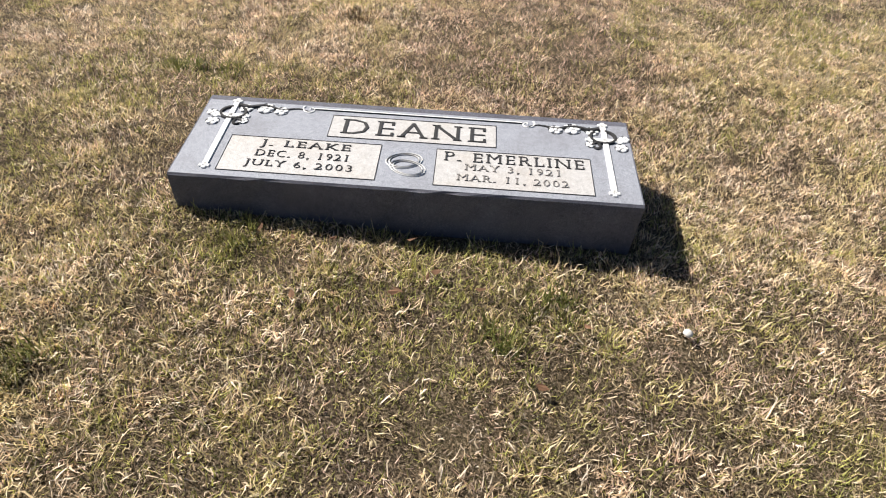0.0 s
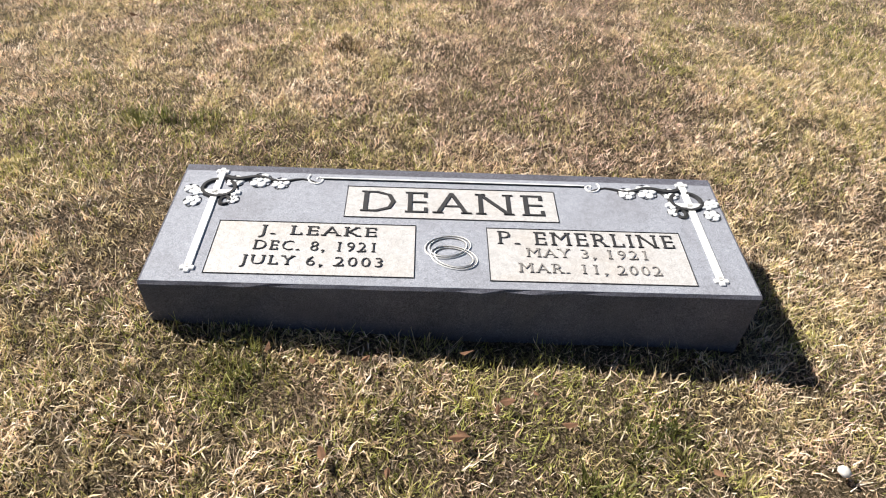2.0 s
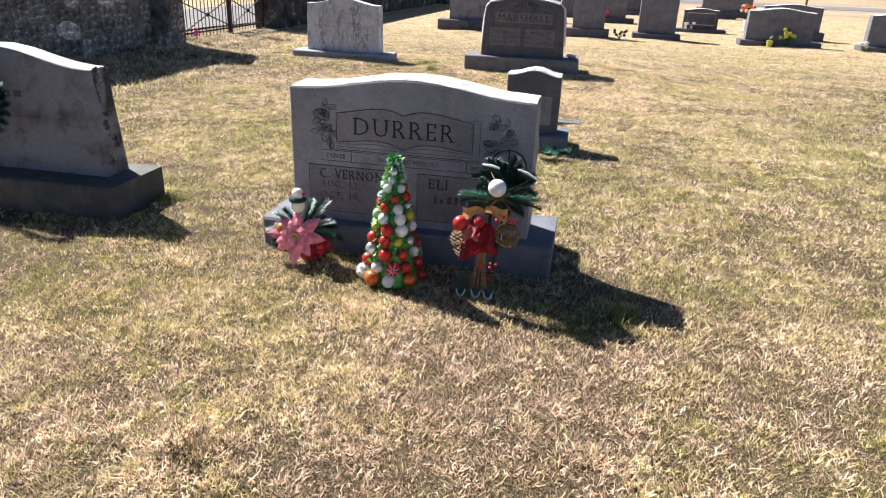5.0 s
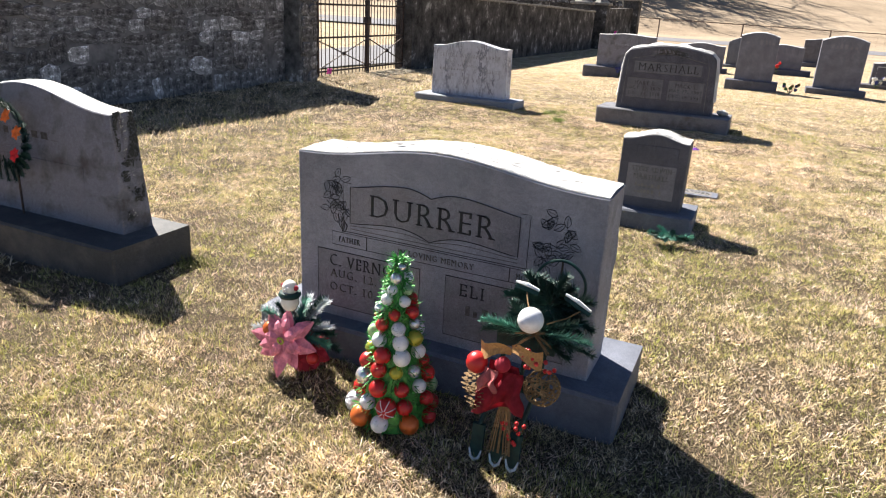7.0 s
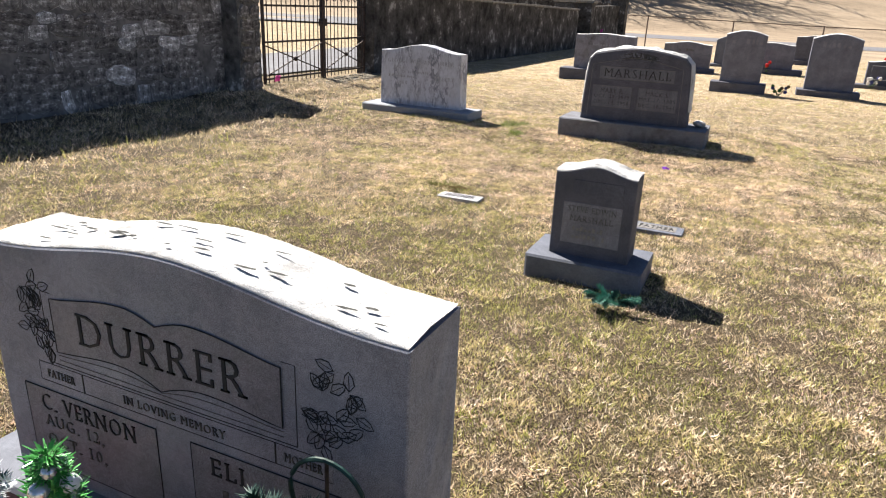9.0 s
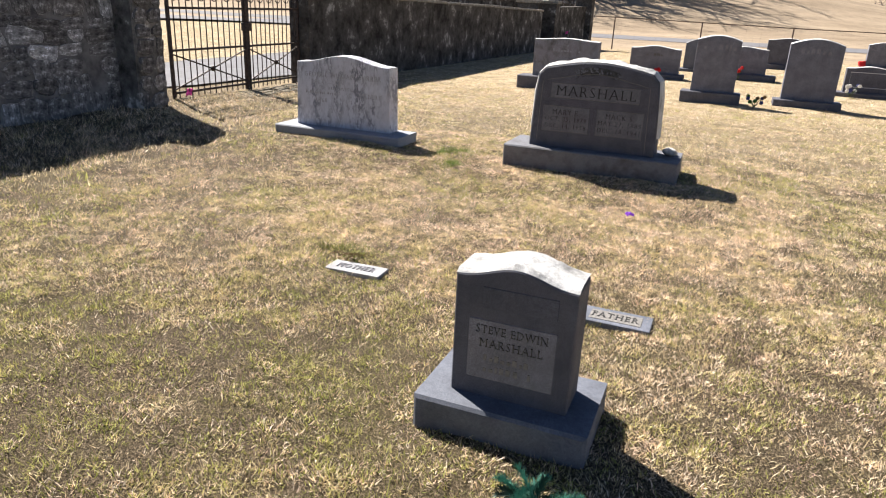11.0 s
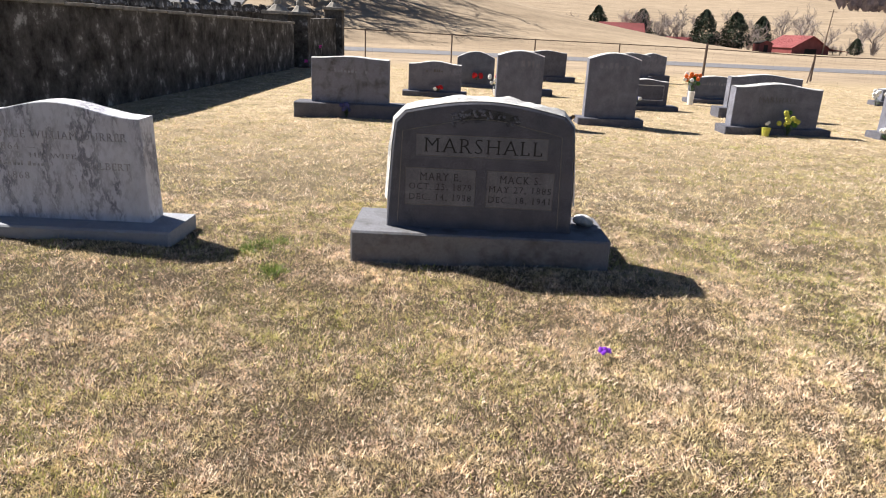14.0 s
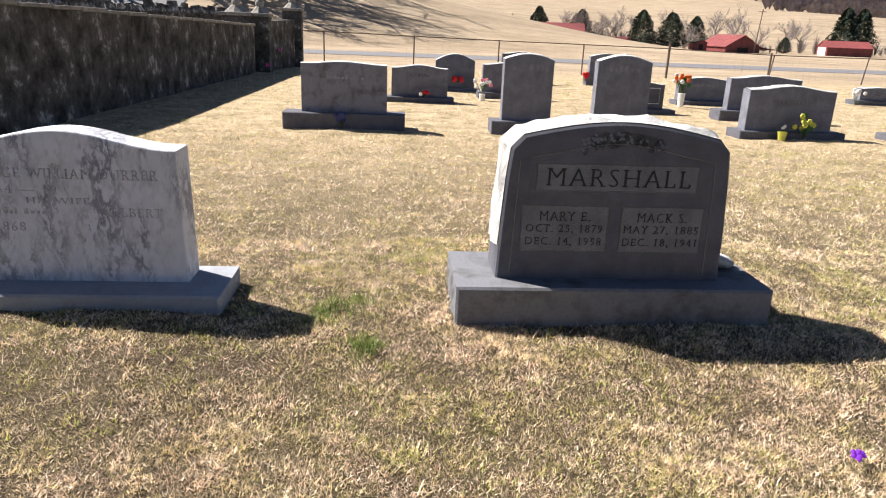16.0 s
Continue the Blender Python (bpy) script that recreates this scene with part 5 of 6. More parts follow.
# Paler copy of the red cloth: light on one fold put into colour.
LIT_RED = plain("lit_red_cloth", (0.62, 0.2, 0.2), 0.8, vary=0.3, scale=35.0)
BURLAP = plain("tan_burlap_ribbon", (0.42, 0.24, 0.1), 0.9, vary=0.3, scale=120.0)
VINE = plain("grapevine_twigs", (0.2, 0.13, 0.065), 0.9, vary=0.4, scale=60.0)
SLED = plain("dark_green_sled_paint", (0.012, 0.04, 0.035), 0.5, vary=0.4, scale=30.0)
YELLOW = plain("yellow_petals", (0.5, 0.5, 0.09), 0.7, vary=0.25, scale=40.0)
ORANGE = plain("orange_petals", (0.75, 0.16, 0.03), 0.7, vary=0.25, scale=40.0)
SCARLET = plain("scarlet_petals", (0.6, 0.02, 0.025), 0.7, vary=0.25, scale=40.0)
WHITE_P = plain("white_petals", (0.78, 0.77, 0.74), 0.7, vary=0.1, scale=40.0)
BLUE_P = plain("dark_blue_petals", (0.05, 0.06, 0.2), 0.7, vary=0.3, scale=40.0)
PURPLE = plain("purple_petals", (0.2, 0.03, 0.5), 0.6, vary=0.2, scale=60.0)
LEAF = plain("cloth_leaves", (0.05, 0.13, 0.03), 0.7, vary=0.4, scale=30.0)
STEMS = plain("dark_green_stems", (0.05, 0.07, 0.03), 0.8, bumpy=0)
HOT_PINK = plain("hot_pink_ribbon", (0.85, 0.08, 0.4), 0.6, vary=0.1, bumpy=0)
PEBBLE = plain("pale_pebble", (0.6, 0.58, 0.54), 0.8, vary=0.2, scale=50.0)
DEAD_LEAF = plain("dead_brown_leaf", (0.15, 0.08, 0.045), 0.85, vary=0.4, scale=60.0)


def sprig_bm(p, d, length, r, needle=0.035, rows=26, into=None, droop=0.2):
    """A pine sprig: a bent stem set round with needles."""
    bm = into or bmesh.new()
    p, d = Vector(p), Vector(d).normalized()
    pts = [p + d * length * u + Vector((0, 0, -droop * length * u * u)) for u in (0, 0.35, 0.7, 1.0)]
    tube(pts, [0.0035, 0.003, 0.0025, 0.0015], 4, into=bm)
    for i in range(rows):
        u = 0.1 + 0.9 * i / rows
        q = p + d * length * u + Vector((0, 0, -droop * length * u * u))
        for k in range(9):
            a = k * math.tau / 9 + r.random()
            s = d.orthogonal().normalized()
            s = (Matrix.Rotation(a, 3, d) @ s)
            e = q + (s * 0.8 + d * 0.6) * needle * r.uniform(0.7, 1.2) * (1.15 - 0.5 * u)
            w = d.cross(s) * needle * 0.075
            bm.faces.new([bm.verts.new(q - w), bm.verts.new(q + w), bm.verts.new(e)])
    return bm


def petals(parent, c, n, length, wide, material, r, up=0.35, name="petal", face=Vector((0, -1, 0.4)), start=0.0):
    """A ring of pointed petals round c, opening towards face; each its own mesh."""
    f = face.normalized()
    u = f.orthogonal().normalized()
    for k in range(n):
        a = start + k * math.tau / n + r.uniform(-0.15, 0.15)
        d = Matrix.Rotation(a, 3, f) @ u
        s = f.cross(d)
        ln = length * r.uniform(0.85, 1.15)
        bm = bmesh.new()
        ring = []
        for t, w, h in ((0.0, 0.12, 0.0), (0.3, 0.8, 0.3), (0.55, 1.0, 0.42), (0.8, 0.6, 0.35), (1.0, 0.04, 0.1)):
            q = Vector(c) + d * ln * t + f * up * ln * h
            ring.append([bm.verts.new(q - s * wide * w - f * 0.12 * wide * w), bm.verts.new(q + f * 0.12 * wide), bm.verts.new(q + s * wide * w - f * 0.12 * wide * w)])
        for r0, r1 in zip(ring, ring[1:]):
            for j in range(2):
                bm.faces.new((r0[j], r0[j + 1], r1[j + 1], r1[j]))
        part(name, bm, material, parent)


# cone tree of baubles
tree = thing("ornament_tree", -0.27, 4.6, float(land(-0.27, 4.6)) + 0.012, 0, "tabletop tree of red, white and green baubles with tinsel", "grave decoration")
part("core", (lambda bm: (bmesh.ops.create_cone(bm, segments=20, radius1=0.125, radius2=0.012, depth=0.58, cap_ends=True), moved(bm, 0, 0, 0.29))[1])(bmesh.new()), TINSEL, tree)
r = random.Random(21)
bm = bmesh.new()
for i in range(2600):
    u = r.random() ** 0.85
    a = r.uniform(0, math.tau)
    rr = 0.132 * (1 - u) + 0.014
    q = Vector((rr * math.cos(a), rr * math.sin(a), 0.01 + 0.6 * u))
    e = q + Vector((math.cos(a) * r.uniform(0.4, 1), math.sin(a) * r.uniform(0.4, 1), r.uniform(-0.5, 0.8))) * r.uniform(0.014, 0.034)
    w = Vector((-math.sin(a), math.cos(a), r.uniform(-0.5, 0.5))) * 0.0026
    bm.faces.new([bm.verts.new(q - w), bm.verts.new(q + w), bm.verts.new(e + w * 0.4), bm.verts.new(e - w * 0.4)])
part("tinsel", bm, TINSEL, tree, kind="stuff")
z, k = 0.03, 0
while z < 0.6:
    u = z / 0.6
    rad = 0.037 * (1 - u) + 0.0165 * u
    ringr = 0.113 * (1 - u) + 0.008
    cnt = max(3, int(math.tau * (ringr + rad * 0.3) / (rad * 2.3)))
    for j in range(cnt):
        a = j * math.tau / cnt + k * 0.7 + r.uniform(-0.12, 0.12)
        kindc = r.choice(("red", "red", "white", "white", "white", "green", "red", "orange" if k < 2 else "lime", "green" if u > 0.4 else "red", "silver"))
        s = rad * r.uniform(0.78, 1.12)
        c = ((ringr + s * 0.55) * math.cos(a), (ringr + s * 0.55) * math.sin(a), z + r.uniform(-0.006, 0.006) + s * 0.2)
        orb = part("bauble", ball(c, s, None, 12, 8), ORB[kindc], tree, kindc.replace("lime", "lime gold") + " bauble")
        if r.random() < 0.16:
            bm = bmesh.new()
            o = Vector((math.cos(a), math.sin(a), 0.1)).normalized()
            for q in range(7):
                d = Matrix.Rotation(q * math.tau / 7, 3, o) @ o.orthogonal().normalized()
                tube([Vector(c) + (o * math.cos(t) + d * math.sin(t)) * s * 1.06 for t in (0.15, 0.5, 0.85, 1.2)], 0.0016, 4, into=bm)
            part("stripe", bm, ORB["white"], orb)
    z += rad * 1.85
    k += 1
for j in range(5):
    part("sprig", sprig_bm((0, 0, 0.58), (math.cos(j * 1.3) * 0.6, math.sin(j * 1.3) * 0.6, 0.8), 0.035, r, 0.012, 8), TINSEL, tree)

# poinsettia arrangement
poin = thing("flower_arrangement", -0.78, 4.71, float(land(-0.78, 4.71)), 0, "pink poinsettia arrangement with frosted pine and a small snow figurine", "grave decoration")
bm = bmesh.new()
bmesh.ops.create_cone(bm, segments=16, radius1=0.05, radius2=0.075, depth=0.12, cap_ends=True)
part("pot", moved(bm, 0.03, 0.02, 0.06), RED_CLOTH, poin, "red cloth-wrapped pot")
r = random.Random(31)
petals(poin, (0.0, -0.07, 0.15), 8, 0.14, 0.033, PINK, r, 0.15)
petals(poin, (0.0, -0.078, 0.155), 7, 0.1, 0.026, PINK, r, 0.4, start=0.35)
petals(poin, (0.0, -0.085, 0.16), 5, 0.075, 0.022, PINK, r, 0.6, start=0.5)
petals(poin, (0.09, -0.02, 0.11), 6, 0.085, 0.028, RED_CLOTH, r, 0.3, face=Vector((0.4, -1, 0.3)))
for k in range(9):
    part("stamen", ball((0.012 * math.cos(k * 0.7 * 2), -0.1, 0.16 + 0.012 * math.sin(k * 0.7 * 2)), 0.005, None, 6, 4), YELLOW, poin)
for k, (dx, dy, dz, ln, m) in enumerate(((-1, -0.2, 0.5, 0.15, FROST), (-0.7, 0.1, 1.0, 0.18, NEEDLE), (-0.3, 0.1, 1.2, 0.2, FROST), (0.6, 0.1, 1.2, 0.26, NEEDLE), (0.75, 0.1, 1.25, 0.27, FROST), (1.0, 0, 0.5, 0.2, NEEDLE), (1.0, -0.1, 0.2, 0.22, NEEDLE), (-1, -0.3, -0.1, 0.15, NEEDLE), (1, 0.0, 0.75, 0.2, FROST), (-0.9, -0.4, 0.2, 0.16, NEEDLE), (-0.6, -0.3, 0.8, 0.19, NEEDLE_TEAL), (-0.85, 0.0, 0.75, 0.2, FROST), (0.35, -0.1, 1.2, 0.24, NEEDLE_TEAL), (0.9, -0.3, 0.35, 0.22, NEEDLE_TEAL), (0.8, -0.2, 0.9, 0.2, NEEDLE), (-0.2, 0.2, 1.0, 0.24, NEEDLE), (0.2, 0.2, 1.0, 0.22, FROST), (-1.0, -0.2, 0.25, 0.19, FROST))):
    part("sprig", sprig_bm((0.0, 0.0, 0.14), (dx, dy, dz), ln, r, 0.042, 26), m, poin, "snow-flocked sprig" if m is FROST else "")
part("bauble", ball((-0.085, -0.05, 0.17), 0.032), ORB["orange"], poin)
part("bauble", ball((0.12, -0.06, 0.1), 0.025), ORB["red"], poin)
bm = bmesh.new()
ball((0, 0, 0.0), 0.036, bm, 14, 10, 1.15)
ball((0, 0, 0.058), 0.029, bm, 14, 10)
ball((0, -0.03, 0.056), 0.006, bm, 6, 4)
ball((-0.011, -0.026, 0.066), 0.004, bm, 6, 4)
ball((0.011, -0.026, 0.066), 0.004, bm, 6, 4)
tube([(0.03 * math.cos(a), 0.03 * math.sin(a), 0.033) for a in np.linspace(0, math.tau, 14)[:-1]], 0.008, 6, into=bm, closed=True)
part("snow_figurine", moved(bm, -0.01, -0.02, 0.295), WHITE_P, poin, "small white snow figurine")
for s in (-1, 1):
    part("ear_muff", ball((-0.01 + s * 0.029, -0.02, 0.355), 0.011, None, 8, 6), RED_CLOTH, poin)
part("scarf", tube([(-0.01 + 0.033 * math.cos(a), -0.02 + 0.033 * math.sin(a), 0.325) for a in np.linspace(0, math.tau, 14)[:-1]], 0.012, 6, closed=True), SLED, poin, "dark scarf")
part("wire_curl", tube([(-0.02 + 0.012 * math.cos(a), -0.1 - 0.002 * a, 0.04 + 0.012 * math.sin(a) + 0.003 * a) for a in np.linspace(0, 9, 24)], 0.0017, 4), ORB["silver"], poin)

# sled arrangement
sled = thing("flower_arrangement", 0.15, 4.62, float(land(0.15, 4.62)), 0, "small dark green sled dressed with red bow, pine and vine ball", "grave decoration")
for x in (-0.075, 0.0, 0.06):
    bm = bmesh.new()
    rim = [(-0.021, 0.13), (-0.021, 0.045), (-0.014, 0.018), (0.0, 0.008), (0.014, 0.018), (0.021, 0.045), (0.021, 0.13)]
    f0 = [bm.verts.new((x * 0.95 + a, -0.085 - 0.02 * (0.13 - c) / 0.12, c)) for a, c in rim]
    f1 = [bm.verts.new((v.co.x, v.co.y + 0.014, v.co.z)) for v in f0]
    bm.faces.new(f0)
    bm.faces.new(f1[::-1])
    for i in range(7):
        bm.faces.new((f0[i], f1[i], f1[(i + 1) % 7], f0[(i + 1) % 7]))
    bmesh.ops.recalc_face_normals(bm, faces=bm.faces)
    runner = part("runner", bm, SLED, sled)
    part("snow_edge", tube([(x * 0.95 + a, -0.088 - 0.02 * (0.13 - c) / 0.12, c) for a, c in rim[1:6]], [0.003, 0.005, 0.006, 0.005, 0.003], 6), FROST, runner, "white snow edging")
    part("runner_stay", tube([(x * 0.95, -0.08, 0.12), (x + 0.02, 0.02, 0.25), (x + 0.03, 0.06, 0.42)], 0.009, 6), SLED, sled)
for z, y in ((0.25, 0.03), (0.4, 0.05)):
    part("slat", box(-0.08, 0.12, y - 0.008, y + 0.008, z - 0.03, z + 0.03, 0.004), SLED, sled)
for x0, z0, x1, z1 in ((-0.02, 0.6, 0.06, 0.592), (0.14, 0.592, 0.225, 0.56)):
    part("rail", tube([(x0, 0.015, z0 + 0.003), (x1, 0.0, z1 + 0.003)], 0.008, 6), SLED, sled)
    part("snow_edge", tube([(x0, 0.015, z0 + 0.015), ((x0 + x1) / 2, 0.007, (z0 + z1) / 2 + 0.019), (x1, 0.0, z1 + 0.015)], [0.004, 0.0065, 0.004], 6), FROST, sled, "white snow edging")
part("hoop", tube([(0.08 + 0.085 * math.cos(a), 0.18, 0.565 + 0.085 * math.sin(a)) for a in np.linspace(0, math.tau, 28)[:-1]], 0.005, 6, closed=True), SLED, sled, "dark wire hoop")
part("hoop_spoke", tube([(0.08, 0.18, 0.482), (0.08, 0.18, 0.648)], 0.004, 6), IRON, sled)
part("bauble", ball((0.065, -0.08, 0.54), 0.04, None, 20, 14), ORB["white"], sled, "pearl white ball")
part("cord", tube([(0.0, 0.06, 0.6), (0.03, -0.02, 0.585), (0.05, -0.06, 0.57)], 0.0025, 4), VINE, sled)
part("cord", tube([(0.2, 0.05, 0.56), (0.16, -0.02, 0.545), (0.11, -0.06, 0.53)], 0.0025, 4), VINE, sled)
r = random.Random(41)
for dx, dy, dz, ln, m in ((-1, -0.1, 0.35, 0.17, NEEDLE_TEAL), (-1, 0, 0.1, 0.16, NEEDLE), (1, -0.1, 0.35, 0.2, NEEDLE_TEAL), (1, 0, 0.1, 0.2, NEEDLE), (1, 0.1, 0.7, 0.17, NEEDLE), (-0.6, 0.2, 0.9, 0.14, NEEDLE), (0.9, 0.2, -0.3, 0.13, NEEDLE)):
    part("sprig", sprig_bm((0.06, -0.04, 0.47), (dx, dy, dz), ln, r, 0.042, 28), m, sled)
for k in range(24):
    a = k * math.tau / 24
    part("sprig", sprig_bm((0.08 + 0.05 * (k % 3) / 2 * math.cos(a), 0.06, 0.53 + 0.04 * (k % 3) / 2 * math.sin(a)), (math.cos(a) * 1.1, 0.05, math.sin(a) * 0.9), 0.1, r, 0.045, 24), NEEDLE, sled)
for k in range(8):
    part("straw_tuft", sprig_bm((0.08, -0.07, 0.49), (math.cos(k) * 1.0, -0.5, math.sin(k * 1.7) * 0.6), 0.07, r, 0.012, 8), VINE, sled)
for s, zz in ((-1, 0.43), (1, 0.44)):
    bm = bmesh.new()
    ring = []
    for i in range(7):
        u = i / 6
        c = Vector((0.02 + s * (0.1 * u), -0.1 - 0.03 * math.sin(u * 3.1), zz + 0.015 * math.sin(u * 5)))
        ring.append([bm.verts.new(c + Vector((0, 0, -0.012 - 0.02 * u))), bm.verts.new(c + Vector((0, 0.006, 0))), bm.verts.new(c + Vector((0, 0, 0.012 + 0.02 * u)))])
    for r0, r1 in zip(ring, ring[1:]):
        for j in range(2):
            bm.faces.new((r0[j], r1[j], r1[j + 1], r0[j + 1]))
    part("ribbon", bm, BURLAP, sled, "tan burlap ribbon")
part("bauble", ball((-0.085, -0.11, 0.37), 0.036), ORB["red"], sled)
def drape(x0, x1, z0, drop, flare, phase, y):
    """A hanging piece of folded cloth with some thickness."""
    bm = bmesh.new()
    grid = []
    for j in range(10):
        v = j / 9
        row = []
        for i in range(17):
            u = i / 16
            half = (x1 - x0) / 2 * (0.55 + flare * v)
            fold = math.sin(u * 11 + phase + 1.5 * v) * 0.6 + math.sin(u * 5 - 2 * v + phase) * 0.5
            row.append(bm.verts.new(((x0 + x1) / 2 + (2 * u - 1) * half + 0.006 * math.sin(9 * v + 7 * u), y + 0.014 * fold * (0.4 + v) - 0.03 * math.sin(math.pi * v * 0.6), z0 - drop * v * (0.85 + 0.15 * math.cos(3 * u + phase)))))
        grid.append(row)
    for r0, r1 in zip(grid, grid[1:]):
        for i in range(16):
            bm.faces.new((r0[i], r1[i], r1[i + 1], r0[i + 1])).smooth = True
    bmesh.ops.solidify(bm, geom=list(bm.faces), thickness=0.003)
    return bm


part("bow_tail", drape(-0.085, 0.085, 0.385, 0.19, 0.5, 0.4, -0.1), RED_CLOTH, sled)
part("bow_tail", drape(-0.02, 0.09, 0.37, 0.15, 0.45, 2.0, -0.118), RED_CLOTH, sled)
# Upper fold in the paler red, which paints the light falling on it.
part("bow_loop", drape(-0.07, 0.01, 0.375, 0.085, 0.35, 1.1, -0.135), LIT_RED, sled, "pinkish fold of the red bow, painted as lit")
part("bow_knot", moved(ball((0, 0, 0), 0.026, None, 10, 8), 0.0, -0.11, 0.385), RED_CLOTH, sled)
bm = bmesh.new()
for k in range(16):
    ax = Vector((r.uniform(-1, 1), r.uniform(-1, 1), r.uniform(-1, 1))).normalized()
    u = ax.orthogonal().normalized()
    w = ax.cross(u)
    tube([Vector((0.125, -0.09, 0.33)) + (u * math.cos(t) + w * math.sin(t)) * 0.056 + ax * r.uniform(-0.003, 0.003) for t in np.linspace(0, math.tau, 17)[:-1]], 0.0022, 4, into=bm, closed=True)
part("vine_ball", bm, VINE, sled, "woven grapevine ball")
for c in ((-0.095, -0.11, 0.29), (-0.075, -0.12, 0.25)):
    bm = bmesh.new()
    for i in range(9):
        for k in range(7):
            a = k * math.tau / 7 + i * 0.45
            u = i / 8
            rr = 0.026 * math.sin(0.5 + u * 2.4)
            q = Vector(c) + Vector((rr * math.cos(a), rr * math.sin(a), 0.035 - 0.07 * u))
            o = Vector((math.cos(a), math.sin(a), 0.3)) * 0.012
            w = Vector((-math.sin(a), math.cos(a), 0)) * 0.007
            bm.faces.new([bm.verts.new(q - w), bm.verts.new(q + w), bm.verts.new(q + o + w * 0.5), bm.verts.new(q + o - w * 0.5)])
    part("pine_cone", bm, VINE, sled, "brown pine cone")
for k in range(26):
    c = (0.1 + r.uniform(-0.05, 0.06), -0.11 + r.uniform(-0.02, 0.02), 0.42 + r.uniform(-0.025, 0.03)) if k < 15 else (0.04 + r.uniform(-0.03, 0.05), -0.1, 0.13 + r.uniform(-0.04, 0.07))
    part("berry", ball(c, 0.0075, None, 7, 5), ORB["red"], sled)
for k in range(9):
    part("straw_stem", tube([(0.0 + k * 0.004, -0.1, 0.24), (-0.02 + k * 0.008 + r.uniform(-0.01, 0.01), -0.105, 0.06)], 0.0025, 4), VINE, sled)

# pine bough lying at the small stone's foot
bough = thing("pine_bough", 0.34, 7.2, float(land(0.34, 7.2)) + 0.02, 0, "teal-green artificial pine bough lying on the grass", "grave decoration")
r = random.Random(51)
for k in range(15):
    a = r.uniform(0, math.tau)
    part("sprig", sprig_bm((r.uniform(-0.05, 0.05), r.uniform(-0.05, 0.05), 0.03), (math.cos(a), math.sin(a) * 0.8, r.uniform(0.1, 0.55)), r.uniform(0.1, 0.17), r, 0.036, 22), NEEDLE_TEAL if k % 3 else NEEDLE, bough)

# wreath against the old stone
wreath = thing("wreath", -2.89, 5.04, 0.42, 0, "dark pine wreath with orange and red flowers against the stone", "wreath")
for k in range(22):
    a = k * math.tau / 22
    part("sprig", sprig_bm((0.14 * math.cos(a), 0.0, 0.22 + 0.14 * math.sin(a)), (-math.sin(a) + 0.5 * math.cos(a), -0.35, math.cos(a) + 0.5 * math.sin(a)), 0.13, r, 0.035, 18), NEEDLE, wreath)
part("stand", tube([(0, 0.02, -0.45), (0, 0.03, 0.1)], 0.006, 5), IRON, wreath)
for k, (x, z, m) in enumerate(((0.1, 0.33, ORANGE), (-0.05, 0.38, SCARLET), (-0.1, 0.12, ORANGE), (0.12, 0.13, SCARLET), (0.16, 0.25, ORANGE))):
    petals(wreath, (x, -0.05, z), 6, 0.04, 0.014, m, r, 0.5)


def bouquet(x, y, z, label, cols, n, size, spreadr, height, seed, vase=None):
    """Cloth flowers on stems with leaves; vase: (material, radius, height)."""
    r = random.Random(seed)
    g = thing("flower_bouquet", x, y, z, 0, label, "flowers")
    h0 = 0.0
    if vase:
        bm = bmesh.new()
        bmesh.ops.create_cone(bm, segments=12, radius1=vase[1] * 0.75, radius2=vase[1], depth=vase[2], cap_ends=True)
        part("vase", moved(bm, 0, 0, vase[2] / 2), vase[0], g)
        h0 = vase[2]
    for k in range(n):
        a, q = r.uniform(0, math.tau), spreadr * math.sqrt(r.random())
        p = Vector((q * math.cos(a), q * math.sin(a) * 0.7, h0 + height * r.uniform(0.45, 1.0)))
        part("stem", tube([(0, 0, h0 * 0.6), (p.x * 0.5, p.y * 0.5, (h0 * 0.6 + p.z) / 2 + 0.02), p], 0.004, 4), STEMS, g)
        bm = bmesh.new()
        for j in range(6):
            b = j * math.tau / 6
            ball((p.x + size * 0.5 * math.cos(b), p.y - size * 0.15, p.z + size * 0.5 * math.sin(b)), size * 0.42, bm, 7, 5, 0.9)
        ball((p.x, p.y - size * 0.35, p.z), size * 0.35, bm, 7, 5)
        part("blossom", bm, cols[k % len(cols)], g)
    for k in range(n):
        a = r.uniform(0, math.tau)
        d = Vector((math.cos(a), math.sin(a), r.uniform(0.2, 0.9)))
        c = Vector((0, 0, h0 + height * r.uniform(0.1, 0.5)))
        s = Vector((-math.sin(a), math.cos(a), 0))
        bm = bmesh.new()
        vs = [bm.verts.new(c), bm.verts.new(c + d * size + s * size * 0.35), bm.verts.new(c + d * size * 2.2), bm.verts.new(c + d * size - s * size * 0.35)]
        bm.faces.new(vs)
        part("leaf", bm, LEAF, g)
    return g


def gz(x, y):
    return float(land(x, y))


bouquet(-0.98, 22.9, 0.11, "red cloth bow on a low headstone's base", [SCARLET, SCARLET, WHITE_P], 5, 0.045, 0.1, 0.14, 1)
bouquet(-0.05, 25.85, 0.2, "red cloth poinsettia before a rounded headstone", [SCARLET], 6, 0.06, 0.12, 0.16, 2)
bouquet(0.36, 23.9, gz(0.36, 23.9), "white and lilac cloth flowers in a white vase", [WHITE_P, WHITE_P, PINK], 11, 0.05, 0.2, 0.32, 3, (WHITE_P, 0.07, 0.14))
bouquet(0.86, 24.2, gz(0.86, 24.2), "red cloth flowers at a headstone's foot", [SCARLET], 4, 0.05, 0.08, 0.36, 4)
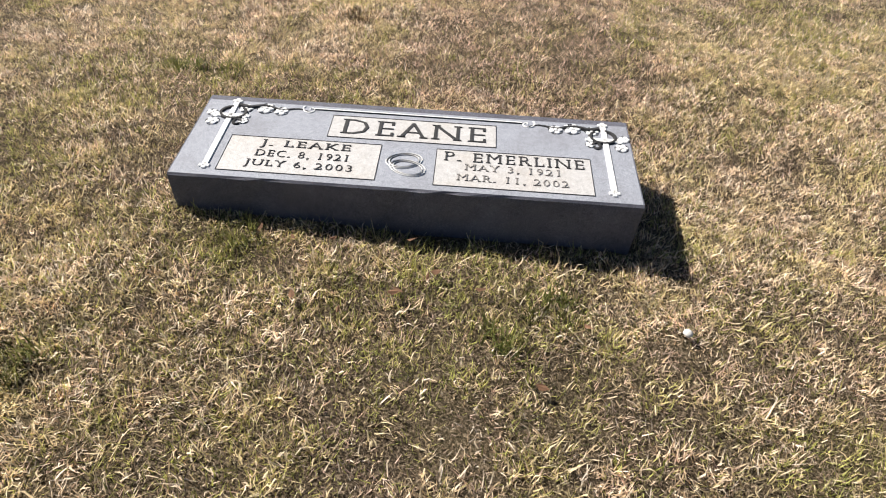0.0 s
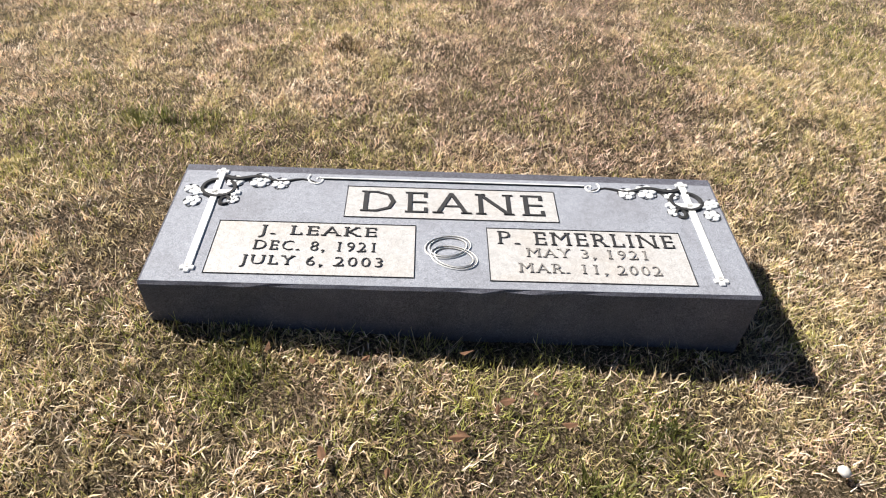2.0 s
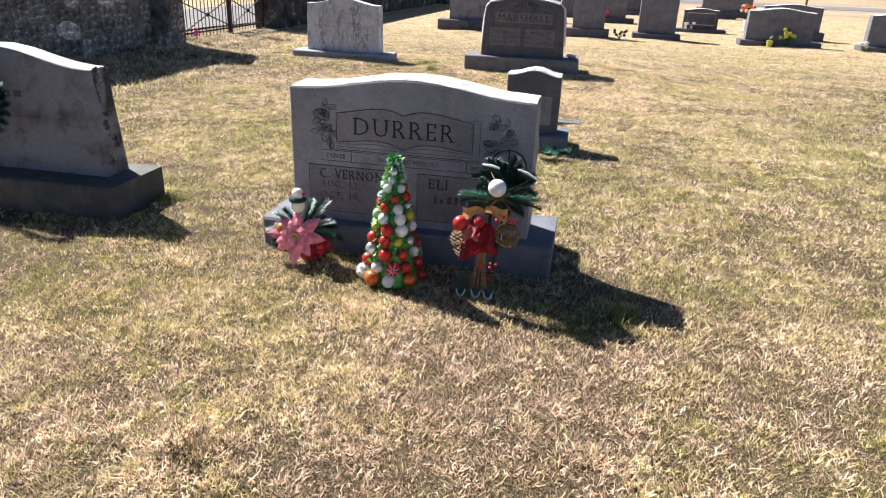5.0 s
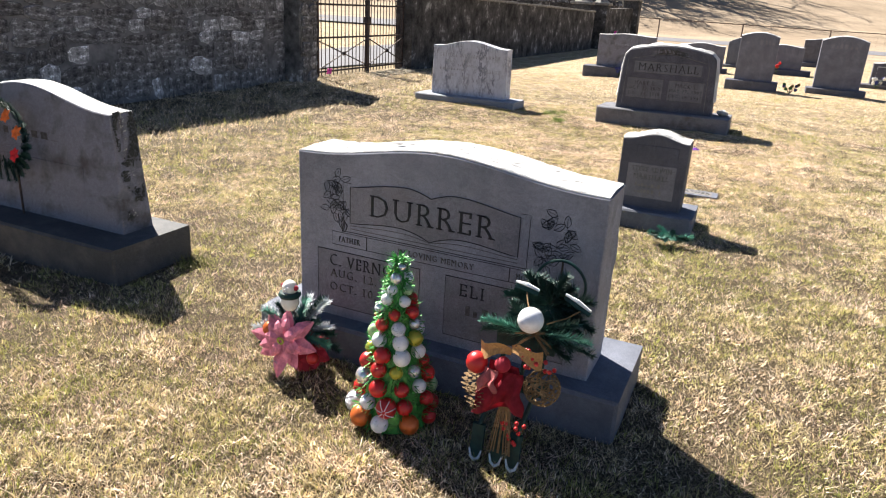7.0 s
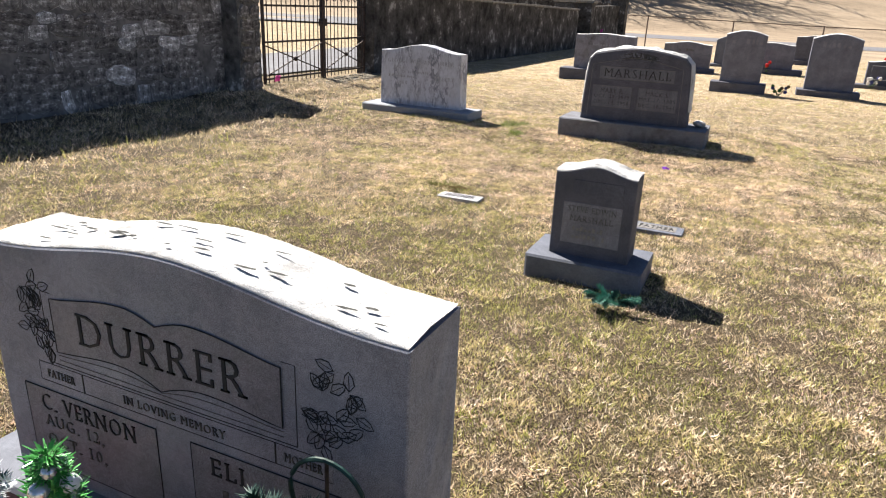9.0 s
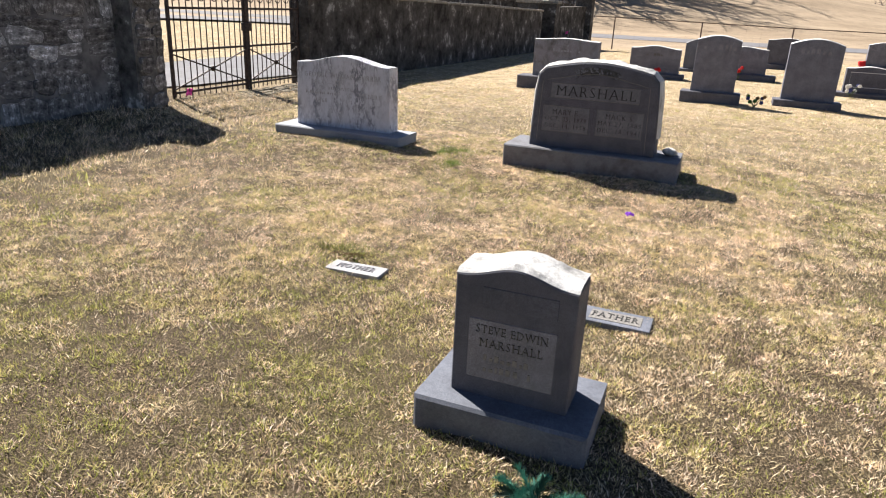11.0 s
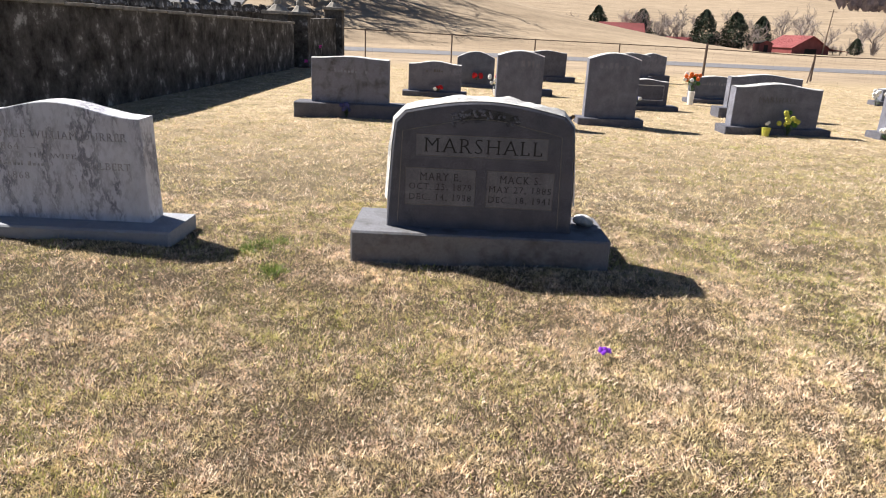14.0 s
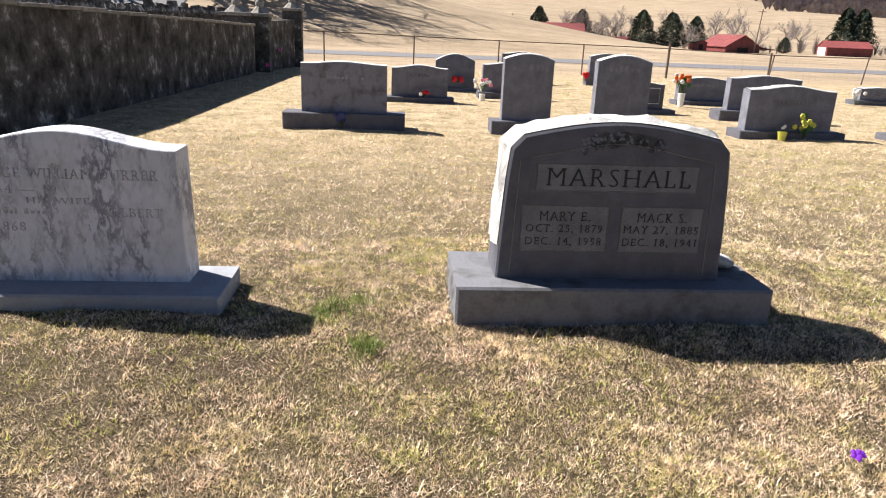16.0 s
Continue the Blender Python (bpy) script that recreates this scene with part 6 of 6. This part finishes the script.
bouquet(3.05, 22.0, 0.02, "white cloth flowers at a low headstone", [WHITE_P, WHITE_P, BLUE_P], 9, 0.045, 0.16, 0.24, 5)
bouquet(4.86, 23.9, gz(4.86, 23.9), "orange and white cloth flowers in a white vase", [ORANGE, ORANGE, WHITE_P, ORANGE, LEAF], 16, 0.055, 0.22, 0.4, 6, (WHITE_P, 0.08, 0.3))
bouquet(4.83, 18.95, gz(4.83, 18.95), "yellow cloth flowers with dark leaves", [YELLOW, YELLOW, LEAF], 13, 0.05, 0.17, 0.38, 7)
bouquet(4.48, 18.95, gz(4.48, 18.95), "small yellow pot of white flowers", [WHITE_P], 3, 0.03, 0.05, 0.1, 8, (YELLOW, 0.075, 0.14))
bouquet(-2.31, 18.66, gz(-2.31, 18.66), "dark blue cloth flowers at a headstone's base", [BLUE_P], 8, 0.04, 0.09, 0.26, 9)
bouquet(10.2, 25.7, gz(10.2, 25.7), "white cloth flowers beside a low headstone", [WHITE_P], 9, 0.06, 0.2, 0.4, 10)
bouquet(1.15, 18.75, gz(1.15, 18.75), "withered dark flowers between tall headstones", [LEAF, BLUE_P, VINE], 8, 0.04, 0.16, 0.2, 11)
bouquet(6.45, 18.95, gz(6.45, 18.95), "white cloth flowers beside a headstone", [WHITE_P], 6, 0.05, 0.12, 0.2, 12)
bouquet(4.3, 30.0, 0.05, "scarlet cloth flowers in the last row", [SCARLET], 7, 0.07, 0.15, 0.3, 14)

# small things on the lawn
vio = thing("violet", 0.136, 10.63, gz(0.136, 10.63) + 0.03, 0, "single purple flower lying in the dry grass", "flower")
petals(vio, (0, 0, 0.02), 5, 0.026, 0.012, PURPLE, random.Random(1), 0.4, face=Vector((0, -0.6, 1)))
petals(vio, (0.03, 0.01, 0.015), 4, 0.02, 0.01, PURPLE, random.Random(2), 0.4, face=Vector((0.3, -0.4, 1)))
bm = ball((0, 0, 0), 0.014, None, 9, 7, 0.7)
for q in bm.verts:
    q.co *= 1 + 0.25 * noise.noise(q.co * 60)
peb = part("pebble", bm, PEBBLE)
peb.matrix_basis = pose(0.712, 1.196, gz(0.712, 1.196) + 0.026)
tagged(peb, "pale pebble lying in the dry grass", "stone")
bm = ball((0, 0, 0), 0.07, None, 10, 8, 0.55)
for q in bm.verts:
    q.co *= 1 + 0.3 * noise.noise(q.co * 18)
chip = part("loose_stone", bm, GRANITE_PITCHED_LIT)
chip.matrix_basis = pose(0.285, 12.12, 0.28, 0, 0, 20)
tagged(chip, "pale loose stone resting on a headstone's base", "stone")
for k, (x, y, z) in enumerate(((-6.35, 13.2, 0.16), (-5.5, 30.8, 0.2), (-5.45, 33.0, 0.6))):
    rb = thing("ribbon", x, y, z, 0, "bright pink marking ribbon by the wall", "ribbon", "pink ribbons")
    part("stake", tube([(0, 0, -z), (0, 0, 0.05)], 0.005, 4), IRON, rb)
    petals(rb, (0, 0, 0), 4, 0.07, 0.03, HOT_PINK, random.Random(k), 0.5, "ribbon_loop")
r = random.Random(61)
for k in range(26):
    x, y = r.choice(((r.uniform(-0.6, 0.5), r.uniform(1.15, 1.48)), (r.uniform(-2, 2), r.uniform(0.5, 12)), (r.uniform(-1.5, 1.5), r.uniform(2, 4.2))))
    bm = bmesh.new()
    s = r.uniform(0.008, 0.015)
    vs = [bm.verts.new((s * a, s * b, s * c)) for a, b, c in ((-1.3, 0, 0.3), (-0.4, -0.7, 0), (0.6, -0.5, 0.25), (1.4, 0, 0.6), (0.5, 0.6, 0.1), (-0.5, 0.6, 0.35))]
    bm.faces.new(vs[:4])
    bm.faces.new([vs[0], vs[3], vs[4], vs[5]])
    lf = part("fallen_leaf", bm, DEAD_LEAF)
    lf.matrix_basis = pose(x, y, gz(x, y) + 0.03, r.uniform(-25, 25), r.uniform(-25, 25), r.uniform(0, 360))
    tagged(lf, "curled dead brown leaf on the grass", "leaf", "fallen leaves")
for k in range(3):
    tw = part("twig", tube([(-0.09, 0, 0.0), (-0.03, 0.015 * k, 0.02), (0.04, -0.01, 0.015), (0.1, 0.02, 0.03)], [0.004, 0.0035, 0.003, 0.0015], 5), VINE)
    tw.matrix_basis = pose(-1.3 + 0.06 * k, 8.825, gz(-1.27, 8.82) + 0.03, 0, 0, 12 * k)
    tagged(tw, "dry brown twig lying over the marker's edge", "twig", "twigs by the marker")

# stones of the wall beside the gate
r = random.Random(77)
d = (Vector(LW_B) - Vector(LW_A)).normalized()
outn = Vector((d.y, -d.x))
shapes = []
for k in range(14):
    bm = bmesh.new()
    rr = random.Random(900 + k)
    n = 9
    ringb, ringt, ringm = [], [], []
    for i in range(n):
        a = i * math.tau / n + rr.uniform(-0.2, 0.2)
        ca, sa = math.cos(a), math.sin(a)
        sq = 0.5 / max(abs(ca), abs(sa)) ** 0.9
        q = sq * rr.uniform(0.84, 1.04)
        ringb.append(bm.verts.new((0.0, ca * q, sa * q)))
        ringm.append(bm.verts.new((0.7, ca * q * 0.93, sa * q * 0.93)))
        ringt.append(bm.verts.new((1.0, ca * q * 0.78, sa * q * 0.8)))
    for r0, r1 in ((ringb, ringm), (ringm, ringt)):
        for i in range(n):
            bm.faces.new((r0[i], r0[(i + 1) % n], r1[(i + 1) % n], r1[i]))
    bm.faces.new(ringt)
    bmesh.ops.recalc_face_normals(bm, faces=bm.faces)
    me = bpy.data.meshes.new("stone")
    bm.to_mesh(me)
    bm.free()
    me.materials.append(WALL_STONE)
    shapes.append(me)
z = 0.02
while z < 2.05:
    h = r.uniform(0.12, 0.3)
    s = 10.15
    while s > 2.5:
        w = r.uniform(0.17, 0.46)
        c = Vector(LW_A) + d * (s - w / 2)
        st = new("stone", r.choice(shapes))
        st.parent = left_wall
        depth = r.uniform(0.004, 0.022)
        st.matrix_basis = Matrix.Translation((c.x - 0.02, c.y, z + h / 2 + r.uniform(-0.03, 0.03))) @ Matrix.Rotation(math.atan2(-d.x, d.y), 4, "Z") @ Matrix.Rotation(r.uniform(-0.2, 0.2), 4, "X") @ Matrix.Diagonal((depth + 0.02, w * r.uniform(1.02, 1.3), h * r.uniform(1.05, 1.35), 1))
        s -= w
    z += h

# stones on the gate pier's faces
r = random.Random(78)
z = 0.03
while z < 2.1:
    h = r.uniform(0.14, 0.24)
    cut = r.uniform(-0.1, 0.1)
    for y0, y1 in ((-0.24, cut), (cut, 0.24)):
        st = new("stone", r.choice(shapes))
        st.parent = gate_pier
        st.matrix_basis = Matrix.Translation((0.225, (y0 + y1) / 2, z + h / 2)) @ Matrix.Rotation(r.uniform(-0.15, 0.15), 4, "X") @ Matrix.Diagonal((r.uniform(0.04, 0.06), (y1 - y0) * 1.02, h * 1.02, 1))
    z += h



# ---- grass ----
KEEP_OUT = ((-0.82, 0.625, 1.535, 2.0), (-1.06, 0.47, 4.83, 5.33), (-3.66, -1.98, 4.9, 5.42), (-0.22, 0.43, 7.48, 7.86), (-3.92, -2.39, 11.8, 12.27), (-1.24, 0.4, 11.73, 12.3), (-1.31, -1.02, 8.69, 8.785), (0.175, 0.505, 8.715, 8.845))


def tussock(x, y):
    """Where the sward is high (1) and where it is worn down to the soil (0)."""
    return 0.45 * value_noise(x, y, 0.06, 1) + 0.4 * value_noise(x, y, 0.025, 2) + 0.15 * value_noise(x, y, 0.16, 3)


def blades(name, tufts, per, x0, x1, y0, y1, accept, length, width, lean, material, label, seed, clump=0.026, bent=True):
    """Tufts of bent blades scattered over a field; accept(x, y, rng) keeps some of the tufts."""
    rng = np.random.default_rng(seed)
    tx, ty = rng.uniform(x0, x1, tufts), rng.uniform(y0, y1, tufts)
    high = tussock(tx, ty)
    keep = accept(tx, ty, rng) & (rng.random(tufts) < np.maximum(0.36, smooth(0.24, 0.48, high)))
    if x1 - x0 > 3:
        keep &= rng.random(tufts) < smooth(-0.05, 0.8, np.minimum(tx - x0, x1 - tx))
    tx, ty, high = tx[keep], ty[keep], high[keep]
    tall = rng.uniform(0.5, 1.4, len(tx)) * (0.5 + 1.0 * high)
    comb = rng.uniform(0, math.tau, len(tx))
    i = np.repeat(np.arange(len(tx)), per)
    off = rng.normal(0, clump, (len(i), 2))
    x, y = tx[i] + off[:, 0], ty[i] + off[:, 1]
    ok = np.ones(len(x), bool)
    for a0, a1, b0, b1 in KEEP_OUT:
        ok &= ~((x > a0) & (x < a1) & (y > b0) & (y < b1))
    x, y, i, off = x[ok], y[ok], i[ok], off[ok]
    n = len(x)
    z = land(x, y)
    ox, oy = off[:, 0] / clump + 0.5 * np.cos(comb[i]), off[:, 1] / clump + 0.5 * np.sin(comb[i])
    a = np.arctan2(oy, ox) + rng.normal(0, 1.1, n)
    ln = length * tall[i] * rng.uniform(0.6, 1.3, n)
    w = width * rng.uniform(0.6, 1.3, n)
    t0 = np.radians(rng.uniform(lean[0], lean[1], n))
    t1 = t0 + np.radians(rng.uniform(-30, 85, n))
    a1 = a + rng.normal(0, 0.7, n)
    dx, dy = np.cos(a), np.sin(a)
    tw = rng.normal(0, 0.8, n)
    sx, sy = -np.sin(a + tw) * w / 2, np.cos(a + tw) * w / 2
    m1 = np.stack([x + dx * np.sin(t0) * ln * 0.5, y + dy * np.sin(t0) * ln * 0.5, z + np.cos(t0) * ln * 0.5 + 0.002], -1)
    tip = m1 + np.stack([np.cos(a1) * np.sin(t1) * ln * 0.5, np.sin(a1) * np.sin(t1) * ln * 0.5, np.cos(t1) * ln * 0.5], -1)
    tip[:, 2] = np.maximum(tip[:, 2], z + 0.004 + 0.01 * rng.random(n))
    m1[:, 2] = np.maximum(m1[:, 2], z + 0.003 + 0.012 * rng.random(n))
    side = np.stack([sx, sy, np.zeros(n)], -1)
    foot = np.stack([x, y, z - 0.004], -1)
    co = np.stack([foot - side, foot + side, m1 + side * 0.9, m1 - side * 0.9, tip], 1).reshape(-1, 3)
    me = bpy.data.meshes.new(name)
    if not bent:
        mid = foot + (tip - foot) * 0.5 + np.stack([np.zeros(n), np.zeros(n), ln * 0.1], -1)
        co = np.stack([foot - side, foot + side, mid + (tip - foot) * rng.uniform(0.2, 0.5, n)[:, None]], 1).reshape(-1, 3)
        me.vertices.add(n * 3)
        me.vertices.foreach_set("co", co.astype(np.float32).ravel())
        me.loops.add(n * 3)
        me.loops.foreach_set("vertex_index", np.arange(n * 3, dtype=np.int32))
        me.polygons.add(n)
        me.polygons.foreach_set("loop_start", (np.arange(n) * 3).astype(np.int32))
        me.update(calc_edges=True)
        me.materials.append(material)
        return tagged(new(name, me), label, "grass", kind="stuff")
    me.vertices.add(n * 5)
    me.vertices.foreach_set("co", co.astype(np.float32).ravel())
    base = (np.arange(n) * 5)[:, None]
    loops = np.concatenate([base + np.array([0, 1, 2, 3]), base + np.array([3, 2, 4])], 1).ravel()
    me.loops.add(n * 7)
    me.loops.foreach_set("vertex_index", loops.astype(np.int32))
    me.polygons.add(n * 2)
    st = (np.arange(n) * 7)[:, None] + np.array([0, 4])
    me.polygons.foreach_set("loop_start", st.ravel().astype(np.int32))
    me.update(calc_edges=True)
    me.materials.append(material)
    return tagged(new(name, me), label, "grass", kind="stuff")


def patch(x, y, s=1.0, p=0.0):
    k = 30 + 3 * int(p)
    return 3.4 * (0.5 * value_noise(x, y, 1.4 / s, k) + 0.3 * value_noise(x, y, 0.55 / s, k + 1) + 0.2 * value_noise(x, y, 0.22 / s, k + 2) - 0.5)


def grave(x, y):
    """A bare grave plot of brown thatch behind the low marker."""
    w = 0.12 * patch(x, y, 3.0, 4)
    return smooth(-0.3, 0.0, x + w) * (1 - smooth(0.7, 0.95, x + w)) * smooth(2.1, 2.4, y) * (1 - smooth(4.1, 4.4, y + w))


def corridor(x, y):
    """Tufts thin out away from the walked strip."""
    return 1 - 0.7 * smooth(2.6, 5.0, np.abs(x + 0.3))


def near_spot(x, y, spots):
    s = np.zeros_like(x)
    for cx, cy, rad, k in spots:
        s = s + k * np.exp(-((x - cx) ** 2 + (y - cy) ** 2) / rad ** 2)
    return s


LUSH = ((0.1, 1.25, 0.3, 0.5), (-0.2, 0.9, 0.3, 0.4), (-0.9, 1.5, 0.3, 0.5), (0.6, 0.9, 0.25, 0.4), (-1.2, 1.0, 0.3, 0.4), (-1.0, 11.0, 0.5, 0.5), (-0.4, 10.4, 0.5, 0.4), (-1.9, 11.2, 0.4, 0.5), (-0.9, 12.4, 0.5, 0.6), (-1.9, 13.2, 0.6, 0.6), (0.3, 6.9, 0.35, 0.7), (-0.5, 7.2, 0.4, 0.5), (-0.9, 8.3, 0.4, 0.5), (-1.9, 7.0, 0.6, 0.5), (-2.2, 6.0, 0.5, 0.5), (-0.9, 5.9, 0.5, 0.4), (-1.41, 8.93, 0.2, 1.3), (-1.15, 8.95, 0.16, 0.9), (-1.67, 11.5, 0.13, 1.6), (-1.85, 11.88, 0.22, 1.2), (-1.5, 12.0, 0.2, 0.6), (-0.74, 11.65, 0.12, 0.9), (-0.3, 11.4, 0.4, 0.3), (0.19, 1.2, 0.4, 0.6), (-0.5, 1.35, 0.25, 0.5), (-1.2, 2.3, 0.5, 0.5), (-0.7, 0.85, 0.5, 0.4), (0.6, 4.4, 0.3, 0.6), (0.9, 4.5, 0.3, 0.5), (-0.8, 7.5, 0.7, 0.4), (0.1, 6.5, 0.6, 0.35), (-1.3, 7.0, 0.6, 0.3), (-1.9, 5.35, 0.12, 1.0), (-1.8, 4.45, 0.3, 0.4), (0.99, 0.8, 0.25, 0.5))
TALL = ((-0.5, 3.18, 0.07), (-1.41, 8.93, 0.1), (-1.25, 8.9, 0.07), (0.2, 1.13, 0.06), (-0.96, 0.88, 0.06), (-1.66, 11.49, 0.08), (-1.78, 11.93, 0.1), (-1.9, 11.8, 0.07), (-1.9, 5.34, 0.07), (-1.15, 2.5, 0.07), (0.62, 4.38, 0.08), (0.35, 1.25, 0.07), (-0.6, 1.4, 0.08), (0.8, 4.5, 0.08), (-0.95, 2.5, 0.06), (0.1, 8.93, 0.07), (0.05, 8.85, 0.05))
BARE = ((-1.5, 11.62, 0.2, 1.0), (-1.32, 11.7, 0.2, 1.0), (-1.5, 11.3, 0.16, 0.7))


def straw_here(x, y, g):
    return g.random(len(x)) < corridor(x, y) * (1 - 0.7 * grave(x, y)) * np.clip(0.6 + 0.5 * patch(x, y, 2.4, 7) + 0.35 * patch(x, y, 5.3, 2) - 0.4 * near_spot(x, y, LUSH) - 0.6 * near_spot(x, y, BARE), 0.22, 1)


def green_here(x, y, g):
    return g.random(len(x)) < corridor(x, y) * np.clip(0.4 + 0.5 * patch(x, y, 1.3, 1) + 0.6 * patch(x, y, 4.1, 3) + 0.22 * smooth(2.0, 4.0, y) * (1 - smooth(8.0, 10.0, y)) - 0.05 * smooth(8.5, 12.0, y) - 0.9 * near_spot(x, y, BARE) - 0.8 * grave(x, y) + near_spot(x, y, LUSH), 0.015, 1)


def thatch_here(x, y, g):
    return g.random(len(x)) < corridor(x, y) * np.clip(0.22 + 0.9 * grave(x, y) + 0.3 * patch(x, y, 0.8, 5) + 0.3 * patch(x, y, 3.7, 9) + 0.25 * smooth(9.0, 11.0, y) + 1.2 * near_spot(x, y, BARE), 0.03, 1)


blades("dry_grass", 52000, 9, -2.7, 2.9, 0.1, 5.0, straw_here, 0.03, 0.0042, (30, 97), STRAW, "straw-coloured dormant lawn grass, mown short", 1, 0.02, False)
blades("dry_grass", 26000, 8, -2.2, 2.4, 0.1, 4.6, straw_here, 0.038, 0.0034, (40, 95), STRAW, "longer curled straw in the lawn", 21, 0.03)
blades("green_grass", 40000, 9, -2.7, 2.9, 0.1, 5.0, green_here, 0.033, 0.0034, (15, 85), GREEN, "green winter grass in patches among the straw", 2, 0.02, False)
blades("thatch", 26000, 9, -2.7, 2.9, 0.1, 5.0, thatch_here, 0.04, 0.0036, (50, 90), BROWN, "brown matted thatch over the graves", 3, 0.024, False)
blades("dry_grass", 118000, 9, -4.6, 4.6, 5.0, 13.2, straw_here, 0.03, 0.0056, (40, 98), STRAW, "straw-coloured dormant lawn grass, mown short", 11, 0.02, False)
blades("dry_grass", 11000, 8, -3.4, 3.0, 5.0, 12.0, straw_here, 0.036, 0.0032, (45, 95), STRAW, "longer curled straw in the lawn", 22, 0.03)
blades("green_grass", 56000, 9, -4.6, 4.6, 5.0, 13.2, green_here, 0.032, 0.005, (25, 90), GREEN, "green winter grass in patches among the straw", 12, 0.02, False)
blades("thatch", 24000, 8, -4.6, 4.6, 5.0, 13.2, thatch_here, 0.034, 0.0052, (50, 95), BROWN, "brown matted thatch between the graves", 13, 0.026, False)
blades("dry_grass", 30000, 10, -2.7, 1.8, 8.6, 12.6, straw_here, 0.026, 0.0038, (40, 96), STRAW, "fine matted straw close to the ground", 31, 0.03, False)
blades("thatch", 16000, 9, -2.7, 1.8, 8.6, 12.6, lambda x, y, g: g.random(len(x)) < 0.3, 0.03, 0.0036, (30, 90), BROWN, "fine brown thatch close to the ground", 33, 0.03, False)
blades("dry_grass", 24000, 10, -2.2, 2.2, 0.2, 4.8, lambda x, y, g: g.random(len(x)) < 0.75, 0.024, 0.003, (40, 90), DEAD, "fine matted dead grass close to the ground", 32, 0.03, False)
blades("dry_grass", 36000, 8, -5.5, 7.0, 12.8, 19.0, lambda x, y, g: g.random(len(x)) < (1.0 - 0.6 * smooth(13.0, 19.0, y)) * (0.9 + 0.4 * patch(x, y, 1.6, 4)), 0.04, 0.0075, (45, 97), STRAW, "straw-coloured lawn grass behind the headstones", 34, 0.03, False)
blades("green_grass", 12000, 8, -5.5, 7.0, 12.8, 18.0, lambda x, y, g: g.random(len(x)) < np.clip(0.35 + 0.7 * patch(x, y, 1.1, 6), 0.05, 1), 0.04, 0.007, (30, 90), GREEN, "green patches of lawn grass behind the headstones", 35, 0.03, False)
for k, (cx, cy, rad) in enumerate(TALL):
    blades("grass_tuft", 40, 10, cx - rad * 1.5, cx + rad * 1.5, cy - rad * 1.2, cy + rad * 1.2, lambda x, y, g: np.hypot(x - cx, y - cy) < rad * (0.5 + g.random(len(x))), 0.052, 0.004, (0, 60), DARK_BROWN if k == 0 else VIVID_GREEN if cy > 11 else DARK_GREEN, "dark brown twiggy clump of dead grass" if k == 0 else "fresh green tuft of grass by the stone" if cy > 11 else "darker long tuft of green grass left by the mower", 50 + k, 0.012)
blades("dry_grass", 5000, 8, -4.6, -2.7, 2.0, 5.0, straw_here, 0.055, 0.006, (25, 80), STRAW, "straw-coloured grass beside the old stone", 14, 0.03)
blades("dry_grass", 5000, 8, 2.9, 4.8, 2.0, 5.0, straw_here, 0.055, 0.006, (25, 80), STRAW, "straw-coloured grass on the open lawn", 15, 0.03)
blades("dry_grass", 30000, 8, -7.0, 14.0, 12.8, 38.0, lambda x, y, g: g.random(len(x)) < (1.1 - (y - 12.8) / 30), 0.05, 0.011, (45, 95), STRAW, "straw-coloured dormant lawn grass between the far headstones", 4, 0.05, False)
blades("green_grass", 5000, 7, -7.0, 12.0, 12.8, 34.0, lambda x, y, g: g.random(len(x)) < np.clip(0.2 + 0.8 * patch(x, y, 0.7, 2), 0.03, 1), 0.055, 0.011, (30, 85), GREEN, "green winter grass among the far headstones", 5, 0.05, False)
blades("dry_grass", 9000, 7, -6.5, -4.4, 0.5, 16.0, lambda x, y, g: g.random(len(x)) < 0.9, 0.07, 0.007, (30, 80), STRAW, "straw-coloured grass along the wall", 6, 0.04, False)
blades("dry_grass", 9000, 7, 4.4, 11.0, 4.0, 13.2, lambda x, y, g: g.random(len(x)) < 0.9, 0.07, 0.009, (30, 80), STRAW, "straw-coloured grass on the open lawn", 7, 0.04, False)
blades("dry_grass", 18000, 7, -6.3, 13.0, -5.0, 13.0, lambda x, y, g: (np.abs(x + 0.3) > 2.6 + 0.8 * g.random(len(x))) | (y < 0.3 + 0.5 * g.random(len(x))), 0.06, 0.009, (20, 80), STRAW, "straw-coloured lawn grass round the graves", 8, 0.05, False)
blades("green_grass", 7000, 7, -6.3, 13.0, -5.0, 13.0, lambda x, y, g: ((np.abs(x + 0.3) > 3.0) | (y < 0.3)) & (patch(x, y, 0.9, 2) > 0.0), 0.06, 0.009, (10, 70), GREEN, "green patches of lawn grass round the graves", 9, 0.05, False)
